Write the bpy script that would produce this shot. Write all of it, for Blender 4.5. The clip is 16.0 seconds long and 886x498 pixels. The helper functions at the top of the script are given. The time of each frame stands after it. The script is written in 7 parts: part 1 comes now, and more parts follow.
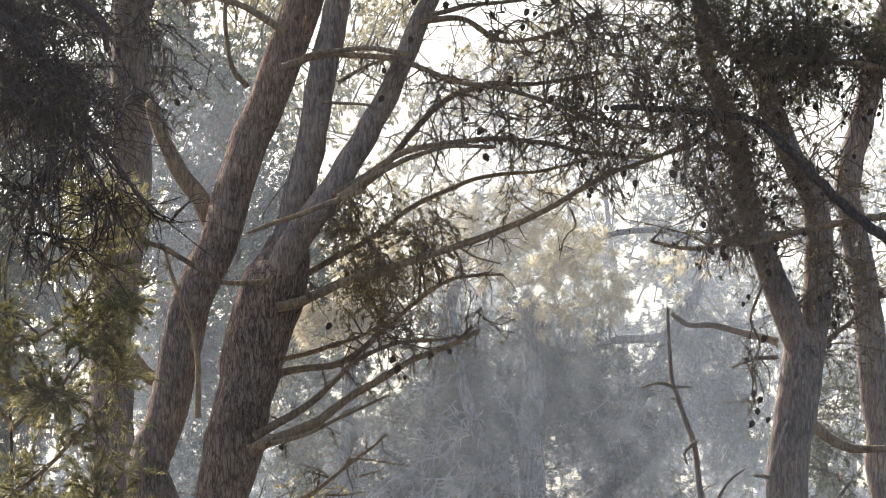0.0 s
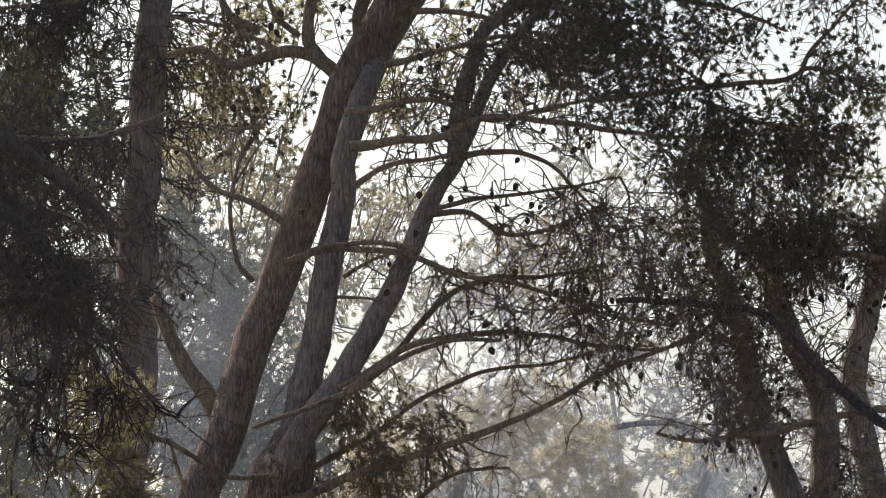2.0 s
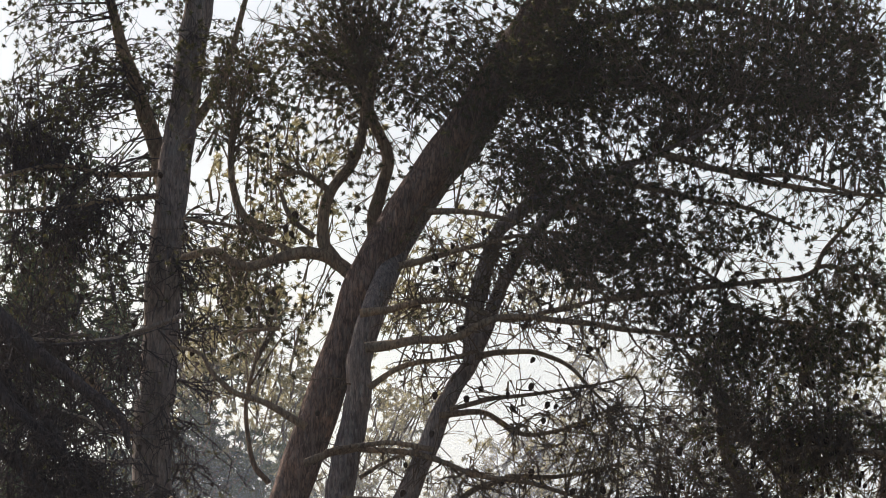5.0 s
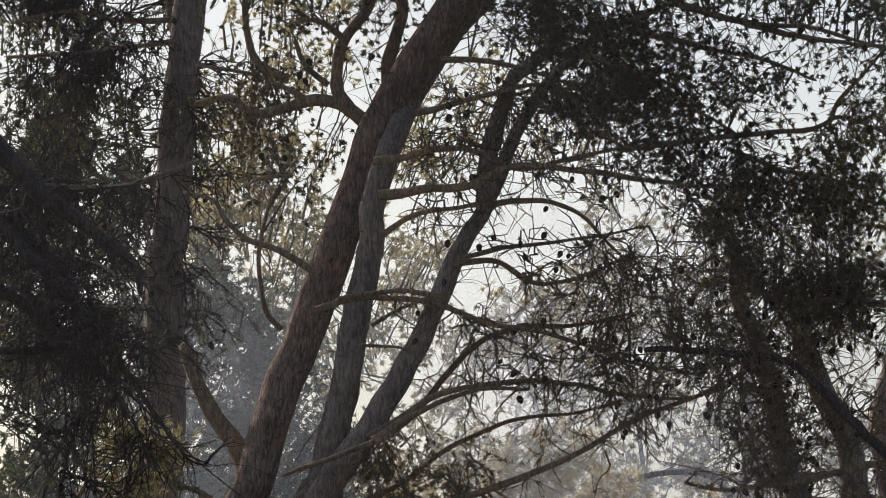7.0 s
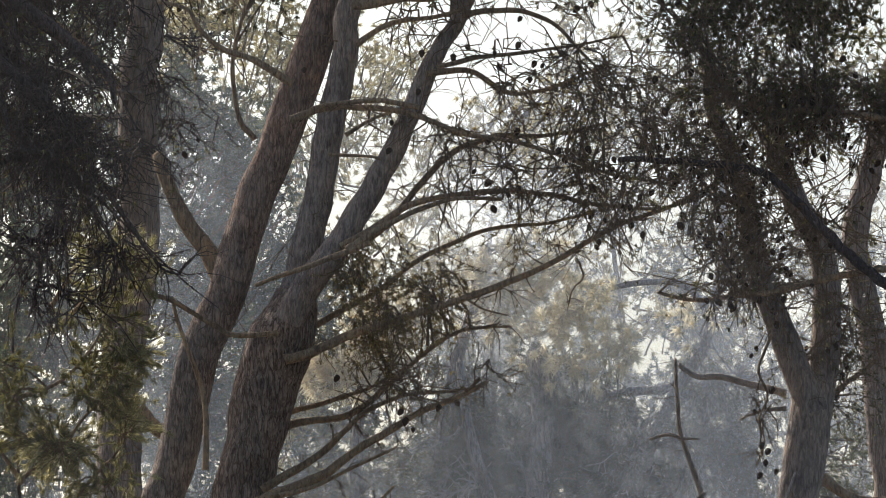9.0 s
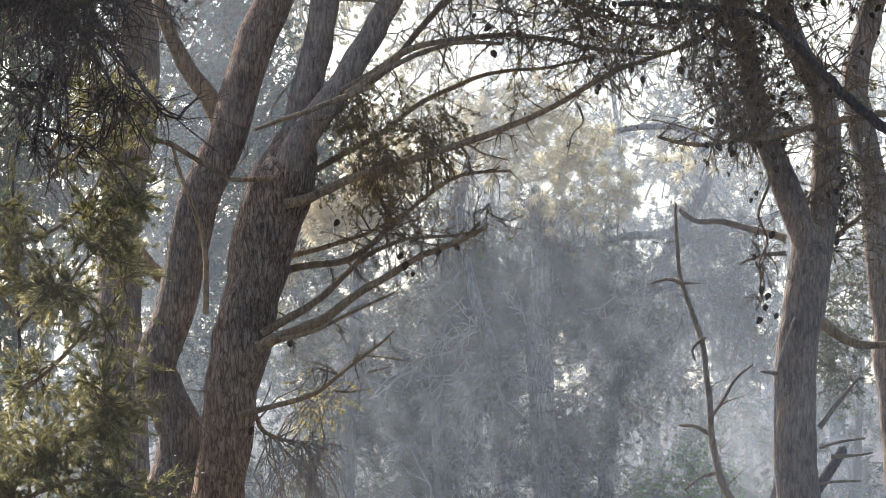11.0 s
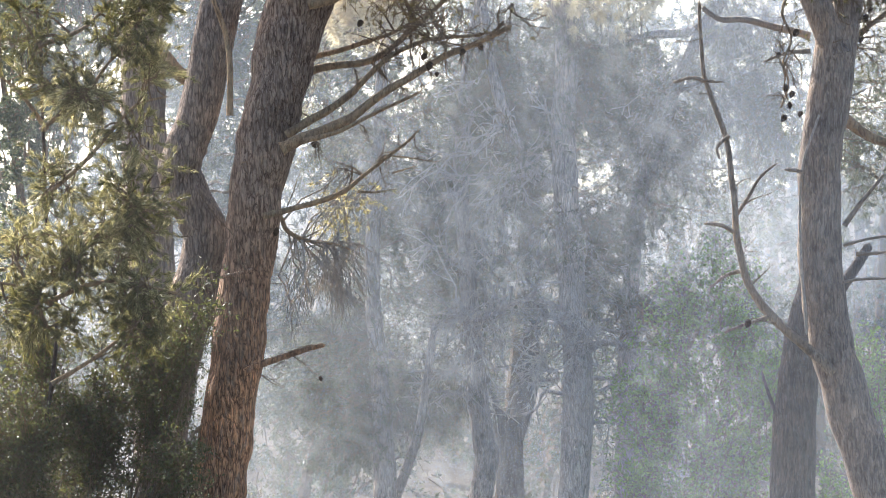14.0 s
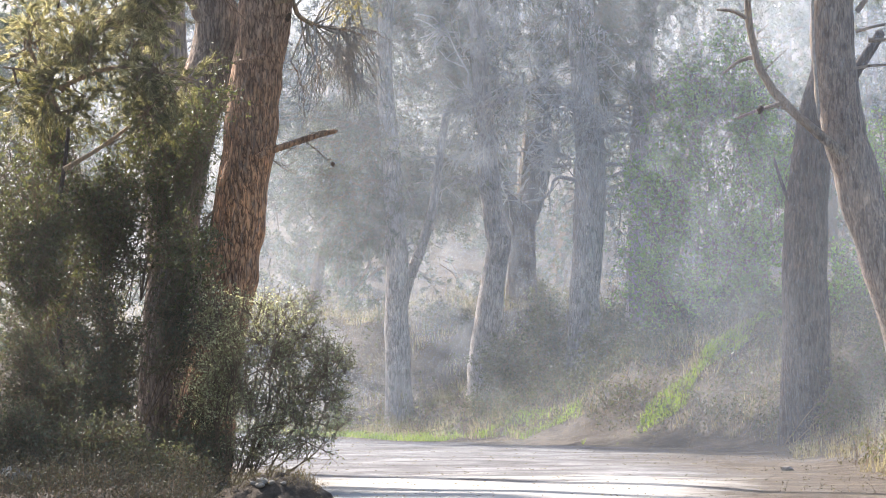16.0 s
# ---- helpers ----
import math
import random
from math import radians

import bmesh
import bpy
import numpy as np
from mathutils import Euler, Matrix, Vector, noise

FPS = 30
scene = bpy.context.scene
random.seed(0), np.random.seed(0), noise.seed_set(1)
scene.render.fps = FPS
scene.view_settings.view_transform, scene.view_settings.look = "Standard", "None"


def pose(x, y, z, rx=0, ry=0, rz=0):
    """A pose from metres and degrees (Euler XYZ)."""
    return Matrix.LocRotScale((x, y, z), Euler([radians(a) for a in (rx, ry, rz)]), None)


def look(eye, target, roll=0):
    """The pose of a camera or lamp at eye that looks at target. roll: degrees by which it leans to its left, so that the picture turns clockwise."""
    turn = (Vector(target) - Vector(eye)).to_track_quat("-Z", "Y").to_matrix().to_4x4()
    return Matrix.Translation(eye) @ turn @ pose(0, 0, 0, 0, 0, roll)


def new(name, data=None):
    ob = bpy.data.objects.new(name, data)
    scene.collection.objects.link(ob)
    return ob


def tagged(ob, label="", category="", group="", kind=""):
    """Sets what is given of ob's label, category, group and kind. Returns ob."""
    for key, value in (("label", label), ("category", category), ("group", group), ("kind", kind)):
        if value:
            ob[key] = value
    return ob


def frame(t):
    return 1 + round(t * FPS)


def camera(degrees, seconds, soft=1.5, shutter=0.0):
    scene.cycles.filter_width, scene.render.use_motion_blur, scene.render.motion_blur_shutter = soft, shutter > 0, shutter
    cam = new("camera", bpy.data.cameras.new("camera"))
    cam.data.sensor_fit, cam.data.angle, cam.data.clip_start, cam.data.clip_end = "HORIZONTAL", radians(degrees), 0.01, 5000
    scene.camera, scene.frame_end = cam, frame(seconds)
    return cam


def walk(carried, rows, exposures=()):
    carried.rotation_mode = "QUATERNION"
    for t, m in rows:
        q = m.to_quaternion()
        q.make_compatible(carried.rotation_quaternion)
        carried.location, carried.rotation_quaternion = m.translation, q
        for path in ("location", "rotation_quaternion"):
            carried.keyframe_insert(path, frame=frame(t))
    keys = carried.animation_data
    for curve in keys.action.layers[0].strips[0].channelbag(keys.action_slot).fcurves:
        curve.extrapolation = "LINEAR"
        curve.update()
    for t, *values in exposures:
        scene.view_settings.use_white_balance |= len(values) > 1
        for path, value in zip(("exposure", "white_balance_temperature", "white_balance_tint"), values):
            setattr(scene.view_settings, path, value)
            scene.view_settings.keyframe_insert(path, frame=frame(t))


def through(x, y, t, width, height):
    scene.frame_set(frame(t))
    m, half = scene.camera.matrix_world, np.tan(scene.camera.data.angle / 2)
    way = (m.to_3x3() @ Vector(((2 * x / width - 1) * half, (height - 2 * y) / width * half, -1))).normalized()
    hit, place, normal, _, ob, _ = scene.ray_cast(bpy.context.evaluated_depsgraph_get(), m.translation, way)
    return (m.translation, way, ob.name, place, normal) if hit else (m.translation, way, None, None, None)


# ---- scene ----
cam = camera(7.0, 16.0, soft=0.6)
EYE = (0.0, 0.0, 1.6)


def aim(yaw, pitch, roll):
    """Camera pose at the tripod: degrees to the left of +y, degrees up, degrees of lean."""
    return pose(*EYE, 90 + pitch, 0, yaw) @ pose(0, 0, 0, 0, 0, roll)


PATH = [
    (0, -0.3486, 4.6282, 0.257),
    (0.5, -0.3592, 4.9717, 0.063),
    (1, -0.3700, 5.5859, 0.135),
    (1.5, -0.3423, 5.8804, 0.107),
    (2, -0.3004, 6.1597, -0.019),
    (2.5, -0.2716, 6.4434, -0.303),
    (3, -0.2379, 6.9026, -0.154),
    (3.2, -0.2286, 7.1466, -0.095),
    (4.2, -0.1900, 7.8800, -0.200),
    (5.3, -0.1827, 7.5681, -0.360),
    (5.5, -0.1631, 7.4067, -0.214),
    (6, -0.1265, 7.0874, -0.114),
    (6.5, -0.0912, 6.8701, -0.067),
    (7, -0.0742, 6.5449, 0.081),
    (7.5, -0.0473, 6.2649, 0.109),
    (8, -0.0573, 5.9935, 0.186),
    (8.5, -0.1299, 5.6009, 0.267),
    (9, -0.2856, 5.0396, 0.184),
    (9.2, -0.3189, 4.8792, 0.293),
    (10.2, -0.3550, 4.2000, 0.250),
    (11.3, -0.2606, 3.6788, 0.217),
    (11.5, -0.2262, 3.5902, 0.264),
    (12, -0.1365, 3.3010, 0.265),
    (12.5, -0.0853, 2.8195, 0.090),
    (13, -0.0668, 2.5056, -0.137),
    (13.5, -0.0722, 2.4582, -0.119),
    (14, -0.0977, 2.2268, -0.120),
    (14.5, -0.1047, 1.6696, -0.149),
    (15, -0.0823, 1.2798, -0.198),
    (15.5, -0.0414, 0.9851, -0.167),
    (16, 0.0015, 0.5335, -0.071),
]
EXPOSURE = [(0.0, 0.65, 6640, 11), (0.5, 0.43, 6640, 11), (1.0, 0.26, 6640, 12), (1.5, 0.08, 6640, 13), (2.0, -0.08, 6640, 13), (2.5, -0.24, 6620, 14), (3.2, -0.46, 6620, 15), (5.3, -0.28, 6640, 14), (6.0, -0.3, 6640, 14), (7.0, -0.44, 6640, 14), (8.0, -0.23, 6620, 12), (8.5, -0.1, 6600, 11), (9.2, 0.04, 6500, 10), (11.4, 0.8, 6300, 10), (14.0, 1.33, 6320, 10), (15.0, 1.44, 6400, 11), (16.0, 1.46, 6420, 12)]
walk(cam, [(t, aim(yaw, pitch, roll)) for t, yaw, pitch, roll in PATH], EXPOSURE)

# ---- light ----
SUN_EL, SUN_AZ = 33.0, -36.0    # degrees up; degrees from +y, negative to the left
world = bpy.data.worlds.new("sky")
scene.world = world
world.use_nodes = True
wn = world.node_tree.nodes
sky = wn.new("ShaderNodeTexSky")
sky.sky_type = "NISHITA"
sky.sun_disc = False
sky.sun_elevation = radians(SUN_EL)
sky.sun_rotation = radians(SUN_AZ)
sky.air_density, sky.dust_density = 1.0, 2.2
wn["Background"].inputs["Strength"].default_value = 0.15
world.node_tree.links.new(sky.outputs[0], wn["Background"].inputs["Color"])
sun = new("sun", bpy.data.lights.new("sun", "SUN"))
sun.data.energy, sun.data.angle, sun.data.color = 5.0, radians(0.6), (1.0, 0.95, 0.87)
sun_from = Vector((math.sin(radians(SUN_AZ)) * math.cos(radians(SUN_EL)), math.cos(radians(SUN_AZ)) * math.cos(radians(SUN_EL)), math.sin(radians(SUN_EL))))
sun.matrix_world = look(sun_from * 100, (0, 0, 0))


# ---- materials ----
def material(name):
    m = bpy.data.materials.new(name)
    m.use_nodes = True
    nt = m.node_tree
    return m, nt, nt.nodes["Principled BSDF"], nt.nodes["Material Output"]


def node(nt, kind, **values):
    n = nt.nodes.new(kind)
    for key, value in values.items():
        n.inputs[key].default_value = value
    return n


def ramp(nt, source, stops):
    r = nt.nodes.new("ShaderNodeValToRGB")
    while len(r.color_ramp.elements) < len(stops):
        r.color_ramp.elements.new(0.5)
    for e, (at, c) in zip(r.color_ramp.elements, stops):
        e.position, e.color = at, (*c, 1)
    nt.links.new(source, r.inputs[0])
    return r


def mixed(nt, fac, a, b, blend="MIX"):
    n = nt.nodes.new("ShaderNodeMix")
    n.data_type, n.blend_type = "RGBA", blend
    for sock, v in ((n.inputs[0], fac), (n.inputs[6], a), (n.inputs[7], b)):
        if isinstance(v, (int, float)):
            sock.default_value = v
        elif isinstance(v, tuple):
            sock.default_value = (*v, 1)
        else:
            nt.links.new(v, sock)
    return n.outputs[2]


def bark(name, ridge, plate, moss, fine=1.0, upright=6.5, plates=0.55, above=None, z0=3.0, z1=5.0):
    """Pine bark: rough fissured grain along the stem, uneven plates, lichen patches; above: the plate colour higher up the stem."""
    m, nt, bsdf, out = material(name)
    tc = nt.nodes.new("ShaderNodeTexCoord")
    mp = nt.nodes.new("ShaderNodeMapping")
    mp.inputs["Scale"].default_value = (30 * fine, 30 * fine, upright * fine)
    nt.links.new(tc.outputs["Object"], mp.inputs[0])
    warp = node(nt, "ShaderNodeTexNoise", Scale=0.9, Detail=5.0)
    nt.links.new(mp.outputs[0], warp.inputs["Vector"])
    add = nt.nodes.new("ShaderNodeVectorMath")
    add.operation = "MULTIPLY_ADD"
    add.inputs[1].default_value = (2.2, 2.2, 2.2)
    nt.links.new(warp.outputs["Color"], add.inputs[0])
    nt.links.new(mp.outputs[0], add.inputs[2])
    vor = nt.nodes.new("ShaderNodeTexVoronoi")
    vor.feature = "DISTANCE_TO_EDGE"
    vor.inputs["Scale"].default_value = 0.8
    nt.links.new(add.outputs[0], vor.inputs["Vector"])
    grain = node(nt, "ShaderNodeTexNoise", Scale=1.6, Detail=9.0, Roughness=0.72, Distortion=0.4)
    nt.links.new(mp.outputs[0], grain.inputs["Vector"])
    big = node(nt, "ShaderNodeTexNoise", Scale=2.3, Detail=5.0, Roughness=0.6)
    nt.links.new(tc.outputs["Object"], big.inputs["Vector"])
    top = plate
    if above:
        sep = nt.nodes.new("ShaderNodeSeparateXYZ")
        nt.links.new(tc.outputs["Object"], sep.inputs[0])
        wave = nt.nodes.new("ShaderNodeMath")
        wave.operation = "MULTIPLY_ADD"
        nt.links.new(big.outputs[0], wave.inputs[0])
        wave.inputs[1].default_value = 2.5
        nt.links.new(sep.outputs[2], wave.inputs[2])
        rng = nt.nodes.new("ShaderNodeMapRange")
        rng.inputs["From Min"].default_value, rng.inputs["From Max"].default_value = z0 + 1.2, z1 + 1.2
        nt.links.new(wave.outputs[0], rng.inputs["Value"])
        top = mixed(nt, rng.outputs[0], plate, above)
    furrow = ramp(nt, grain.outputs[0], [(0.36, (0.8, 0.8, 0.8)), (0.52, (0, 0, 0))])
    c = mixed(nt, furrow.outputs[0], top, ridge)
    crack = ramp(nt, vor.outputs["Distance"], [(0.0, (plates,) * 3), (0.14, (0, 0, 0))])
    c = mixed(nt, crack.outputs[0], c, ridge)
    tone = ramp(nt, big.outputs[0], [(0.32, (0.6, 0.6, 0.63)), (0.47, (0.95, 0.95, 0.95)), (0.56, (1.08, 1.05, 1.02)), (0.7, (1.4, 1.28, 1.14))])
    c = mixed(nt, 1.0, c, tone.outputs[0], "MULTIPLY")
    f = ramp(nt, warp.outputs[0], [(0.5, (0, 0, 0)), (0.72, (0.6, 0.6, 0.6))])
    c = mixed(nt, f.outputs[0], c, moss)
    flake = nt.nodes.new("ShaderNodeTexVoronoi")
    flake.inputs["Scale"].default_value = 1.5
    nt.links.new(add.outputs[0], flake.inputs["Vector"])
    bits = ramp(nt, flake.outputs["Color"], [(0.15, (0.74, 0.73, 0.74)), (0.5, (1.0, 1.0, 1.0)), (0.9, (1.3, 1.27, 1.22))])
    c = mixed(nt, 1.0, c, bits.outputs[0], "MULTIPLY")
    scar = nt.nodes.new("ShaderNodeTexVoronoi")
    scar.inputs["Scale"].default_value = 3.4
    nt.links.new(tc.outputs["Object"], scar.inputs["Vector"])
    knot = ramp(nt, scar.outputs["Distance"], [(0.08, (0.5, 0.5, 0.5)), (0.17, (0, 0, 0))])
    c = mixed(nt, knot.outputs[0], c, (ridge[0] * 0.5, ridge[1] * 0.5, ridge[2] * 0.5))
    nt.links.new(c, bsdf.inputs["Base Color"])
    bsdf.inputs["Roughness"].default_value = 0.9
    bsdf.inputs["Specular IOR Level"].default_value = 0.15
    h = mixed(nt, plates * 0.6, grain.outputs["Color"], ramp(nt, vor.outputs["Distance"], [(0, (0, 0, 0)), (0.3, (1, 1, 1))]).outputs[0])
    bump = node(nt, "ShaderNodeBump", Strength=1.0, Distance=0.05)
    nt.links.new(h, bump.inputs["Height"])
    nt.links.new(bump.outputs[0], bsdf.inputs["Normal"])
    return m


def foliage(name, colours, through=0.45, gloss=0.45, shine=(1.7, 1.65, 1.0)):
    """Leaves or needles: each one its own shade, and light comes through them."""
    m, nt, bsdf, out = material(name)
    geo = nt.nodes.new("ShaderNodeNewGeometry")
    tc = nt.nodes.new("ShaderNodeTexCoord")
    patch = node(nt, "ShaderNodeTexNoise", Scale=1.6, Detail=2.0)
    nt.links.new(tc.outputs["Object"], patch.inputs["Vector"])
    mathn = nt.nodes.new("ShaderNodeMath")
    mathn.operation = "MULTIPLY_ADD"
    nt.links.new(geo.outputs["Random Per Island"], mathn.inputs[0])
    mathn.inputs[1].default_value = 0.55
    sub = nt.nodes.new("ShaderNodeMath")
    sub.operation = "SUBTRACT"
    nt.links.new(patch.outputs[0], sub.inputs[0])
    sub.inputs[1].default_value = 0.27
    nt.links.new(sub.outputs[0], mathn.inputs[2])
    n = len(colours)
    r = ramp(nt, mathn.outputs[0], [(i / max(1, n - 1), c) for i, c in enumerate(colours)])
    nt.links.new(r.outputs[0], bsdf.inputs["Base Color"])
    bsdf.inputs["Roughness"].default_value = gloss
    bsdf.inputs["Specular IOR Level"].default_value = 0.35
    tr = nt.nodes.new("ShaderNodeBsdfTranslucent")
    nt.links.new(mixed(nt, 1.0, r.outputs[0], shine, "MULTIPLY"), tr.inputs["Color"])
    mix = nt.nodes.new("ShaderNodeMixShader")
    mix.inputs[0].default_value = through
    nt.links.new(bsdf.outputs[0], mix.inputs[1])
    nt.links.new(tr.outputs[0], mix.inputs[2])
    nt.links.new(mix.outputs[0], out.inputs["Surface"])
    return m


def soil(name, stops, scale, relief=0.02, rough=0.95):
    m, nt, bsdf, out = material(name)
    tc = nt.nodes.new("ShaderNodeTexCoord")
    a = node(nt, "ShaderNodeTexNoise", Scale=scale, Detail=8.0, Roughness=0.65)
    b = node(nt, "ShaderNodeTexNoise", Scale=scale * 9, Detail=6.0, Roughness=0.7)
    nt.links.new(tc.outputs["Object"], a.inputs["Vector"])
    nt.links.new(tc.outputs["Object"], b.inputs["Vector"])
    c = ramp(nt, a.outputs[0], stops)
    g = ramp(nt, b.outputs[0], [(0.3, (0.6, 0.6, 0.6)), (0.7, (1.2, 1.2, 1.2))])
    nt.links.new(mixed(nt, 1.0, c.outputs[0], g.outputs[0], "MULTIPLY"), bsdf.inputs["Base Color"])
    bsdf.inputs["Roughness"].default_value = rough
    bsdf.inputs["Specular IOR Level"].default_value = 0.2
    bump = node(nt, "ShaderNodeBump", Strength=0.8, Distance=relief)
    nt.links.new(b.outputs[0], bump.inputs["Height"])
    nt.links.new(bump.outputs[0], bsdf.inputs["Normal"])
    return m


def smoke_material(name, scale, low, high, most, colour):
    """Thin wood smoke: scatters light through it, clear between its wisps."""
    m, nt, bsdf, out = material(name)
    tc = nt.nodes.new("ShaderNodeTexCoord")
    mp = nt.nodes.new("ShaderNodeMapping")
    mp.inputs["Scale"].default_value = scale
    mp.inputs["Rotation"].default_value = (0, radians(24), 0)
    nt.links.new(tc.outputs["Object"], mp.inputs[0])
    nz = node(nt, "ShaderNodeTexNoise", Scale=1.0, Detail=4.0, Roughness=0.5, Distortion=0.6)
    nt.links.new(mp.outputs[0], nz.inputs["Vector"])
    r = ramp(nt, nz.outputs[0], [(0.2, (low,) * 3), (0.8, (high,) * 3)])
    uv = nt.nodes.new("ShaderNodeUVMap")
    sep = nt.nodes.new("ShaderNodeSeparateXYZ")
    nt.links.new(uv.outputs[0], sep.inputs[0])
    a = nt.nodes.new("ShaderNodeMath")
    a.operation = "MULTIPLY"
    nt.links.new(r.outputs[0], a.inputs[0])
    nt.links.new(sep.outputs[0], a.inputs[1])
    b = nt.nodes.new("ShaderNodeMath")
    b.operation = "MULTIPLY"
    nt.links.new(a.outputs[0], b.inputs[0])
    b.inputs[1].default_value = most
    tr = nt.nodes.new("ShaderNodeBsdfTranslucent")
    tr.inputs["Color"].default_value = (*colour, 1)
    cl = nt.nodes.new("ShaderNodeBsdfTransparent")
    mix = nt.nodes.new("ShaderNodeMixShader")
    nt.links.new(b.outputs[0], mix.inputs[0])
    nt.links.new(cl.outputs[0], mix.inputs[1])
    nt.links.new(tr.outputs[0], mix.inputs[2])
    nt.links.new(mix.outputs[0], out.inputs["Surface"])
    return m


BARK_RED = bark("bark_red_brown", (0.075, 0.042, 0.03), (0.52, 0.29, 0.165), (0.36, 0.27, 0.21), plates=0.85, above=(0.36, 0.28, 0.23), z0=3.2, z1=5.0)
BARK_RISE = bark("bark_grey_to_red", (0.09, 0.062, 0.05), (0.37, 0.29, 0.24), (0.35, 0.28, 0.23), plates=0.75, above=(0.38, 0.24, 0.175), z0=6.5, z1=9.5)
BARK_GREY = bark("bark_grey_brown", (0.15, 0.118, 0.10), (0.41, 0.325, 0.275), (0.38, 0.35, 0.3))
# Darkened bark for shaded or silhouetted wood; the shade is in the colour.
BARK_SHADE = bark("bark_shaded", (0.04, 0.032, 0.03), (0.12, 0.092, 0.085), (0.13, 0.12, 0.11))
BARK_PALE = bark("bark_pale_grey", (0.13, 0.11, 0.105), (0.54, 0.47, 0.435), (0.52, 0.49, 0.45))
BARK_BROWN = bark("bark_brown", (0.15, 0.118, 0.10), (0.35, 0.285, 0.245), (0.36, 0.32, 0.28))
BARK_LIMB = bark("bark_limb", (0.12, 0.085, 0.06), (0.36, 0.255, 0.165), (0.36, 0.31, 0.2), 1.0, 9.0, 0.0)
BARK_TWIG = bark("bark_twig", (0.075, 0.053, 0.036), (0.235, 0.165, 0.11), (0.25, 0.21, 0.15), 3.0, 6.0, 0.0)
DEAD_WOOD = bark("dead_wood", (0.15, 0.115, 0.09), (0.38, 0.31, 0.25), (0.42, 0.38, 0.33), 1.6, 7.0, 0.0)
DEAD_PALE = bark("dead_pale_wood", (0.25, 0.22, 0.2), (0.55, 0.5, 0.46), (0.6, 0.56, 0.52), 2.0, 8.0, 0.0)
NEEDLE = foliage("pine_needles", [(0.03, 0.028, 0.016), (0.055, 0.052, 0.027), (0.10, 0.09, 0.045), (0.2, 0.168, 0.09)], 0.4)
NEEDLE_DRY = foliage("dry_pine_needles", [(0.08, 0.06, 0.035), (0.14, 0.105, 0.06), (0.22, 0.175, 0.10), (0.32, 0.27, 0.17)], 0.45)
# Paler needle copy, with the sun on the sprays in its colour.
NEEDLE_LIT = foliage("lit_pine_needles", [(0.04, 0.041, 0.02), (0.11, 0.105, 0.05), (0.3, 0.275, 0.15), (0.75, 0.67, 0.44)], 0.5, 0.45, (1.5, 1.45, 1.1))
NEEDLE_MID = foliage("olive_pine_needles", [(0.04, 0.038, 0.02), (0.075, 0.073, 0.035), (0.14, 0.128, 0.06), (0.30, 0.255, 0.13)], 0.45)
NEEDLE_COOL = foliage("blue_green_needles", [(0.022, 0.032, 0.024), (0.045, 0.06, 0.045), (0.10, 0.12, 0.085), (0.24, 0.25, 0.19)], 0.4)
# Pale copy for the dry tuft and, as painted sun, the far crowns.
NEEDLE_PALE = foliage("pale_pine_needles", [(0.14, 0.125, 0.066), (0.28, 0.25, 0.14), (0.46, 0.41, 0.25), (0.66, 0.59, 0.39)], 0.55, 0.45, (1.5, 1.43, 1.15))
# Near-white needles: sun on the sprays is put into the colour.
NEEDLE_SUN = foliage("sunlit_cream_needles", [(0.45, 0.41, 0.28), (0.62, 0.57, 0.42), (0.78, 0.72, 0.55), (0.9, 0.85, 0.7)], 0.75, 0.45, (1.25, 1.2, 1.1))
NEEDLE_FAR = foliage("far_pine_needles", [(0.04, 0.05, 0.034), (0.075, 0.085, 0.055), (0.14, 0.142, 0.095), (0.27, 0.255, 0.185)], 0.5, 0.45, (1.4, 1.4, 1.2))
LEAF_DARK = foliage("mastic_leaves", [(0.036, 0.04, 0.026), (0.066, 0.07, 0.044), (0.108, 0.11, 0.066), (0.19, 0.178, 0.11)], 0.3, 0.55)
LEAF_OLIVE = foliage("olive_shrub_leaves", [(0.035, 0.04, 0.02), (0.07, 0.075, 0.035), (0.12, 0.12, 0.056), (0.21, 0.195, 0.1)], 0.35, 0.4)
LEAF_GREY = foliage("grey_green_leaves", [(0.11, 0.11, 0.074), (0.21, 0.205, 0.14), (0.36, 0.345, 0.25), (0.7, 0.68, 0.56)], 0.55, 0.28)
LEAF_GREEN = foliage("bright_shrub_leaves", [(0.07, 0.135, 0.04), (0.14, 0.24, 0.06), (0.24, 0.36, 0.09), (0.4, 0.48, 0.17)], 0.5, 0.35)
GRASS_GREEN = foliage("green_grass", [(0.05, 0.085, 0.02), (0.12, 0.175, 0.035), (0.2, 0.265, 0.055), (0.3, 0.33, 0.09)], 0.45)
GRASS_DRY = foliage("dry_grass", [(0.12, 0.10, 0.07), (0.20, 0.165, 0.115), (0.28, 0.24, 0.17), (0.36, 0.32, 0.24)], 0.4)
BRUSH = foliage("dusty_brush", [(0.05, 0.045, 0.03), (0.10, 0.088, 0.058), (0.17, 0.145, 0.10), (0.26, 0.22, 0.16)], 0.35, 0.6)
# BRUSH darkened, so that shade is already in the leaf colour.
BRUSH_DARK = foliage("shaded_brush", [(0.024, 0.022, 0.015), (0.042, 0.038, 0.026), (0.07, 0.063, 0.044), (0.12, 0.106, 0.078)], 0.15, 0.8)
GROUND = soil("forest_soil", [(0.3, (0.05, 0.035, 0.024)), (0.5, (0.095, 0.07, 0.05)), (0.7, (0.16, 0.125, 0.09))], 1.4, 0.06)


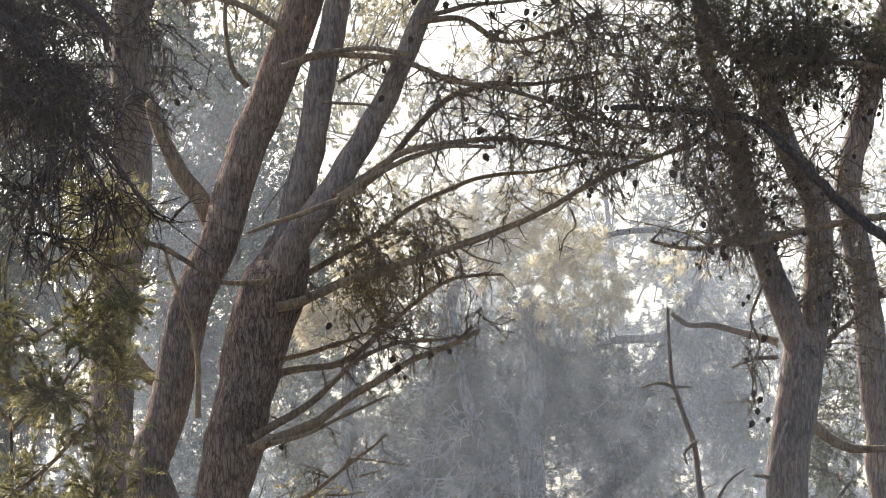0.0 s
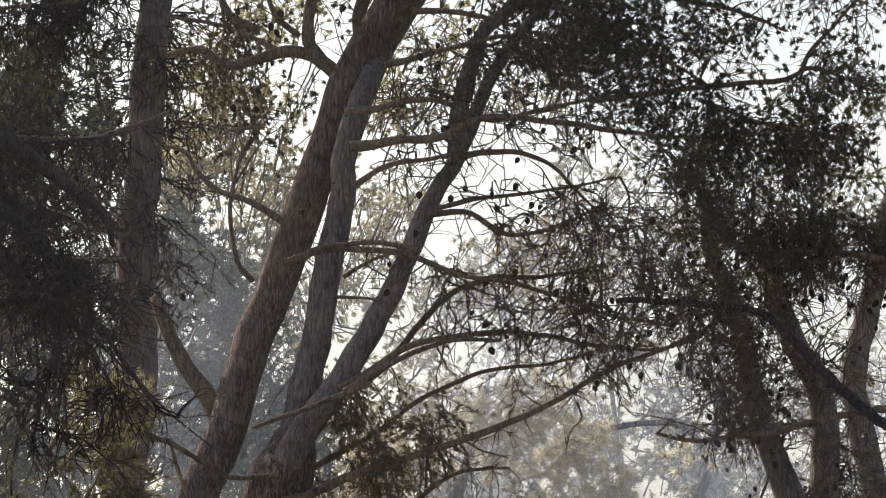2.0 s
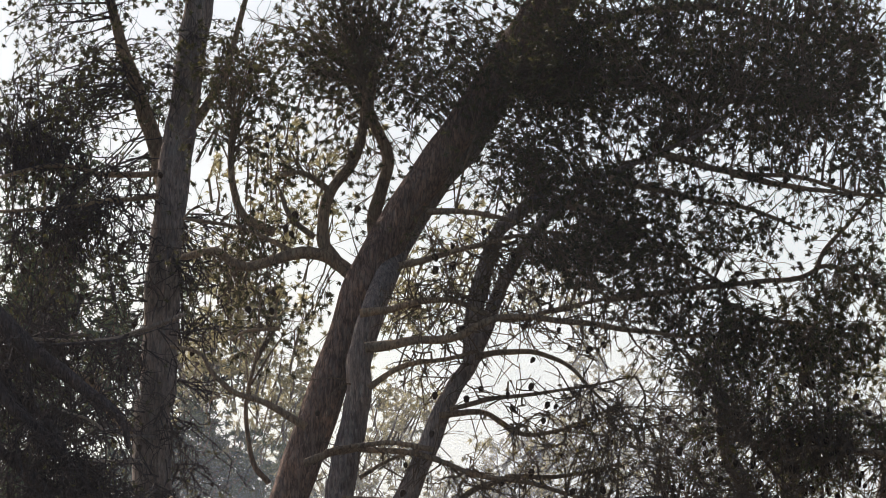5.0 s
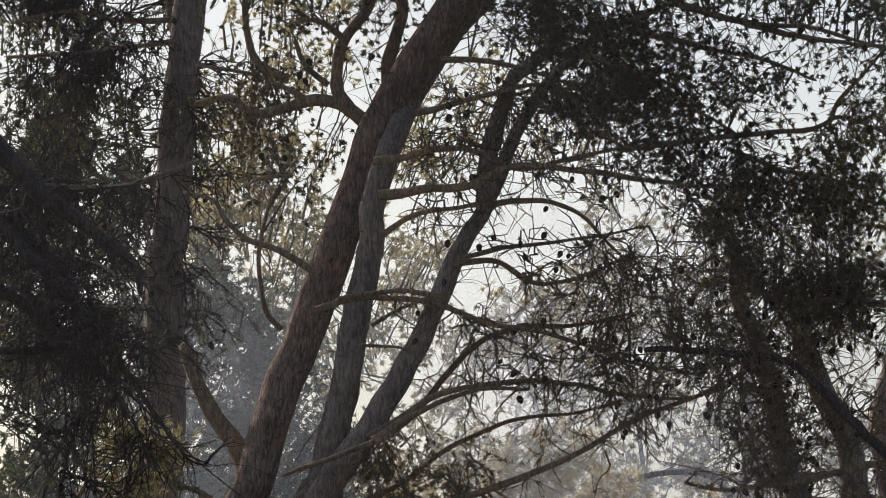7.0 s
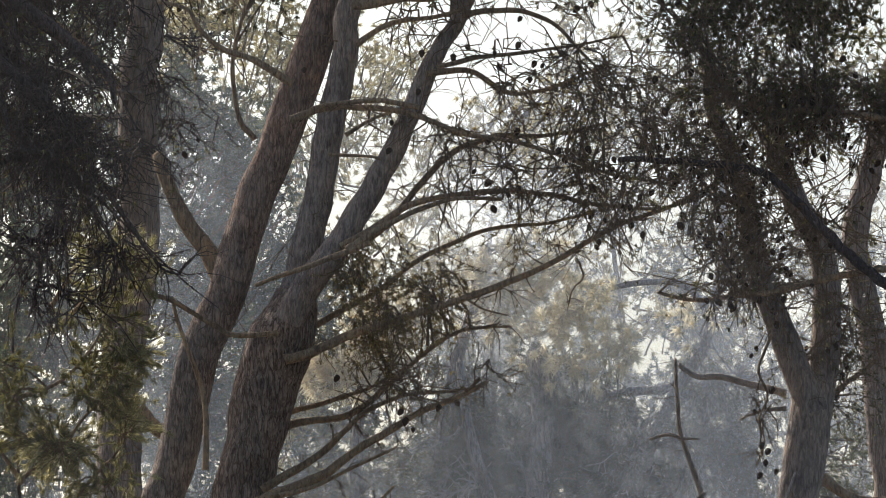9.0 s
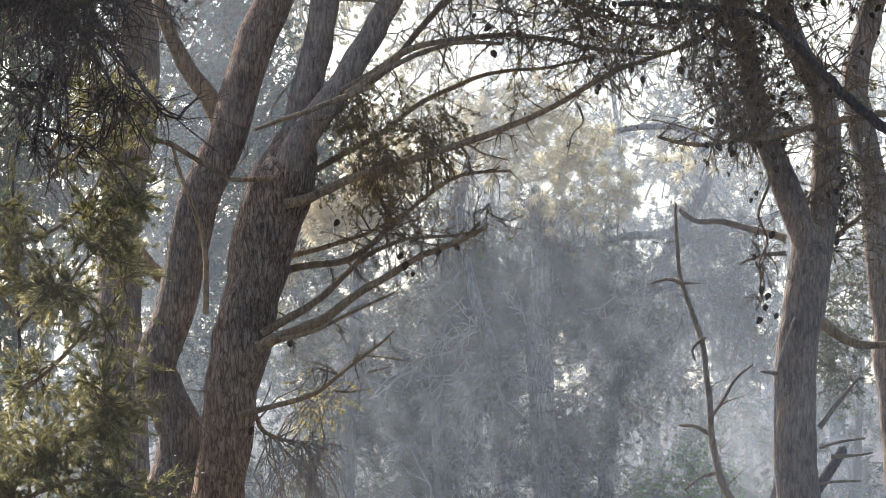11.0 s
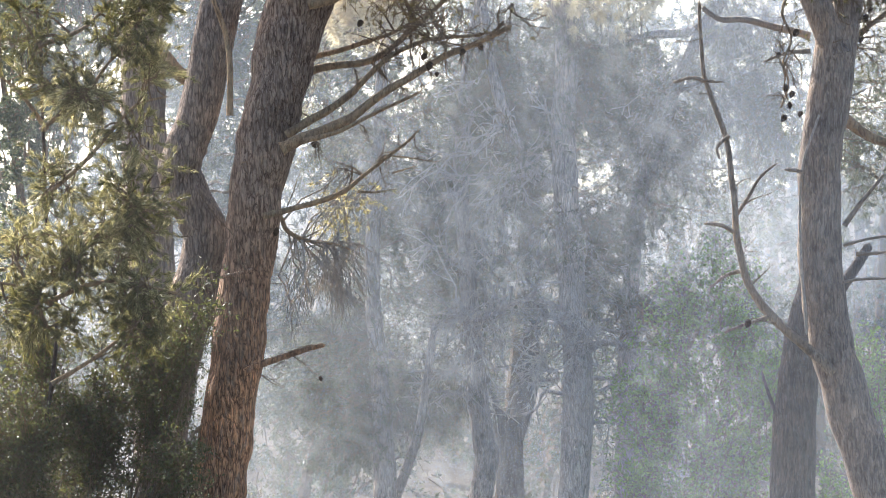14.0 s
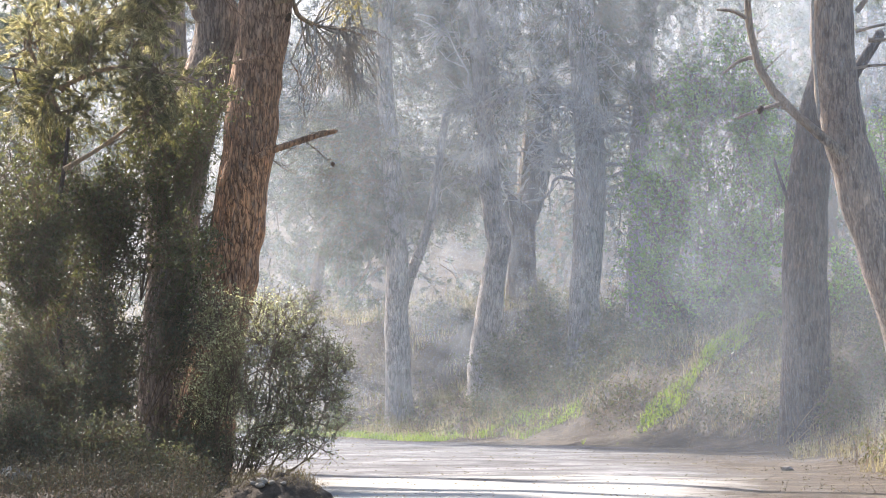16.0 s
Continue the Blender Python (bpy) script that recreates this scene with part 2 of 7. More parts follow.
def road_material():
    m = soil("dirt_road", [(0.3, (0.09, 0.08, 0.078)), (0.47, (0.15, 0.14, 0.14)), (0.66, (0.31, 0.295, 0.29))], 0.9, 0.05)
    nt = m.node_tree
    bsdf = nt.nodes["Principled BSDF"]
    was = bsdf.inputs["Base Color"].links[0].from_socket
    uv = nt.nodes.new("ShaderNodeUVMap")
    tc = nt.nodes.new("ShaderNodeTexCoord")
    sep = nt.nodes.new("ShaderNodeSeparateXYZ")
    nt.links.new(uv.outputs[0], sep.inputs[0])
    nz = node(nt, "ShaderNodeTexNoise", Scale=1.3, Detail=7.0, Roughness=0.65)
    nt.links.new(tc.outputs["Object"], nz.inputs["Vector"])
    a = nt.nodes.new("ShaderNodeMath")
    a.operation = "MULTIPLY_ADD"
    nt.links.new(nz.outputs[0], a.inputs[0])
    a.inputs[1].default_value = 0.42
    nt.links.new(sep.outputs[0], a.inputs[2])
    edge = ramp(nt, a.outputs[0], [(0.22, (1, 1, 1)), (0.42, (0, 0, 0))])
    # near stretch paler: sunlight on the road, painted into its colour
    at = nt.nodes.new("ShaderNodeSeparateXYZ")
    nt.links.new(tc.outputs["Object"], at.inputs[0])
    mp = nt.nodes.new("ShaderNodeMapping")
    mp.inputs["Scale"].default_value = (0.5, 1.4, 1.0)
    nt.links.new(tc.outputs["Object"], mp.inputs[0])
    patchy = node(nt, "ShaderNodeTexNoise", Scale=1.0, Detail=5.0, Roughness=0.6)
    nt.links.new(mp.outputs[0], patchy.inputs["Vector"])
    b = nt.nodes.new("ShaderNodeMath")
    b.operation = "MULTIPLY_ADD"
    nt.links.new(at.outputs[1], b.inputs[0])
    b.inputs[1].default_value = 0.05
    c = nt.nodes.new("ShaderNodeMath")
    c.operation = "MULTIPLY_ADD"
    nt.links.new(patchy.outputs[0], c.inputs[0])
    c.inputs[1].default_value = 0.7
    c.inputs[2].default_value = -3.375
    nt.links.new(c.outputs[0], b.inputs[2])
    sun_patch = ramp(nt, b.outputs[0], [(0.2, (0.8, 0.8, 0.8)), (0.46, (0.92, 0.92, 0.92)), (0.52, (0, 0, 0))])
    paved = mixed(nt, sun_patch.outputs[0], was, (0.46, 0.42, 0.37))
    nt.links.new(mixed(nt, edge.outputs[0], paved, (0.085, 0.065, 0.048)), bsdf.inputs["Base Color"])
    return m


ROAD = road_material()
STONE = soil("limestone", [(0.3, (0.19, 0.165, 0.135)), (0.7, (0.36, 0.325, 0.28))], 5.0, 0.02)
CONE = soil("pine_cone", [(0.3, (0.035, 0.022, 0.015)), (0.7, (0.10, 0.065, 0.04))], 60.0, 0.01)


# ---- mesh helpers ----
def smooth(a, b, x):
    t = np.clip((x - a) / (b - a), 0, 1)
    return t * t * (3 - 2 * t)


def mesh_object(name, verts, faces, mat, parent=None, label="", shade=False):
    """One mesh object from arrays: faces all triangles or all quads."""
    verts, faces = np.asarray(verts, np.float32), np.asarray(faces, np.int32)
    me = bpy.data.meshes.new(name)
    n, k = faces.shape
    me.vertices.add(len(verts))
    me.vertices.foreach_set("co", verts.ravel())
    me.loops.add(n * k)
    me.loops.foreach_set("vertex_index", faces.ravel())
    me.polygons.add(n)
    me.polygons.foreach_set("loop_start", np.arange(0, n * k, k, dtype=np.int32))
    me.polygons.foreach_set("use_smooth", np.full(n, shade))
    me.update(calc_edges=True)
    me.materials.append(mat)
    ob = new(name, me)
    ob.parent = parent
    if label:
        tagged(ob, label)
    return ob


def thing(name, at, label, category, group="", kind=""):
    """An Empty at the base of a thing, which carries its parts."""
    ob = new(name)
    ob.location = at
    ob.empty_display_size = 0.2
    return tagged(ob, label, category, group, kind)


def resample(points, n):
    """n points along a smooth line through the given ones."""
    p = np.asarray(points, float)
    if len(p) > 2:
        q = np.vstack([2 * p[0] - p[1], p, 2 * p[-1] - p[-2]])
        t = np.linspace(0, len(p) - 1, n)
        i = np.minimum(t.astype(int), len(p) - 2)
        f = (t - i)[:, None]
        a, b, c, d = q[i], q[i + 1], q[i + 2], q[i + 3]
        return 0.5 * (2 * b + (c - a) * f + (2 * a - 5 * b + 4 * c - d) * f**2 + (3 * b - a - 3 * c + d) * f**3)
    f = np.linspace(0, 1, n)[:, None]
    return p[0] * (1 - f) + p[-1] * f


def cross_axes(line):
    """Two axes across a line at each point, carried along it without twisting."""
    d = np.gradient(line, axis=0)
    d /= np.linalg.norm(d, axis=1, keepdims=True) + 1e-9
    a = np.zeros_like(line)
    v = np.cross(d[0], (0.0, 1.0, 0.0) if abs(d[0][1]) < 0.8 else (1.0, 0.0, 0.0))
    for k in range(len(line)):
        v = v - d[k] * (v @ d[k])
        v = v / (np.linalg.norm(v) + 1e-9)
        a[k] = v
    return a, np.cross(d, a)


def limb(name, parent, points, r0, r1, mat, sides=14, lumps=0.1, rng=None, label="", step=0.07, flare=0.0, swell=()):
    """A tapered stem or branch with an uneven, knobbly skin and a closed end. Returns its line."""
    rng = rng or np.random.default_rng(len(points))
    length = np.linalg.norm(np.diff(points, axis=0), axis=1).sum()
    n = int(np.clip(length / step, 6, 160))
    line = resample(points, n)
    wob = rng.normal(0, 1, (n, 3))
    for _ in range(4):
        wob[1:-1] = (wob[:-2] + wob[1:-1] * 2 + wob[2:]) / 4
    line = line + wob * min(r0, 0.05) * 0.3 * np.minimum(1, np.arange(n) / 6)[:, None]
    a, b = cross_axes(line)
    t = np.linspace(0, 1, n)
    rad = r0 + (r1 - r0) * t ** 0.85
    if swell:
        rad = rad * np.interp(t, [a for a, _ in swell], [b for _, b in swell])
    rad = rad * (1 + flare * np.exp(-t * length / 0.35))
    th = np.linspace(0, 2 * np.pi, sides, endpoint=False)
    lump = rng.normal(0, 1, (n, sides))
    for _ in range(2):
        lump = (np.roll(lump, 1, 1) + lump * 2 + np.roll(lump, -1, 1)) / 4
        lump[1:-1] = (lump[:-2] + lump[1:-1] * 2 + lump[2:]) / 4
    rr = rad[:, None] * (1 + lumps * 1.5 * lump)
    v = line[:, None] + rr[..., None] * (np.cos(th)[None, :, None] * a[:, None] + np.sin(th)[None, :, None] * b[:, None])
    v = np.vstack([v.reshape(-1, 3), line[-1] + (line[-1] - line[-2]) * 0.4])
    i = np.arange(n - 1)[:, None] * sides
    j = np.arange(sides)[None]
    j2 = (j + 1) % sides
    q = np.stack([i + j, i + j2, i + sides + j2, i + sides + j], -1).reshape(-1, 4)
    base = (n - 1) * sides
    tris = np.vstack([q[:, [0, 1, 2]], q[:, [0, 2, 3]], np.stack([base + j[0], base + j2[0], np.full(sides, n * sides)], -1)])
    org = np.array(parent.location) if parent else 0
    mesh_object(name, v - org, tris, mat, parent, label, True)
    return line


class Greens:
    """Gathers thin twigs and needles or leaves as arrays, for one mesh each."""

    def __init__(self, seed):
        self.rng = np.random.default_rng(seed)
        self.tv, self.tf, self.tn = [], [], 0
        self.lv, self.lf, self.ln = [], [], 0
        self.ends = []

    def curves(self, start, way, length, droop, m=5, wander=0.25):
        """Lines (N, m, 3) from the starts, sagging and wandering."""
        rng, n = self.rng, len(start)
        out = np.zeros((n, m, 3))
        out[:, 0] = start
        d = way / (np.linalg.norm(way, axis=1, keepdims=True) + 1e-9)
        step = (np.broadcast_to(length, n) / (m - 1))[:, None]
        for k in range(1, m):
            d = d + rng.normal(0, wander, (n, 3)) + np.array([0, 0, -1.0]) * droop
            d /= np.linalg.norm(d, axis=1, keepdims=True) + 1e-9
            out[:, k] = out[:, k - 1] + d * step
        return out

    def tubes(self, lines, r0, r1):
        """Three-sided tubes along lines (N, m, 3)."""
        n, m, _ = lines.shape
        d = np.gradient(lines, axis=1)
        d /= np.linalg.norm(d, axis=2, keepdims=True) + 1e-9
        a = np.cross(d, np.array([0.31, 0.2, 0.93]))
        a /= np.linalg.norm(a, axis=2, keepdims=True) + 1e-9
        b = np.cross(d, a)
        r = (np.broadcast_to(np.asarray(r0, float), n)[:, None] + (np.broadcast_to(np.asarray(r1, float), n) - np.broadcast_to(np.asarray(r0, float), n))[:, None] * np.linspace(0, 1, m)[None])[..., None]
        v = np.stack([lines + r * (math.cos(h) * a + math.sin(h) * b) for h in (0, 2.094, 4.189)], 2)
        self.tv.append(v.reshape(-1, 3))
        o = self.tn + np.arange(n)[:, None, None] * m * 3 + np.arange(m - 1)[None, :, None] * 3
        j = np.arange(3)[None, None]
        j2 = (j + 1) % 3
        f = np.stack([np.stack([o + j, o + j2, o + 3 + j2], -1), np.stack([o + j, o + 3 + j2, o + 3 + j], -1)], -2)
        self.tf.append(f.reshape(-1, 3))
        self.tn += n * m * 3

    def needles(self, at, axis, count, length, width, spread=0.9, back=0.0):
        """Tufts: count needles at each place, fanning round the axis."""
        rng, n = self.rng, len(at)
        axis = axis / (np.linalg.norm(axis, axis=1, keepdims=True) + 1e-9)
        d = axis[:, None] * (1 - back) + rng.normal(0, spread * 0.62, (n, count, 3))
        d /= np.linalg.norm(d, axis=2, keepdims=True) + 1e-9
        L = (length * rng.uniform(0.6, 1.15, (n, count, 1)))
        s = np.cross(d, rng.normal(0, 1, (n, count, 3)))
        s /= np.linalg.norm(s, axis=2, keepdims=True) + 1e-9
        p = np.repeat(at[:, None], count, 1) + rng.normal(0, length * 0.12, (n, count, 3))
        v = np.stack([p - s * width / 2, p + s * width / 2, p + d * L], 2)
        self.lv.append(v.reshape(-1, 3))
        self.lf.append(self.ln + np.arange(n * count * 3).reshape(-1, 3))
        self.ln += n * count * 3

    def leaves(self, at, length, width):
        """Single lens-shaped leaves, folded a little, lying any way."""
        rng, n = self.rng, len(at)
        d = rng.normal(0, 1, (n, 3))
        d /= np.linalg.norm(d, axis=1, keepdims=True)
        s = np.cross(d, rng.normal(0, 1, (n, 3)))
        s /= np.linalg.norm(s, axis=1, keepdims=True)
        u = np.cross(d, s)
        k = rng.uniform(0.6, 1.2, (n, 1))
        v = np.stack([at, at + (d * 0.5 * length + s * width / 2 + u * width * 0.15) * k, at + d * length * k, at + (d * 0.5 * length - s * width / 2 + u * width * 0.15) * k], 1)
        self.lv.append(v.reshape(-1, 3))
        o = self.ln + np.arange(n)[:, None] * 4
        self.lf.append(np.vstack([o + [0, 1, 2], o + [0, 2, 3]]))
        self.ln += n * 4

    def mass(self, roots, centre, radii, boughs, twigs, droop=0.1, twig=0.34, tufts=4, needle=0.06, width=0.0118, per=6, bough_r=0.012, sag=0.2, down=0.1, spread=1.6, wobble=0.04, twig_step=2, reach=0.0, ball=0, round_by=0.72):
        """Boughs from the nearest roots into an ellipsoid, twigs on them, tufts of needles on those."""
        rng = self.rng
        c, r = np.asarray(centre, float), np.asarray(radii, float)
        g = rng.normal(0, 1, (boughs, 3))
        g *= (rng.uniform(0, 1, (boughs, 1)) ** 0.4) / (np.linalg.norm(g, axis=1, keepdims=True) + 1e-9)
        goal = c + g * r
        d2 = ((goal[:, None] - roots[None]) ** 2).sum(-1)
        k = min(8, len(roots))
        near = np.argpartition(d2, k - 1, axis=1)[:, :k]
        start = roots[near[np.arange(boughs), rng.integers(0, k, boughs)]]
        if reach:
            back = start - goal
            start = goal + back * np.minimum(1, reach / (np.linalg.norm(back, axis=1, keepdims=True) + 1e-9))
        m = 7
        t = np.linspace(0, 1, m)[None, :, None]
        span = np.linalg.norm(goal - start, axis=1)[:, None, None]
        bend = rng.normal(0, 0.12, (boughs, 1, 3)) + np.array([0, 0, sag])
        lines = start[:, None] * (1 - t) + goal[:, None] * t + bend * span * (t * (1 - t))
        lines[:, 1:-1] += rng.normal(0, wobble, (boughs, m - 2, 3)) * np.minimum(span, 1.0)
        self.tubes(lines[:, ::2], bough_r * rng.uniform(0.6, 1.3, boughs), 0.004)
        if not twigs:
            return lines
        n = boughs * twigs
        b = np.repeat(np.arange(boughs), twigs)
        f = rng.uniform(0.35, 1.0, n) * (m - 1)
        i = np.minimum(f.astype(int), m - 2)
        w = (f - i)[:, None]
        s = lines[b, i] * (1 - w) + lines[b, i + 1] * w
        way = (lines[b, i + 1] - lines[b, i])
        way = way / (np.linalg.norm(way, axis=1, keepdims=True) + 1e-9) * 0.6 + rng.normal(0, 0.6, (n, 3)) + np.array([0, 0, -down])
        tl = self.curves(s, way, twig * rng.uniform(0.4, 1.3, n), droop)
        self.tubes(tl[:, ::twig_step], 0.0045, 0.002)
        if tufts:
            f = rng.uniform(1.2, 4.0, (n, tufts))
            f[:, 0] = 4.0
            i = np.minimum(f.astype(int), 3)
            w = (f - i)[..., None]
            q = np.arange(n)[:, None]
            at = tl[q, i] * (1 - w) + tl[q, i + 1] * w
            ax = tl[q, i + 1] - tl[q, i]
            self.needles(at.reshape(-1, 3), ax.reshape(-1, 3), per, needle, width, spread)
        if ball:
            self.needles(tl[:, 4], tl[:, 4] - tl[:, 3], ball, needle * round_by, width * 1.35, 2.4)
        self.ends.append(tl[:, 3])
        return lines

    def web(self, roots, centre, radii, boughs, arms=5, twigs=3, r=0.0125, down=0.25, reach=1.6, needle=0.0):
        """Crooked bare branchwork: boughs, arms on them, and short twigs on those; needle: share of the tips that keep a tuft."""
        rng = self.rng
        c, e = np.asarray(centre, float), np.asarray(radii, float)
        q = rng.normal(0, 1, (boughs, 3))
        q *= (rng.uniform(0, 1, (boughs, 1)) ** 0.4) / (np.linalg.norm(q, axis=1, keepdims=True) + 1e-9)
        goal = c + q * e
        d2 = ((goal[:, None] - roots[None]) ** 2).sum(-1)
        k = min(6, len(roots))
        near = np.argpartition(d2, k - 1, axis=1)[:, :k]
        start = roots[near[np.arange(boughs), rng.integers(0, k, boughs)]]
        back = start - goal
        start = goal + back * np.minimum(1, reach / (np.linalg.norm(back, axis=1, keepdims=True) + 1e-9))
        span = np.linalg.norm(goal - start, axis=1)[:, None, None]
        t = np.linspace(0, 1, 8)[None, :, None]
        lines = start[:, None] * (1 - t) + goal[:, None] * t + (rng.normal(0, 0.18, (boughs, 1, 3)) + [0, 0, 0.15]) * span * (t * (1 - t))
        lines[:, 1:-1] += rng.normal(0, 0.045, (boughs, 6, 3))
        self.tubes(lines, r * rng.uniform(0.7, 1.3, boughs), r * 0.5)

        def side(lines, count, length, m, wander, fall, r0, r1, lo):
            n, pts = len(lines) * count, lines.shape[1]
            b = np.repeat(np.arange(len(lines)), count)
            f = rng.uniform(lo, 1.0, n) * (pts - 1)
            i = np.minimum(f.astype(int), pts - 2)
            w = (f - i)[:, None]
            s = lines[b, i] * (1 - w) + lines[b, i + 1] * w
            way = lines[b, i + 1] - lines[b, i]
            way = way / (np.linalg.norm(way, axis=1, keepdims=True) + 1e-9) * 0.7 + rng.normal(0, 0.55, (n, 3)) + np.array([0, 0, -fall])
            out = self.curves(s, way, length * rng.uniform(0.45, 1.25, n), 0.04, m, wander)
            self.tubes(out[:, [0, 1, 3, 5] if m == 6 else [0, 2, 3]], r0 * rng.uniform(0.75, 1.25, n), r1)
            return out

        a = side(lines, arms, 0.55, 6, 0.3, down, r * 0.72, r * 0.42, 0.2)
        b = side(a, twigs, 0.22, 4, 0.35, down * 0.5, r * 0.46, r * 0.28, 0.15)
        self.ends.append(b[:, 3])
        if needle:
            keep = b[rng.uniform(0, 1, len(b)) < needle]
            self.needles(keep[:, 3], keep[:, 3] - keep[:, 2], 14, 0.045, 0.013, 2.0)
        return lines

    def stubs(self, lines, per_metre, length, r0, down=0.1, lo=0.15, forks=2, m=5):
        """Short dead side twigs and broken stubs along limbs, some with a fork or two."""
        rng = self.rng
        for line in lines:
            line = np.asarray(line, float)
            seg = np.linalg.norm(np.diff(line, axis=0), axis=1)
            n = int(seg.sum() * per_metre)
            if n < 1 or len(line) < 3:
                continue
            f = rng.uniform(lo, 0.98, n) * (len(line) - 1)
            i = np.minimum(f.astype(int), len(line) - 2)
            w = (f - i)[:, None]
            way = line[i + 1] - line[i]
            way = way / (np.linalg.norm(way, axis=1, keepdims=True) + 1e-9) * 0.5 + rng.normal(0, 0.6, (n, 3)) + np.array([0, 0, -down])
            a = self.curves(line[i] * (1 - w) + line[i + 1] * w, way, length * rng.uniform(0.25, 1.4, n) ** 1.5, 0.03, m, 0.22)
            self.tubes(a, r0 * rng.uniform(0.7, 1.4, n), r0 * 0.45)
            if forks:
                k = np.repeat(np.arange(n), forks)
                j = rng.integers(1, m, len(k))
                b = self.curves(a[k, j], a[k, j] - a[k, j - 1] + rng.normal(0, 0.05, (len(k), 3)), length * 0.5 * rng.uniform(0.3, 1.2, len(k)), 0.06, 4, 0.3)
                self.tubes(b, r0 * 0.5, r0 * 0.28)
                self.ends.append(b[:, 3])

    def finish(self, parent, twig_mat, leaf_mat, twig_name="twigs", leaf_name="needles", label=""):
        org = np.array(parent.location)
        if self.tv:
            mesh_object(twig_name, np.vstack(self.tv) - org, np.vstack(self.tf), twig_mat, parent)
        if self.lv:
            ob = mesh_object(leaf_name, np.vstack(self.lv) - org, np.vstack(self.lf), leaf_mat, parent, label)
            tagged(ob, kind="stuff")


def cone_mesh():
    """A closed pine cone, pointed, with its scales in rows."""
    bm = bmesh.new()
    bmesh.ops.create_uvsphere(bm, u_segments=8, v_segments=6, radius=1.0)
    for i, v in enumerate(bm.verts):
        z = v.co.z
        k = 1 + (0.13 if i % 2 else -0.07)
        v.co = Vector((v.co.x * 0.034 * k * (1 - 0.28 * z), v.co.y * 0.034 * k * (1 - 0.28 * z), z * 0.05))
    me = bpy.data.meshes.new("cone")
    bm.to_mesh(me)
    bm.free()
    me.materials.append(CONE)
    return me


CONE_MESH = cone_mesh()


def hang_cones(parent, places, rng):
    for p in places:
        ob = new("cone", CONE_MESH)
        ob.parent = parent
        ob.matrix_basis = Matrix.LocRotScale(Vector(p) - parent.location - Vector((0, 0, 0.045)), Euler((rng.uniform(-0.6, 0.6) + math.pi, rng.uniform(-0.6, 0.6), rng.uniform(0, 6))), Vector((1, 1, 1)) * rng.uniform(0.5, 0.9))


# ---- ground ----
def road_right(y):
    return np.interp(y, [-200, 0, 60, 70, 79, 84.5, 86.5, 88, 89.5, 91.5, 93, 95, 101, 110, 130, 300], [4.9, 4.9, 4.9, 4.5, 4.25, 4.05, 3.85, 3.1, 2.15, 0.85, -0.1, -0.9, -3.5, -14, -60, -400])


def road_edge(y):
    """Where the worn road meets its right verge."""
    return np.interp(y, [-200, 0, 64, 76, 84, 88, 91, 93, 97, 103, 110, 130, 300], [3.0, 3.0, 3.0, 3.1, 2.9, 2.4, 0.8, -0.2, -1.9, -5.0, -15, -61, -401])


def road_left(y):
    return np.interp(y, [-200, 0, 55, 63, 66, 72, 86, 99, 110, 130, 300], [-3.4, -3.4, -3.0, -1.6, -1.35, -2.2, -4.2, -9, -24, -80, -420])


def ground_height(x, y):
    x, y = np.asarray(x, float), np.asarray(y, float)
    right, left = x - road_right(y), road_left(y) - x
    k = smooth(91, 98, y)
    z = 1.6 * smooth(0, 1, (right + 0.2 - k) / (3.8 + 1.9 * k)) + 0.25 * smooth(5, 25, right) + 0.035 * np.maximum(0, right - 14)
    z = z + 0.16 * smooth(0.0, 1.0, left) + 0.16 * smooth(0.8, 9.0, left)
    z = z + (0.07 * np.sin(x * 1.7 + y * 0.6) + 0.05 * np.sin(x * 3.1 - y * 1.9)) * smooth(0, 1.5, np.maximum(right, left))
    return z + 0.012 * np.sin(x * 2.1) * np.sin(y * 0.9)


def grid_sheet(name, xs, ys, mat, lift=0.0):
    X, Y = np.meshgrid(xs, ys)
    v = np.stack([X, Y, ground_height(X, Y) + lift], -1).reshape(-1, 3)
    nx = len(xs)
    i = (np.arange(len(ys) - 1)[:, None] * nx + np.arange(nx - 1)[None]).ravel()
    return mesh_object(name, v, np.stack([i, i + 1, i + nx + 1, i + nx], -1), mat, None, "", True)


def spaced(stops):
    out = []
    for a, b, s in stops:
        out += list(np.arange(a, b, s))
    return np.array(out + [stops[-1][1]])


ground = grid_sheet("ground", spaced([(-2500, -200, 300), (-200, -40, 20), (-40, -12, 2), (-12, 16, 0.5), (16, 50, 2), (50, 200, 20), (200, 2500, 300)]),
                    spaced([(-600, -60, 60), (-60, 40, 5), (40, 125, 0.6), (125, 180, 5), (180, 600, 40), (600, 4200, 400)]), GROUND)
tagged(ground, "brown forest soil rising into a bank beside the road", "ground", kind="structure")


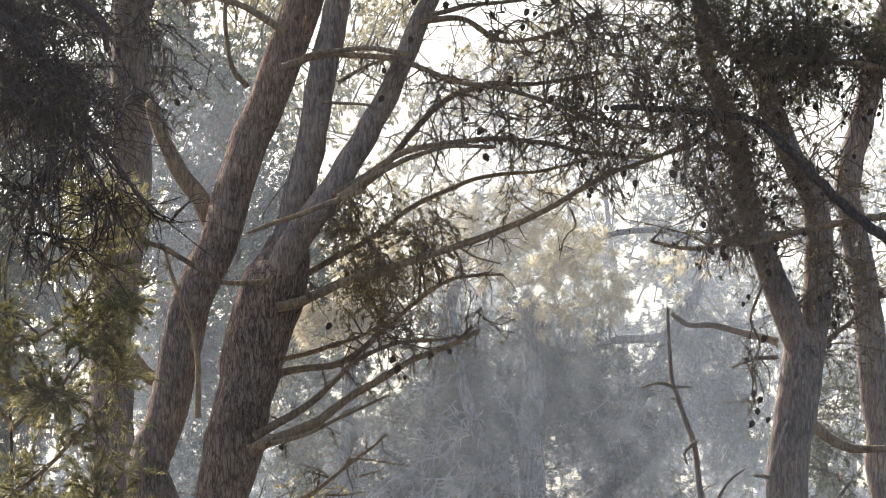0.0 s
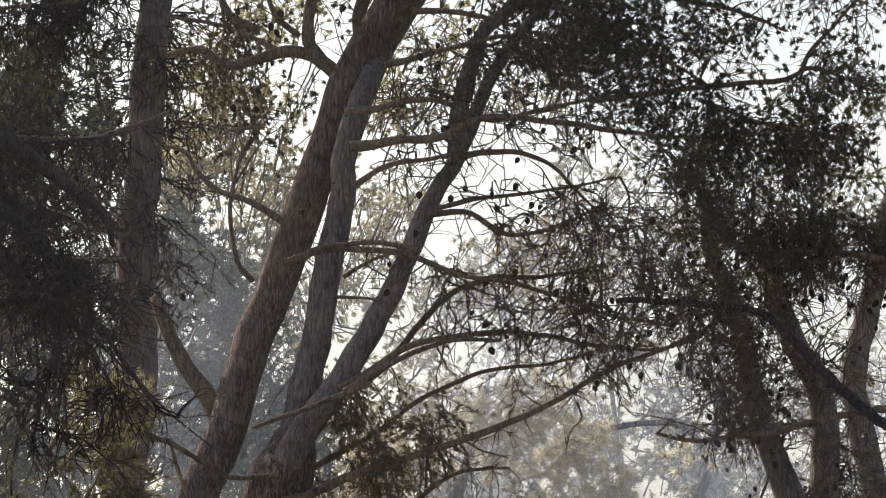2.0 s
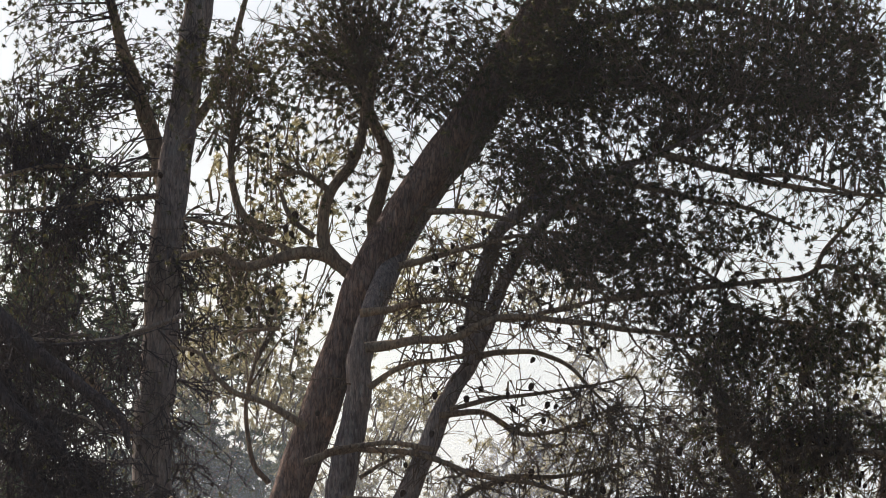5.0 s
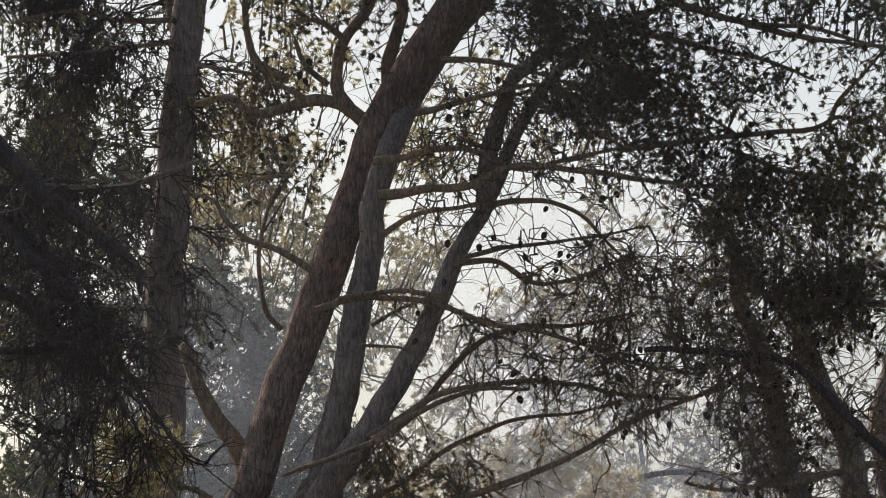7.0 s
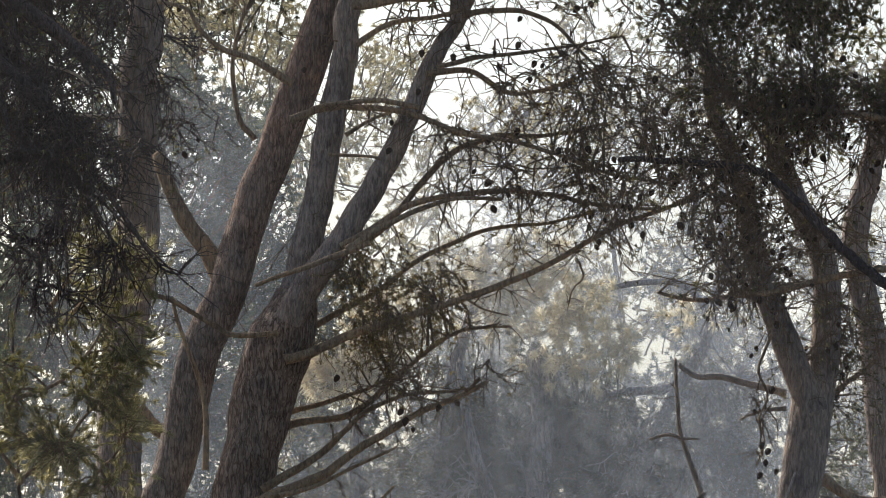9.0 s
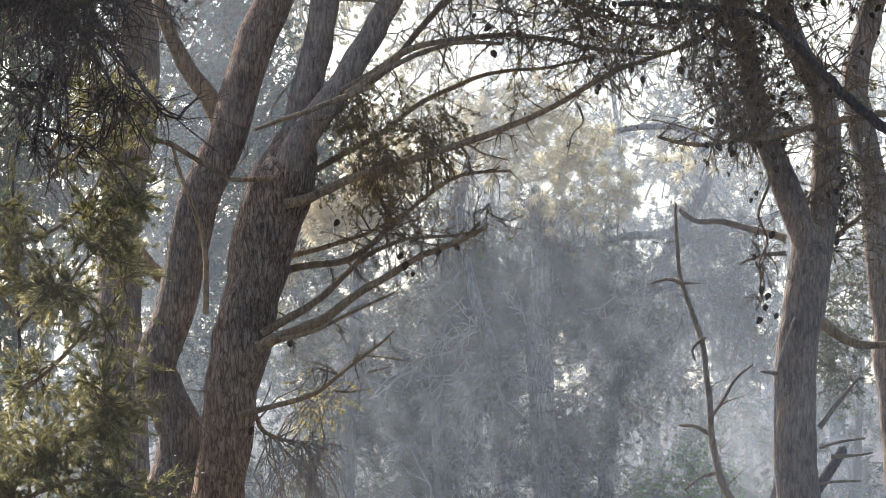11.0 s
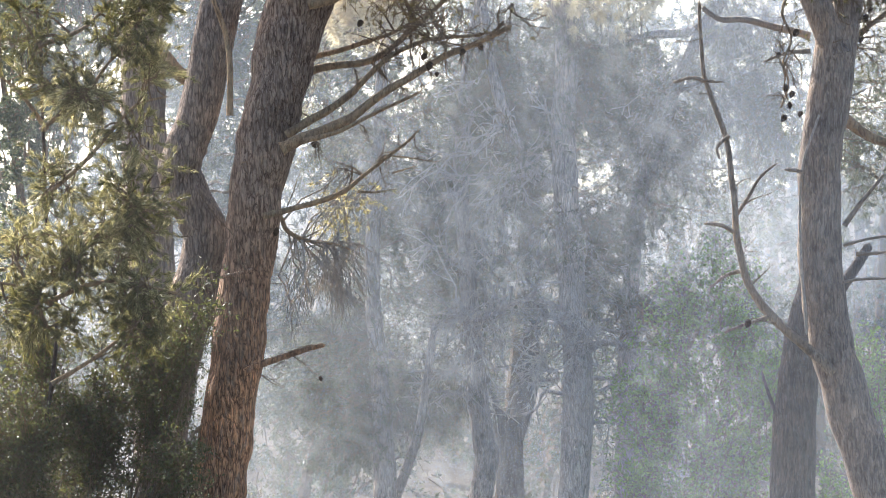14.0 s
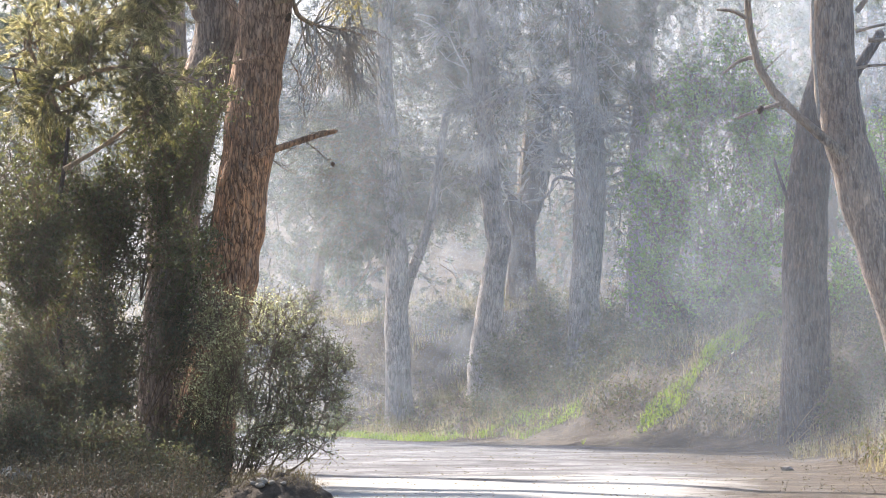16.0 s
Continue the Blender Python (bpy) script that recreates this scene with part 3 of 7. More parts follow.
def road_sheet():
    ys = spaced([(-60, 40, 5), (40, 125, 0.3)])
    f = np.linspace(0, 1, 60)[None]
    wav = 0.22 * np.sin(ys * 0.45) + 0.10 * np.sin(ys * 1.1 + 1)
    l, r = (road_left(ys) - 0.1 + wav)[:, None], (road_edge(ys) + wav[::-1] * 0.8)[:, None]
    X = l * (1 - f) + r * f
    Y = np.repeat(ys[:, None], 60, 1)
    crown = 0.004 + 0.03 * (1 - (2 * f - 1) ** 4)
    v = np.stack([X, Y, ground_height(X, Y) + crown], -1).reshape(-1, 3)
    i = (np.arange(len(ys) - 1)[:, None] * 60 + np.arange(59)[None]).ravel()
    ob = mesh_object("road", v, np.stack([i, i + 1, i + 61, i + 60], -1), ROAD, None, "", True)
    uv = ob.data.uv_layers.new(name="across")
    edge = np.broadcast_to(np.minimum(f, 1 - f), X.shape).ravel()[np.stack([i, i + 1, i + 61, i + 60], -1).ravel()]
    uv.data.foreach_set("uv", np.column_stack([edge, edge]).astype(np.float32).ravel())
    tagged(ob, "pale dusty dirt road with patches of sun and fallen needles", "road", kind="structure")


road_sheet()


# ---- the tall pine with three stems over the road ----
def on_ground(x, y):
    return (x, y, float(ground_height(x, y)))


def trunk_base(points):
    """Carries a stem's line on down to the ground."""
    p = [tuple(q) for q in points]
    x, y, z = p[0]
    g = float(ground_height(x, y))
    return [(x, y, g - 0.5)] + (p if z > g + 0.3 else p[1:])


def pine(label, base, group="pines"):
    return thing("pine_tree", base, label, "tree", group)


def nest(t):
    """Hands each branch to the trunk or stem it grows from."""
    kids = [(o, np.array([v.co for v in o.data.vertices])) for o in t.children if o.name.split(".")[0] in ("trunk", "stem", "snag", "branch")]
    mains = [k for k in kids if not k[0].name.startswith("branch")]
    for o, v in kids:
        if o.name.startswith("branch"):
            foot = v[:8].mean(0)
            near = [(((m - foot) ** 2).sum(1).min(), n) for n, (_, m) in enumerate(mains)]
            o.parent = mains[min(near)[1]][0]


def line_points(lines):
    return np.vstack([np.asarray(l)[len(l) // 6:] for l in lines])



def main_pine():
    base = (-2.34, 68, 0.0)
    t = pine("tall leaning pine with red-brown bark, three stems and broken lower limbs", (base[0], base[1], float(ground_height(base[0], base[1]))))
    rng = np.random.default_rng(11)
    trunk = limb("trunk", t, trunk_base([(-2.34, 68, 0.0), (-2.18, 68, 0.96), (-2.04, 68, 1.81), (-1.96, 68, 2.28), (-1.88, 68, 2.81), (-1.81, 68, 3.34), (-1.74, 68, 3.87), (-1.68, 68, 4.4), (-1.62, 68, 4.85), (-1.53, 68, 5.33), (-1.43, 68, 5.86), (-1.33, 68, 6.25), (-1.17, 68, 6.78), (-1.05, 68.05, 7.2)]), 0.262, 0.22, BARK_RED, 26, 0.09, rng, "thick red-brown plated bark", 0.07, 0.25, ((0.0, 1.0), (0.5, 1.02), (0.64, 1.15), (0.8, 1.28), (0.92, 1.42), (1.0, 0.8)))
    main = {}
    # stems that part above the lower limbs
    main["mid"] = limb("stem", t, [(-1.42, 68.1, 6.0), (-1.34, 68.12, 6.4), (-1.2, 68.2, 6.85), (-1.02, 68.3, 7.34), (-0.89, 68.3, 7.88), (-0.79, 68.3, 8.42), (-0.7, 68.3, 8.96), (-0.58, 68.3, 9.5), (-0.58, 68.3, 9.84), (-0.41, 68.3, 10.38), (-0.15, 68.8, 11.04), (0.18, 68.9, 11.58), (0.51, 68.9, 11.96), (0.83, 68.9, 12.48), (1.19, 68.9, 12.86), (1.44, 68.9, 13.31), (1.82, 68.9, 14.08), (2.05, 68.9, 15.08)], 0.17, 0.075, BARK_GREY, 18, 0.08, rng)
    main["right"] = limb("stem", t, [(-1.42, 68.05, 6.0), (-1.22, 67.9, 6.65), (-0.99, 67.8, 7.14), (-0.62, 67.8, 7.67), (-0.3, 67.8, 8.21), (-0.04, 67.8, 8.69), (0.22, 67.8, 9.34), (0.45, 67.8, 9.72), (0.73, 67.8, 10.36), (1, 67.8, 10.87), (1.35, 67.8, 11.25), (1.78, 67.8, 11.52), (2.76, 66.8, 11.82)], 0.175, 0.02, BARK_GREY, 18, 0.08, rng)
    main["fork"] = limb("stem", t, [(0.48, 68, 9.8), (0.52, 68, 10.28), (0.61, 68, 10.69), (0.76, 68, 11.04), (1.14, 68, 11.36), (1.17, 68, 11.58)], 0.10, 0.05, BARK_GREY, 12, 0.08, rng)
    low = []

    def bough(pts, r0, r1, mat=BARK_LIMB):
        line = limb("branch", t, pts, r0 * 0.72, r1 * 0.6, mat, 9, 0.13, rng, step=0.06)
        low.append(line)
        return line

    px = 0.0053
    # long sweeping limb, and the fan of bare limbs under it
    bough([(-1.14, 67.6, 6.51), (-0.88, 67.6, 6.59), (-0.56, 67.6, 6.73), (-0.03, 67.6, 6.92), (0.6, 67.6, 7.12), (1.34, 67.6, 7.43), (1.98, 67.6, 7.78), (2.51, 67.6, 7.99), (2.96, 67.6, 8.22)], 14 * px, 5 * px)
    bough([(-1.39, 67.5, 5.16), (-1.18, 67.5, 5.26), (-0.76, 67.5, 5.45), (-0.34, 67.5, 5.74), (0.18, 67.5, 6.04), (0.76, 67.5, 6.28)], 17 * px, 7 * px)
    bough([(-1.35, 67.7, 5.3), (-1.14, 67.7, 5.43), (-0.77, 67.7, 5.67), (-0.45, 67.7, 5.99), (-0.03, 67.7, 6.2), (0.45, 67.7, 6.24)], 12 * px, 5 * px)
    bough([(-1.31, 68.2, 5.89), (-0.99, 68.2, 5.97), (-0.51, 68.2, 6.05), (-0.08, 68.2, 6.4), (0.45, 68.2, 6.81), (0.96, 68.2, 6.88)], 12 * px, 4 * px)
    bough([(-1.34, 68.4, 6.01), (-0.88, 68.4, 6.14), (-0.35, 68.4, 6.31), (-0.03, 68.4, 6.5)], 9 * px, 3 * px)
    bough([(-1.18, 67.4, 5.23), (-0.87, 67.4, 5.31), (-0.55, 67.4, 5.47), (-0.13, 67.4, 5.67)], 7 * px, 4 * px)
    bough([(-1.57, 67.6, 4.54), (-1.31, 67.6, 4.6), (-0.89, 67.6, 4.73), (-0.62, 67.6, 4.92), (-0.36, 67.6, 5.13), (-0.11, 67.6, 5.32)], 9 * px, 3.5 * px)
    bough([(-0.68, 67.6, 4.77), (-0.52, 67.6, 4.76), (-0.34, 67.6, 4.8)], 3.5 * px, 2 * px)
    bough([(-0.41, 67.6, 5.1), (-0.25, 67.6, 5.09), (0.06, 67.6, 5.04)], 3 * px, 1.6 * px)
    bough([(-0.36, 67.6, 4.94), (-0.25, 67.6, 4.97), (-0.15, 67.6, 5)], 3 * px, 1.6 * px)
    bough([(-1.74, 67.6, 3.08), (-1.58, 67.6, 3.15), (-1.29, 67.6, 3.25), (-1.01, 67.6, 3.33)], 10 * px, 7 * px, BARK_RED)
    bough([(-1.65, 67.5, 4.04), (-1.79, 67.5, 4), (-1.94, 67.5, 3.96)], 6 * px, 6 * px, BARK_RED)
    bough([(-1.1, 67.5, 8.76), (-0.78, 67.5, 8.87), (-0.47, 67.5, 8.88), (-0.04, 67.5, 8.84), (0.49, 67.5, 8.65), (1.02, 67.5, 8.56), (1.55, 67.5, 8.39), (1.87, 67.5, 8.27), (2.45, 67.5, 8.17)], 10 * px, 4 * px)
    bough([(-0.35, 67.3, 7.6), (-0.56, 67.3, 7.51), (-0.88, 67.3, 7.38), (-1.19, 67.3, 7.28), (-1.42, 67.3, 7.18)], 9 * px, 6 * px)
    bough([(-0.56, 67.3, 7.52), (-0.3, 67.3, 7.7), (-0.04, 67.3, 7.84), (0.38, 67.3, 8), (0.86, 67.3, 8.01)], 10 * px, 5 * px)
    bough([(-0.62, 67.6, 7.58), (-0.3, 67.6, 7.76), (0.07, 67.6, 7.98), (0.76, 67.6, 8.11), (1.29, 67.6, 8.09), (1.76, 67.6, 7.99), (2.4, 67.6, 7.95), (2.88, 67.6, 8.15)], 10 * px, 4 * px)
    bough([(-0.46, 68.3, 7.64), (-0.09, 68.3, 7.96), (0.28, 68.3, 8.42), (0.76, 68.3, 8.68), (1.35, 68.3, 8.7), (1.89, 68.3, 8.83)], 11 * px, 5 * px)
    bough([(-1.1, 68.4, 6.71), (-0.78, 68.4, 6.95), (-0.3, 68.4, 7.22), (0.18, 68.4, 7.57), (0.82, 68.4, 7.83), (1.36, 68.4, 7.89), (1.78, 68.4, 7.99)], 10 * px, 4 * px)
    bough([(0.57, 67.5, 7.08), (0.71, 67.5, 6.99), (0.94, 67.5, 6.93)], 4 * px, 2 * px)
    bough([(1.6, 67.4, 7.44), (1.65, 67.4, 7.28), (1.55, 67.4, 7.17), (1.5, 67.4, 6.99)], 3 * px, 1.5 * px)
    # limbs to the right off the upper stems
    bough([(-0.57, 67.4, 10.16), (-0.25, 67.4, 10.21), (0.22, 67.4, 10.29), (0.81, 67.4, 10.1), (1.34, 67.4, 10.2), (1.87, 67.4, 10.31)], 11 * px, 5 * px)
    bough([(-0.52, 67.2, 9.81), (-0.15, 67.2, 9.86), (0.27, 67.2, 9.89), (0.8, 67.2, 10.1), (1.6, 67.2, 10.02), (2.39, 67.2, 9.91), (3.07, 67.2, 9.93)], 14 * px, 5 * px)
    bough([(0.51, 67.5, 9.76), (0.81, 67.5, 9.8), (1.12, 67.5, 9.78), (1.44, 67.5, 9.63), (1.65, 67.5, 9.39), (2.02, 67.5, 9.04)], 9 * px, 3 * px)
    bough([(0.27, 67.5, 9.26), (0.64, 67.5, 9.35), (1.12, 67.5, 9.41), (1.55, 67.5, 9.47), (2.02, 67.5, 9.57)], 7 * px, 3 * px)
    bough([(0.17, 67.7, 9.23), (0.59, 67.7, 9.25), (0.96, 67.7, 9.05), (1.39, 67.7, 9.11), (1.87, 67.7, 9.33)], 9 * px, 4 * px)
    bough([(0.11, 67.4, 8.87), (-0.26, 67.4, 8.94), (-0.57, 67.4, 8.91), (-0.89, 67.4, 8.87)], 7 * px, 6 * px)
    bough([(-0.49, 67.4, 9.46), (-0.15, 67.4, 9.67), (0.27, 67.4, 9.73), (0.54, 67.4, 9.81)], 8 * px, 5 * px)
    bough([(0.07, 67.6, 11.15), (0.49, 67.6, 11.14), (0.97, 67.6, 11.03), (1.24, 67.6, 10.93)], 9 * px, 4 * px)
    bough([(-0.2, 67.4, 10.61), (0.22, 67.4, 10.71), (0.7, 67.4, 10.84), (0.97, 67.4, 10.9)], 10 * px, 5 * px)
    bough([(1.35, 67.6, 11.22), (1.88, 67.6, 11.03), (2.41, 67.6, 10.71), (2.88, 67.6, 10.44)], 11 * px, 4 * px)
    bough([(1.77, 67.4, 11.43), (2.41, 67.4, 11.27), (3.15, 67.4, 11.11), (3.57, 67.4, 10.94)], 10 * px, 4 * px)
    bough([(0.99, 68, 12.55), (1.63, 68, 12.5), (2.43, 68, 12.33), (3.35, 68, 12.22), (4.04, 68, 12.27)], 14 * px, 5 * px)
    bough([(1.15, 68.4, 12.78), (1.81, 68.4, 13.11), (2.73, 68.4, 13.22), (3.64, 68.4, 12.99), (4.4, 68.4, 12.72)], 14 * px, 5 * px)
    bough([(2.24, 67.2, 11.64), (2.93, 67.2, 11.45), (3.56, 67.2, 11.4), (4.3, 67.2, 11.18)], 10 * px, 4 * px)
    bough([(-0.58, 67.5, 8.62), (-0.31, 67.5, 8.78), (0.06, 67.5, 8.91)], 6 * px, 4 * px)
    bough([(1.74, 67.3, 10.26), (2.43, 67.3, 10.35), (3.01, 67.3, 10.42), (3.54, 67.3, 10.46), (3.81, 67.3, 10.57), (4.07, 67.3, 10.49), (4.43, 67.3, 10.33)], 9 * px, 4 * px)
    bough([(3.7, 67.3, 10.5), (3.8, 67.3, 10.73), (4.0, 67.3, 10.95), (4.24, 67.3, 11.21), (4.48, 67.3, 11.29)], 7 * px, 3 * px)
    bough([(2.91, 67.2, 11.44), (3.44, 67.2, 11.32), (3.92, 67.2, 11.25), (4.47, 67.2, 11.2)], 9 * px, 4 * px)
    bough([(2.75, 67.4, 10.29), (3.28, 67.4, 10.08), (3.86, 67.4, 9.97), (4.39, 67.4, 9.86)], 6 * px, 3 * px)
    bough([(-0.74, 67.5, 8.44), (-0.37, 67.5, 8.42), (-0.26, 67.5, 8.4)], 5 * px, 3 * px)
    roots = line_points(low + list(main.values()))
    up = roots[roots[:, 2] > (-3.77, 68, 8.37)[2]]
    g = Greens(21)
    # dense dark crown to the right
    g.mass(up, (2.7, 68, 12.49), (1.75, 1.6, 0.584), 120, 12, tufts=1, ball=17)
    g.mass(up, (3.52, 68, 13.15), (1.59, 1.8, 0.584), 65, 11, tufts=1, ball=17)
    g.mass(up, (1.36, 68, 12.83), (1.22, 1.5, 0.637), 93, 11, tufts=1, ball=17)
    g.mass(up, (-0.03, 68.5, 12.75), (0.955, 1.2, 0.584), 40, 10, tufts=1, ball=15)
    g.mass(up, (2.14, 67.6, 10.98), (1.01, 1.0, 0.637), 84, 12, tufts=1, ball=17)
    g.mass(up, (2.56, 67.4, 10.15), (1.06, 1.0, 0.477), 34, 11, tufts=1, ball=15)
    g.mass(up, (3.1, 67.4, 11.48), (0.849, 1.0, 0.584), 16, 11, tufts=1, ball=15)
    g.mass(up, (4.01, 67.4, 11.96), (0.637, 1.0, 0.53), 32, 11, tufts=1, ball=17)
    g.mass(up, (4.1, 67.3, 10.73), (0.3, 0.5, 0.25), 9, 9, tufts=1, ball=17)
    g.mass(up, (4.32, 67.3, 11.51), (0.2, 0.5, 0.25), 7, 9, tufts=1, ball=17)
    g.mass(up, (3.12, 67.3, 10.73), (0.3, 0.5, 0.22), 8, 9, tufts=1, ball=17)
    g.mass(up, (4.39, 67.3, 10.49), (0.2, 0.5, 0.2), 6, 9, tufts=1, ball=17)
    g.mass(up, (3.75, 67.3, 10.33), (0.4, 0.5, 0.12), 9, 9, tufts=1, ball=17)
    g.mass(up, (3.97, 67.3, 11.16), (0.35, 0.5, 0.1), 5, 9, tufts=1, ball=17)
    g.mass(up, (0.98, 67.8, 11.6), (0.584, 1.0, 0.477), 21, 8, tufts=1, ball=15)
    g.mass(up, (2.81, 67.2, 9.37), (1.01, 0.9, 0.584), 9, 11, tufts=2, down=0.3)
    g.mass(up, (1.92, 67.6, 9.26), (0.584, 0.8, 0.53), 5, 9, tufts=1, down=0.3)
    g.mass(up, (1.04, 68, 12.17), (0.637, 0.9, 0.477), 55, 11, tufts=1, ball=17)
    g.mass(up, (1.46, 68, 11.52), (0.584, 0.9, 0.424), 51, 10, tufts=1, ball=17)
    g.mass(up, (1.45, 67.7, 10.78), (0.584, 0.9, 0.318), 42, 10, tufts=1, ball=17)
    g.mass(up, (1.08, 67.8, 10.69), (0.69, 0.9, 0.424), 7, 8, tufts=2)
    g.mass(up, (0.07, 67.8, 10.53), (0.477, 0.9, 0.584), 9, 8, tufts=2)
    for c, rx, rz, n in (((2.18, 68.2, 14.06), 260, 120, 44), ((3.79, 68, 13.91), 200, 120, 36), ((2.47, 68.4, 15.2), 300, 110, 30), ((0.73, 68.6, 13.81), 170, 110, 24), ((3.93, 67.4, 9.71), 110, 60, 30), ((2.98, 67.4, 9.8), 130, 60, 24), ((3.83, 67.4, 10.14), 110, 60, 14), ((4.15, 67.4, 10.46), 60, 50, 7), ((3.93, 67.8, 12.68), 150, 110, 40), ((2.43, 67.8, 12.9), 260, 80, 40), ((1.99, 67.6, 12), 170, 70, 30), ((3.38, 67.6, 12.1), 200, 70, 34), ((0.62, 69, 12.77), 150, 110, 22)):
        g.mass(up, c, (rx * 0.0053, 1.2, rz * 0.0053), n, 11, tufts=1, ball=17)
    ends = np.vstack(g.ends)
    pick = ends[g.rng.choice(len(ends), 140, replace=False)]
    g.finish(t, BARK_TWIG, NEEDLE)
    hang_cones(t, pick, g.rng)
    # sparse, partly dry twigs among the lower limbs
    h = Greens(22)
    lowr = np.vstack(low[:16])
    h.mass(lowr, (-0.14, 68, 7.21), (0.69, 0.9, 0.477), 36, 10, tufts=3, down=0.7, per=8)
    h.mass(lowr, (1.03, 68, 7.86), (1.06, 0.9, 0.584), 13, 8, tufts=1, down=0.8, twig=0.32)
    h.mass(lowr, (1.87, 67.6, 8.15), (0.743, 0.9, 0.477), 12, 9, tufts=2, down=0.7)
    h.mass(lowr, (-0.35, 67.8, 6.03), (0.637, 0.5, 0.477), 16, 7, tufts=0, down=0.9, twig=0.2)
    h.mass(lowr, (-0.76, 67.8, 5.12), (0.318, 0.4, 0.212), 8, 6, tufts=0, down=0.8, twig=0.25)
    h.mass(lowr, (0.39, 67.8, 6.51), (0.477, 0.5, 0.318), 4, 7, tufts=1, down=0.9, twig=0.25)
    h.mass(lowr, (-0.46, 68.2, 6.75), (0.584, 0.5, 0.212), 9, 9, tufts=2, down=0.9, twig=0.25)
    h.mass(lowr, (1.55, 67.8, 9.02), (0.69, 0.9, 0.477), 12, 9, tufts=2, down=0.6)
    for c, rx, rz, n in (((1.02, 67.8, 8.38), 230, 120, 20), ((1.82, 67.6, 7.83), 170, 110, 16), ((0.29, 67.8, 6.93), 160, 90, 10), ((-0.03, 67.8, 6.13), 150, 90, 8), ((-0.15, 67.8, 8.64), 110, 120, 18)):
        h.mass(lowr, c, (rx * 0.0053, 0.8, rz * 0.0053), n, 5, tufts=0, down=0.5, twig=0.35, bough_r=0.011)
    h.ends = []
    for c, rx, rz, n in (((0.81, 67.6, 10.5), 190, 120, 20), ((1.23, 67.6, 9.27), 180, 110, 11), ((1.86, 67.4, 8.76), 200, 110, 10), ((2.8, 67.2, 9.27), 190, 120, 18), ((2.39, 67.2, 10.01), 200, 90, 12), ((0.17, 67.6, 9.75), 100, 130, 8), ((1.02, 67.6, 8.2), 220, 110, 14), ((0.08, 67.6, 6.44), 140, 100, 4)):
        h.web(roots, c, (rx * 0.00531, 0.7, rz * 0.00531), n, needle=0.1, r=0.0125)
    h.stubs(low[:26], 4.0, 0.3, 0.0075, 0.2)
    h.stubs(low[26:], 2.5, 0.4, 0.008, 0.1)
    h.stubs([trunk] + list(main.values()), 4.0, 0.55, 0.008, 0.2, forks=3)
    e2 = np.vstack(h.ends)
    pick = e2[h.rng.choice(len(e2), 90, replace=False)]
    h.finish(t, BARK_TWIG, NEEDLE_DRY, "twigs", "needles", "sparse brownish needles on dying twigs")
    hang_cones(t, pick, h.rng)
    # hanging tuft beside the trunk, over the stub
    k = Greens(23)
    hang = limb("branch", t, [(-1.67, 68, 4.68), (-1.43, 68, 4.58), (-1.35, 68, 4.42), (-1.19, 68, 4.34), (-0.98, 68, 4.31), (-0.76, 68, 4.26)], 6 * px, 2 * px, BARK_LIMB, 7, 0.1, rng)
    k.mass(hang, (-1.03, 68, 3.94), (0.424, 0.6, 0.477), 14, 13, tufts=0, down=0.9, twig=0.36, sag=-0.1, needle=0.045, width=0.007, twig_step=1, wobble=0.08)
    k.mass(hang, (-0.71, 68, 4.1), (0.265, 0.4, 0.53), 13, 13, tufts=0, down=0.9, twig=0.34, sag=-0.1, needle=0.045, width=0.007, twig_step=1, wobble=0.08)
    k.mass(hang, (-0.66, 68, 4.89), (0.265, 0.4, 0.265), 8, 8, tufts=2, down=0.8, twig=0.3)
    k.finish(t, DEAD_PALE, NEEDLE_PALE, "twigs", "needles", "pale drooping dry needles")


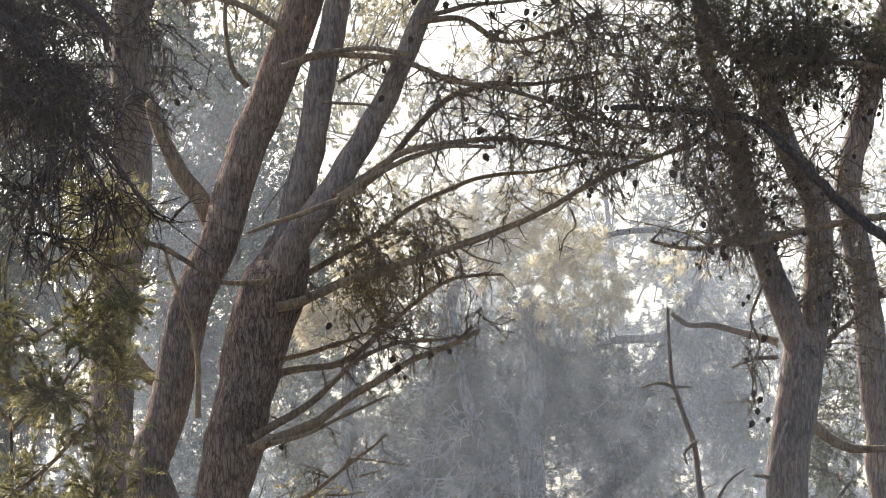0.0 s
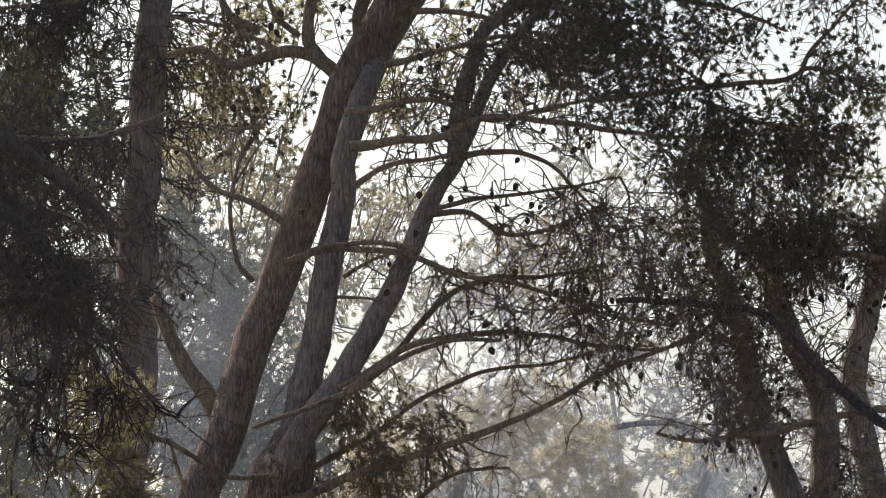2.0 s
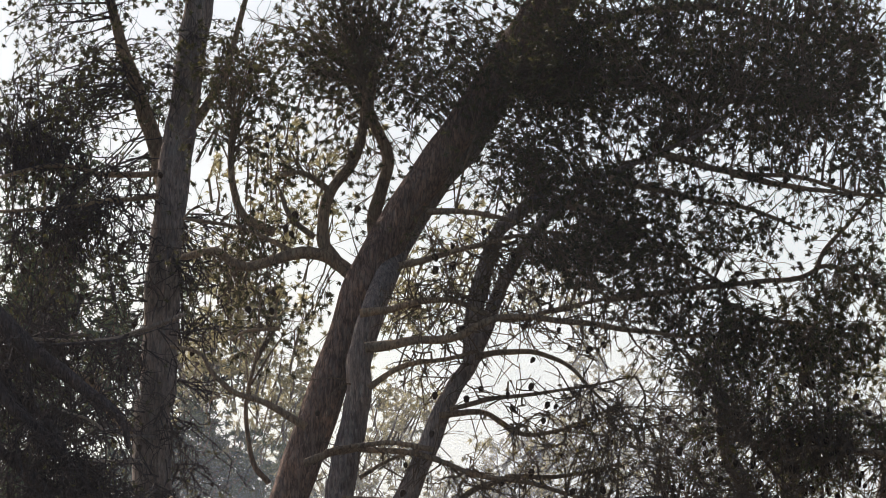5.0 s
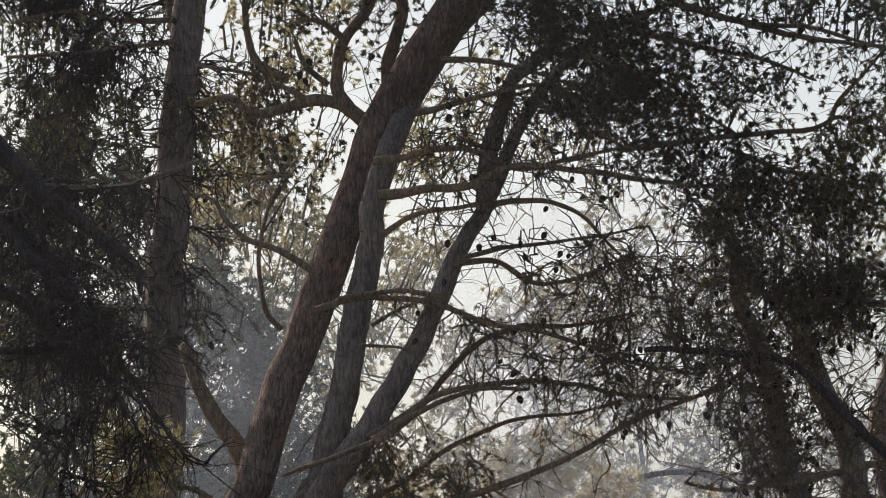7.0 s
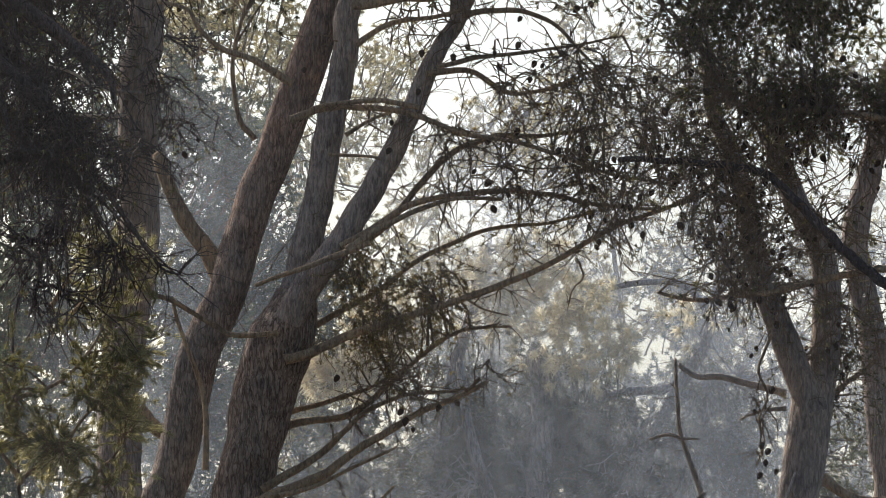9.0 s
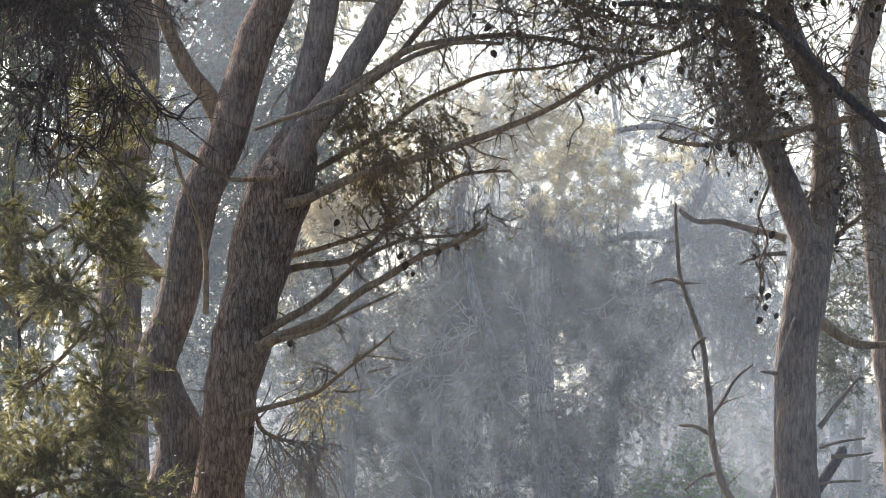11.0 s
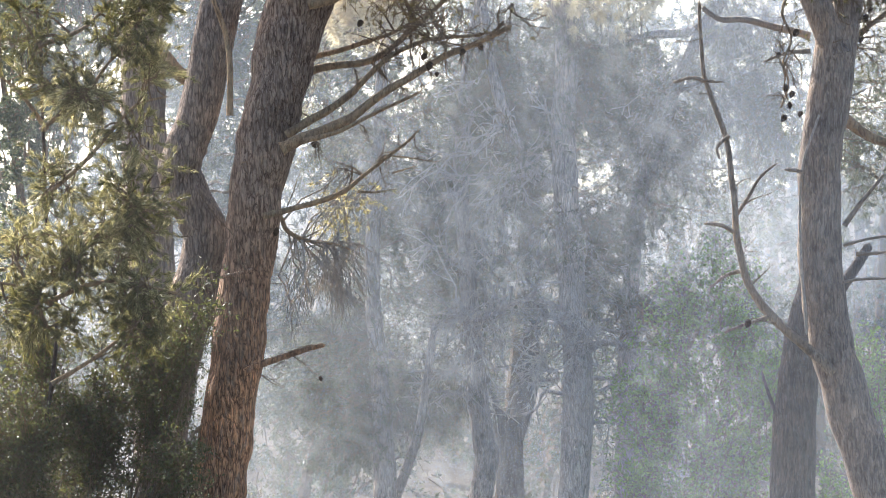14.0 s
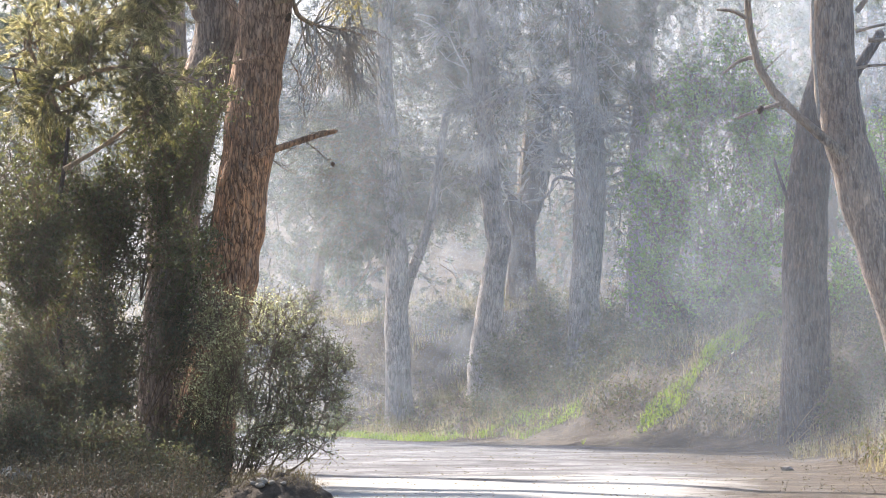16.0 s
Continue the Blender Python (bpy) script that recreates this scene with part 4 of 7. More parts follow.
def second_pine():
    base = (-2.68, 68.6, 0.0)
    t = pine("leaning pine with smooth reddish upper stem beside the main trunk", (base[0], base[1], float(ground_height(base[0], base[1]))))
    rng = np.random.default_rng(12)
    stem = limb("trunk", t, trunk_base([(-2.68, 68.6, 0.0), (-2.63, 68.6, 1.22), (-2.6, 68.6, 1.76), (-2.55, 68.6, 2.29), (-2.48, 68.6, 2.83), (-2.37, 68.6, 3.36), (-2.24, 68.6, 3.85), (-2.16, 68.6, 4.22), (-2.15, 68.6, 4.48), (-2.27, 68.6, 4.73), (-2.37, 68.6, 4.98), (-2.33, 68.6, 5.24), (-2.2, 68.6, 5.55), (-1.98, 68.6, 6.59), (-1.74, 68.6, 7.15), (-1.54, 68.6, 7.85), (-1.28, 68.6, 8.5), (-1.07, 68.6, 9.09), (-0.8, 68.6, 9.82), (-0.57, 68.6, 10.55), (-0.28, 68.6, 11.07), (0.1, 68.6, 11.68), (0.45, 68.6, 12.16), (0.75, 68.6, 12.62), (1.02, 68.6, 13.04), (1.32, 68.6, 13.58), (1.55, 68.6, 14.58), (1.66, 68.6, 15.57)]), 0.24, 0.155, BARK_RISE, 22, 0.09, rng, "red-brown bark, greyer below", 0.08, 0.2)
    rows = [stem]

    def bough(pts, r0, r1):
        rows.append(limb("branch", t, pts, r0, r1, BARK_LIMB, 9, 0.1, rng, step=0.06))

    px = 0.00535
    bough([(-1.77, 69.2, 7.41), (-1.93, 69.2, 7.71), (-2.1, 69.2, 7.93), (-2.26, 69.2, 8.23), (-2.42, 69.2, 8.61)], 20 * px, 12 * px)
    bough([(-0.59, 69, 10.69), (-0.8, 69, 10.85), (-1.1, 69, 10.96), (-1.67, 69, 10.83), (-2, 69, 10.97), (-2.27, 69, 10.91)], 15 * px, 6 * px)
    bough([(-0.78, 69.2, 10.85), (-0.94, 69.2, 11.15), (-0.86, 69.2, 11.57), (-0.61, 69.2, 11.92), (-0.53, 69.2, 12.31), (-0.58, 69.2, 12.7)], 13 * px, 7 * px)
    bough([(-0.88, 69.2, 11.59), (-1.13, 69.2, 11.76), (-1.35, 69.2, 11.73)], 7 * px, 4 * px)
    bough([(-0.42, 69.4, 10.9), (-0.43, 69.4, 11.4), (-0.31, 69.4, 11.9), (-0.48, 69.4, 12.4), (-0.42, 69.4, 12.84)], 15 * px, 8 * px)
    bough([(-1.02, 69.2, 11.13), (-1.24, 69.2, 11.32), (-1.35, 69.2, 11.54)], 6 * px, 4 * px)
    bough([(-1.41, 69.4, 11.21), (-1.73, 69.4, 11.41), (-1.84, 69.4, 11.85), (-1.79, 69.4, 12.24)], 9 * px, 5 * px)
    bough([(-1.09, 68.2, 9.18), (-1.44, 68.2, 9.4), (-1.76, 68.2, 9.51), (-1.97, 68.2, 9.7), (-2.08, 68.2, 9.88), (-2.35, 68.2, 9.97)], 7 * px, 3 * px)
    bough([(-1.34, 68.6, 10.17), (-1.66, 68.6, 10.15), (-1.8, 68.6, 10.07)], 4 * px, 2 * px)
    bough([(-1.18, 69, 10.94), (-1.67, 69, 11.18), (-2.27, 69, 11.3)], 5 * px, 3 * px)
    bough([(-1.46, 69.2, 8.75), (-1.62, 69.2, 8.97), (-1.68, 69.2, 9.51), (-1.56, 69.2, 10.06)], 6 * px, 3 * px)
    # fork low on the left of the stem
    bough([(-2.25, 69, 5.88), (-2.42, 69, 5.99), (-2.52, 69, 6.12)], 16 * px, 12 * px)
    bough([(-1.19, 67.4, 6.75), (-1.61, 67.4, 6.73), (-1.82, 67.4, 6.84), (-2.2, 67.4, 7.05), (-2.41, 67.4, 7.15), (-2.83, 67.4, 7.52)], 5 * px, 4 * px)
    bough([(-1.87, 67.4, 5.47), (-1.87, 67.4, 5.99), (-1.95, 67.4, 6.36), (-2.09, 67.4, 6.73), (-2.2, 67.4, 7.05)], 6 * px, 3 * px)
    g = Greens(31)
    g.stubs(rows[:1], 4.0, 0.55, 0.008, 0.3, 0.25, 3)
    g.stubs(rows[1:], 3.0, 0.4, 0.007, 0.2)
    roots = line_points(rows)
    up = roots[roots[:, 2] > (-3.99, 68, 9.06)[2]]
    g.mass(up, (-1.02, 69.5, 12.91), (1.22, 1.3, 0.424), 60, 11, tufts=1, ball=16)
    g.mass(up, (-0.58, 69.5, 13.41), (1.38, 1.3, 0.424), 50, 11, tufts=1, ball=16)
    g.mass(up, (-0.36, 69.2, 14.25), (1.17, 1.3, 0.637), 36, 11, tufts=1, ball=16)
    g.mass(up, (0.85, 69.2, 15.25), (1.17, 1.3, 0.584), 26, 11, tufts=1, ball=16)
    g.mass(up, (-1.57, 69.4, 12.12), (0.796, 1.0, 0.477), 24, 7, tufts=1, ball=16)
    g.mass(up, (-1.74, 69.4, 11.13), (0.69, 1.0, 0.477), 26, 7, tufts=1, ball=16)
    g.mass(up, (-0.59, 69.4, 12.07), (0.477, 0.9, 0.69), 24, 7, tufts=1, ball=16)
    g.mass(up, (-1.46, 69.4, 10.47), (0.637, 1.0, 0.371), 22, 7, tufts=1, ball=16)
    ends = np.vstack(g.ends)
    pick = ends[g.rng.choice(len(ends), 60, replace=False)]
    g.finish(t, BARK_TWIG, NEEDLE)
    hang_cones(t, pick, g.rng)


def left_pine():
    base = (-3, 74, -0.07)
    t = pine("straight grey-barked pine hung with dead twigs and cones", (base[0], base[1], float(ground_height(base[0], base[1]))))
    rng = np.random.default_rng(13)
    rows = [limb("trunk", t, trunk_base([(-3, 74, -0.07), (-2.88, 74, 0.51), (-2.71, 74, 1.37), (-2.82, 74, 3.11), (-2.85, 74, 4.26), (-2.92, 74, 5.12), (-2.95, 74, 5.99), (-2.93, 74, 6.86), (-2.79, 74, 7.81), (-2.75, 74, 8.69), (-2.76, 74, 9.85), (-2.7, 74, 10.3), (-2.66, 74, 11.24), (-2.58, 74, 12.06), (-2.5, 74, 12.77), (-2.4, 74, 13.36), (-2.35, 74, 13.83), (-2.23, 74, 14.48), (-2.17, 74, 15.37), (-2.03, 74, 16.33)]), 0.29, 0.125, BARK_GREY, 20, 0.09, rng, "", 0.08, 0.2)]
    px = 0.00577

    def bough(pts, r0, r1, mat=BARK_LIMB):
        rows.append(limb("branch", t, pts, r0, r1, mat, 9, 0.1, rng, step=0.07))

    bough([(-2.59, 74.4, 12.17), (-2.71, 74.4, 12.77), (-2.89, 74.4, 13.3), (-3.09, 74.4, 13.9), (-3.27, 74.4, 14.55), (-3.39, 74.4, 15.33)], 21 * px, 5 * px)
    bough([(-2.46, 74, 12.82), (-2.2, 74, 13.18), (-2.03, 74, 13.47), (-1.91, 74, 13.83), (-1.73, 74, 14.54)], 11 * px, 4 * px)
    bough([(-2.63, 73, 12.32), (-3.15, 73, 12.3), (-3.72, 73, 12.41), (-4.3, 73, 12.27)], 6 * px, 3 * px)
    bough([(-2.38, 72.5, 10.81), (-2.84, 72.5, 10.64), (-3.24, 72.5, 10.55), (-3.92, 72.5, 10.56), (-4.26, 72.5, 10.53)], 4.5 * px, 2.5 * px, DEAD_WOOD)
    bough([(-2.66, 73, 12.09), (-3.15, 73, 12.04), (-3.61, 73, 11.98), (-4.3, 73, 11.92)], 5 * px, 3 * px)
    bough([(-2.67, 72.5, 9.55), (-3.12, 72.5, 9.61), (-3.35, 72.5, 9.75), (-3.63, 72.5, 9.84)], 4 * px, 2 * px, DEAD_WOOD)
    bough([(-2.78, 72.5, 9.32), (-3.12, 72.5, 9.32), (-3.4, 72.5, 9.34)], 5 * px, 2 * px, DEAD_WOOD)
    bough([(-2.97, 74.4, 9.76), (-3.32, 74.4, 10.23), (-3.73, 74.4, 10.52), (-4.02, 74.4, 10.58)], 14 * px, 9 * px)
    roots = line_points(rows)
    up = roots[roots[:, 2] > (-4.34, 74, 9.14)[2]]
    g = Greens(41)
    g.mass(up, (-3.84, 74, 13.48), (0.635, 1.2, 0.808), 31, 11, tufts=1, ball=15, down=0.50)
    g.mass(up, (-3.64, 74.9, 12.19), (0.577, 1.0, 0.924), 14, 10, tufts=1, down=0.55, twig=0.5)
    g.mass(up, (-2.26, 74, 13.59), (0.924, 1.2, 0.346), 28, 11, tufts=1, ball=15)
    g.mass(up, (-3.04, 74.6, 13.57), (0.635, 1.2, 0.635), 17, 8, tufts=1, ball=15)
    g.mass(up, (-3.69, 74.7, 10.86), (0.866, 1.0, 0.693), 10, 9, tufts=1, down=0.55, twig=0.55)
    g.mass(up, (-2.44, 74, 14.72), (1.15, 1.3, 0.75), 28, 11, tufts=1, ball=15)
    g.mass(up, (-3.9, 74, 14.55), (0.924, 1.3, 0.693), 21, 11, tufts=1, ball=15)
    g.mass(up, (-2.61, 74, 15.97), (1.27, 1.3, 0.635), 17, 10, tufts=1, ball=15)
    g.mass(up, (-4.11, 74.8, 11.7), (0.52, 1.0, 0.866), 13, 10, tufts=1, down=0.5)
    g.mass(up, (-3.15, 74.5, 12.07), (0.462, 1.0, 0.693), 8, 9, tufts=1, down=0.4)
    g.mass(up, (-4.13, 74, 12.89), (0.52, 1.0, 0.635), 17, 10, tufts=1, ball=15, down=0.4)
    g.mass(up, (-2.47, 75, 11.6), (0.577, 1.0, 0.924), 8, 7, tufts=2, down=0.44)
    g.mass(up, (-2.64, 73.3, 10.1), (0.52, 0.5, 0.693), 10, 7, tufts=0, down=0.55, twig=0.4)
    g.stubs(rows[:1], 5.0, 0.6, 0.009, 0.3)
    g.stubs(rows[1:], 3.0, 0.4, 0.008, 0.2)
    # Unseen foliage past the left edge, added to shade the ground below.
    for c, rx, rz, n in (((-5.46, 73, 14.79), 220, 150, 24), ((-6.07, 70.5, 8.62), 170, 130, 26)):
        g.mass(up, c, (rx * 0.00577, 1.6, rz * 0.00577), n, 11, tufts=1, ball=15, needle=0.07, width=0.022)
    g.ends = []
    for c, rx, rz, n in (((-3.56, 73.2, 11.77), 130, 190, 46), ((-3.6, 73, 10.41), 150, 130, 50), ((-2.15, 74.2, 11.26), 110, 170, 26), ((-3.78, 73.2, 9.11), 130, 110, 34), ((-3.98, 73.4, 12.97), 100, 130, 26), ((-2.58, 73.2, 9.51), 90, 90, 5), ((-2.44, 74.6, 9.51), 100, 110, 8)):
        g.web(roots, c, (rx * 0.00577, 0.8, rz * 0.00577), n, down=0.5, needle=0.25)
    ends = np.vstack(g.ends)
    pick = ends[g.rng.choice(len(ends), 110, replace=False)]
    g.finish(t, BARK_SHADE, NEEDLE)
    hang_cones(t, pick, g.rng)


def near_left_pine():
    """Its trunk stands beyond the view; only its dark drooping boughs come in."""
    bx, by = -8.2, 60.0
    t = pine("dark shaded pine reaching in with drooping boughs", on_ground(bx, by))
    rng = np.random.default_rng(14)
    rows = [limb("trunk", t, trunk_base([(bx, by, 1.0), (bx + 0.1, by, 5), (bx - 0.1, by, 9), (bx, by, 13)]), 0.24, 0.1, BARK_GREY, 16, 0.09, rng)]
    px = 0.00476

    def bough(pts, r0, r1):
        rows.append(limb("branch", t, pts, r0 * 1.25, r1 * 0.5, BARK_SHADE, 9, 0.1, rng, step=0.07))

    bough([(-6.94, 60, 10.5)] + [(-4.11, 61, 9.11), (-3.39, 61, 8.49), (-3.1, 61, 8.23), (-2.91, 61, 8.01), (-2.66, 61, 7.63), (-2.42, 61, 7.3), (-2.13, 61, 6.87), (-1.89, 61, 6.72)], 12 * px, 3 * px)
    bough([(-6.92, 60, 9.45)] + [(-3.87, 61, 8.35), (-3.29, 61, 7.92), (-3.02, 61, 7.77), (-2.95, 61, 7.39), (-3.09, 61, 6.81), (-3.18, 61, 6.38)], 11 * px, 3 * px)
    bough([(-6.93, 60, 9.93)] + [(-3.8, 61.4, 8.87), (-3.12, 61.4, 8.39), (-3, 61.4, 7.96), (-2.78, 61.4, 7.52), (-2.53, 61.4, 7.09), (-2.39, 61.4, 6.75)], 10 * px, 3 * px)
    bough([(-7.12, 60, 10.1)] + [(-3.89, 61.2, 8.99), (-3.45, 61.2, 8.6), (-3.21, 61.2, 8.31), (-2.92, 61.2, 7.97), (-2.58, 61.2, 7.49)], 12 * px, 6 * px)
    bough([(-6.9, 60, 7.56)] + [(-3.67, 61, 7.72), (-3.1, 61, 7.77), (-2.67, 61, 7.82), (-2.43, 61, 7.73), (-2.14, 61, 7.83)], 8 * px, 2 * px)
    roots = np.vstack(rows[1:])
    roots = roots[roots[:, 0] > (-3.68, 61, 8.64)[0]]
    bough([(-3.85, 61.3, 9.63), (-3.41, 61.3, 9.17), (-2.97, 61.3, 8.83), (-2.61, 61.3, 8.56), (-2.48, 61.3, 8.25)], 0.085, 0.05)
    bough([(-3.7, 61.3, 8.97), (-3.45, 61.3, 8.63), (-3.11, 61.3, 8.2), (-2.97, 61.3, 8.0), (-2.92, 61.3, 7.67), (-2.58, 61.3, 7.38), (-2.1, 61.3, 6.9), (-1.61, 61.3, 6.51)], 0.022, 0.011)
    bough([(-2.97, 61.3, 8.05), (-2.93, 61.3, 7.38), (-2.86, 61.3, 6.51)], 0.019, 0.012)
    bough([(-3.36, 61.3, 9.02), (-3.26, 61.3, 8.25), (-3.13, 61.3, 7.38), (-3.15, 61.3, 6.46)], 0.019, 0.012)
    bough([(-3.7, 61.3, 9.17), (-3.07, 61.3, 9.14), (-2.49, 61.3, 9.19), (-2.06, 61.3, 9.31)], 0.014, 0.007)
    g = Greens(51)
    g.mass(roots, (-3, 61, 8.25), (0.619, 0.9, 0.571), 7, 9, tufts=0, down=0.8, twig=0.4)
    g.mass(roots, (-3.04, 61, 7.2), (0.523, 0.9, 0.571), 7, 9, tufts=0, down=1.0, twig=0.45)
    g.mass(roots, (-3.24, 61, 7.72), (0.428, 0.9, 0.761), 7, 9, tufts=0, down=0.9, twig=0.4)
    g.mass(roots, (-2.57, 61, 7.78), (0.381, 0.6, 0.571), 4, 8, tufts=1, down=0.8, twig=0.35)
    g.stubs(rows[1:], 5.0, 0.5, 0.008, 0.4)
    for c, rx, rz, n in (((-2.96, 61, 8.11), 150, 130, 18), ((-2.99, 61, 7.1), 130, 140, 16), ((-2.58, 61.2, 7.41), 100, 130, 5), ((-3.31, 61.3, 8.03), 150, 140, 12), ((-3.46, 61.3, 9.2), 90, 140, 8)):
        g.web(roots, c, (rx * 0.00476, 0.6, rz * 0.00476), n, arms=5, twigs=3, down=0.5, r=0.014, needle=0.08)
    g.finish(t, BARK_SHADE, NEEDLE)


def sunlit_pine():
    """A young pine under the left crown, its sprays in the sun."""
    bx, by = -3.3, 67.6
    t = pine("young pine with yellow-green sunlit sprays", on_ground(bx, by))
    rng = np.random.default_rng(15)
    rows = [limb("trunk", t, trunk_base([(-3.3, 67.6, 0.37), (-3.62, 67.4, 1.92), (-3.45, 66.8, 3.46), (-3.52, 66.3, 4.48), (-3.55, 66, 5.77), (-3.58, 66, 6.81), (-3.27, 66, 7.66)]), 0.022, 0.012, BARK_SHADE, 10, 0.1, rng)]
    px = 0.00507

    def bough(pts, r0=5, r1=2):
        rows.append(limb("branch", t, pts, r0 * px, r1 * px, BARK_LIMB, 7, 0.1, rng, step=0.07))

    bough([(-3.43, 65.3, 3.89), (-3.1, 65.3, 4.19), (-2.74, 65.3, 4.5), (-2.64, 65.3, 4.55)])
    bough([(-3.43, 65.3, 3.68), (-3, 65.3, 3.84), (-2.59, 65.3, 3.81), (-2.23, 65.3, 3.73)])
    bough([(-3.51, 65.3, 4.6), (-3.1, 65.3, 4.96), (-2.69, 65.3, 5.42), (-2.39, 65.3, 5.52)])
    bough([(-3.52, 65.3, 5.22), (-3.1, 65.3, 5.57), (-2.9, 65.3, 5.83), (-2.75, 65.3, 5.98)])
    bough([(-3.54, 65.3, 5.98), (-3.15, 65.3, 6.14), (-2.85, 65.3, 6.44), (-2.7, 65.3, 6.75)])
    bough([(-3.22, 65.3, 6.57), (-2.84, 65.3, 6.93), (-2.49, 65.3, 7.18), (-2.36, 65.3, 7.34)])
    bough([(-3.22, 65.3, 6.82), (-3, 65.3, 7.18), (-2.85, 65.3, 7.44)])
    bough([(-3.41, 65.3, 3.64), (-3.69, 65.3, 3.8), (-3.94, 65.3, 3.85)])
    bough([(-3.42, 65.3, 2.93), (-3.08, 65.3, 3.13), (-2.67, 65.3, 3.44), (-2.57, 65.3, 3.59)])
    bough([(-3.46, 65.3, 3.44), (-3.69, 65.3, 3.95), (-3.84, 65.3, 4.26)])
    bough([(-3.46, 65.3, 5.22), (-3.71, 65.3, 5.57), (-3.92, 65.3, 5.73)])
    roots = np.vstack(rows)
    # Sunlit sprays take the pale copy, duller ones the olive needles.
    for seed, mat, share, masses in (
        (61, NEEDLE_LIT, 7, (((-3.51, 65.3, 4.09), 80, 60, 22), ((-3.09, 65.2, 3.88), 70, 50, 14), ((-3.6, 65.2, 3.58), 70, 40, 10), ((-2.69, 65.3, 4.25), 60, 60, 26), ((-2.79, 65.3, 4.6), 40, 40, 10), ((-2.62, 65.3, 3.68), 65, 36, 20), ((-3.41, 65.3, 4.71), 90, 35, 10), ((-2.44, 65.3, 7.13), 22, 40, 6), ((-2.69, 65.3, 5.98), 40, 50, 6), ((-2.54, 65.3, 4.96), 70, 60, 10), ((-3.1, 65.3, 5.47), 110, 70, 16))),
        (63, NEEDLE_LIT, 10, (((-2.82, 65.3, 7.3), 26, 40, 5), ((-2.4, 65.3, 7.18), 20, 34, 4), ((-2.72, 65.3, 6.95), 30, 30, 5), ((-2.46, 65.3, 6.45), 30, 40, 6), ((-2.53, 65.3, 6.15), 30, 40, 6), ((-2.43, 65.3, 5.8), 30, 36, 5), ((-3.03, 65.3, 5.5), 50, 40, 5))),
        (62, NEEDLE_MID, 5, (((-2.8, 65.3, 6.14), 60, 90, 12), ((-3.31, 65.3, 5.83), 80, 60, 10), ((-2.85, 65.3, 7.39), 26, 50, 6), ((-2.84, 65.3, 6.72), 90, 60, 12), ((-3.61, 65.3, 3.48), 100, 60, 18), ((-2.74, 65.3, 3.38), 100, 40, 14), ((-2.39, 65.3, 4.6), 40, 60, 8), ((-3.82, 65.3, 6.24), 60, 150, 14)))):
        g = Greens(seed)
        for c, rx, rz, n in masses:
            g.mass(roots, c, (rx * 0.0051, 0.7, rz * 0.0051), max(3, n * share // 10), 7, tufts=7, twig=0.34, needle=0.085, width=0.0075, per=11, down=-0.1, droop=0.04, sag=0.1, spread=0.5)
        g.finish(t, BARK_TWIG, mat)


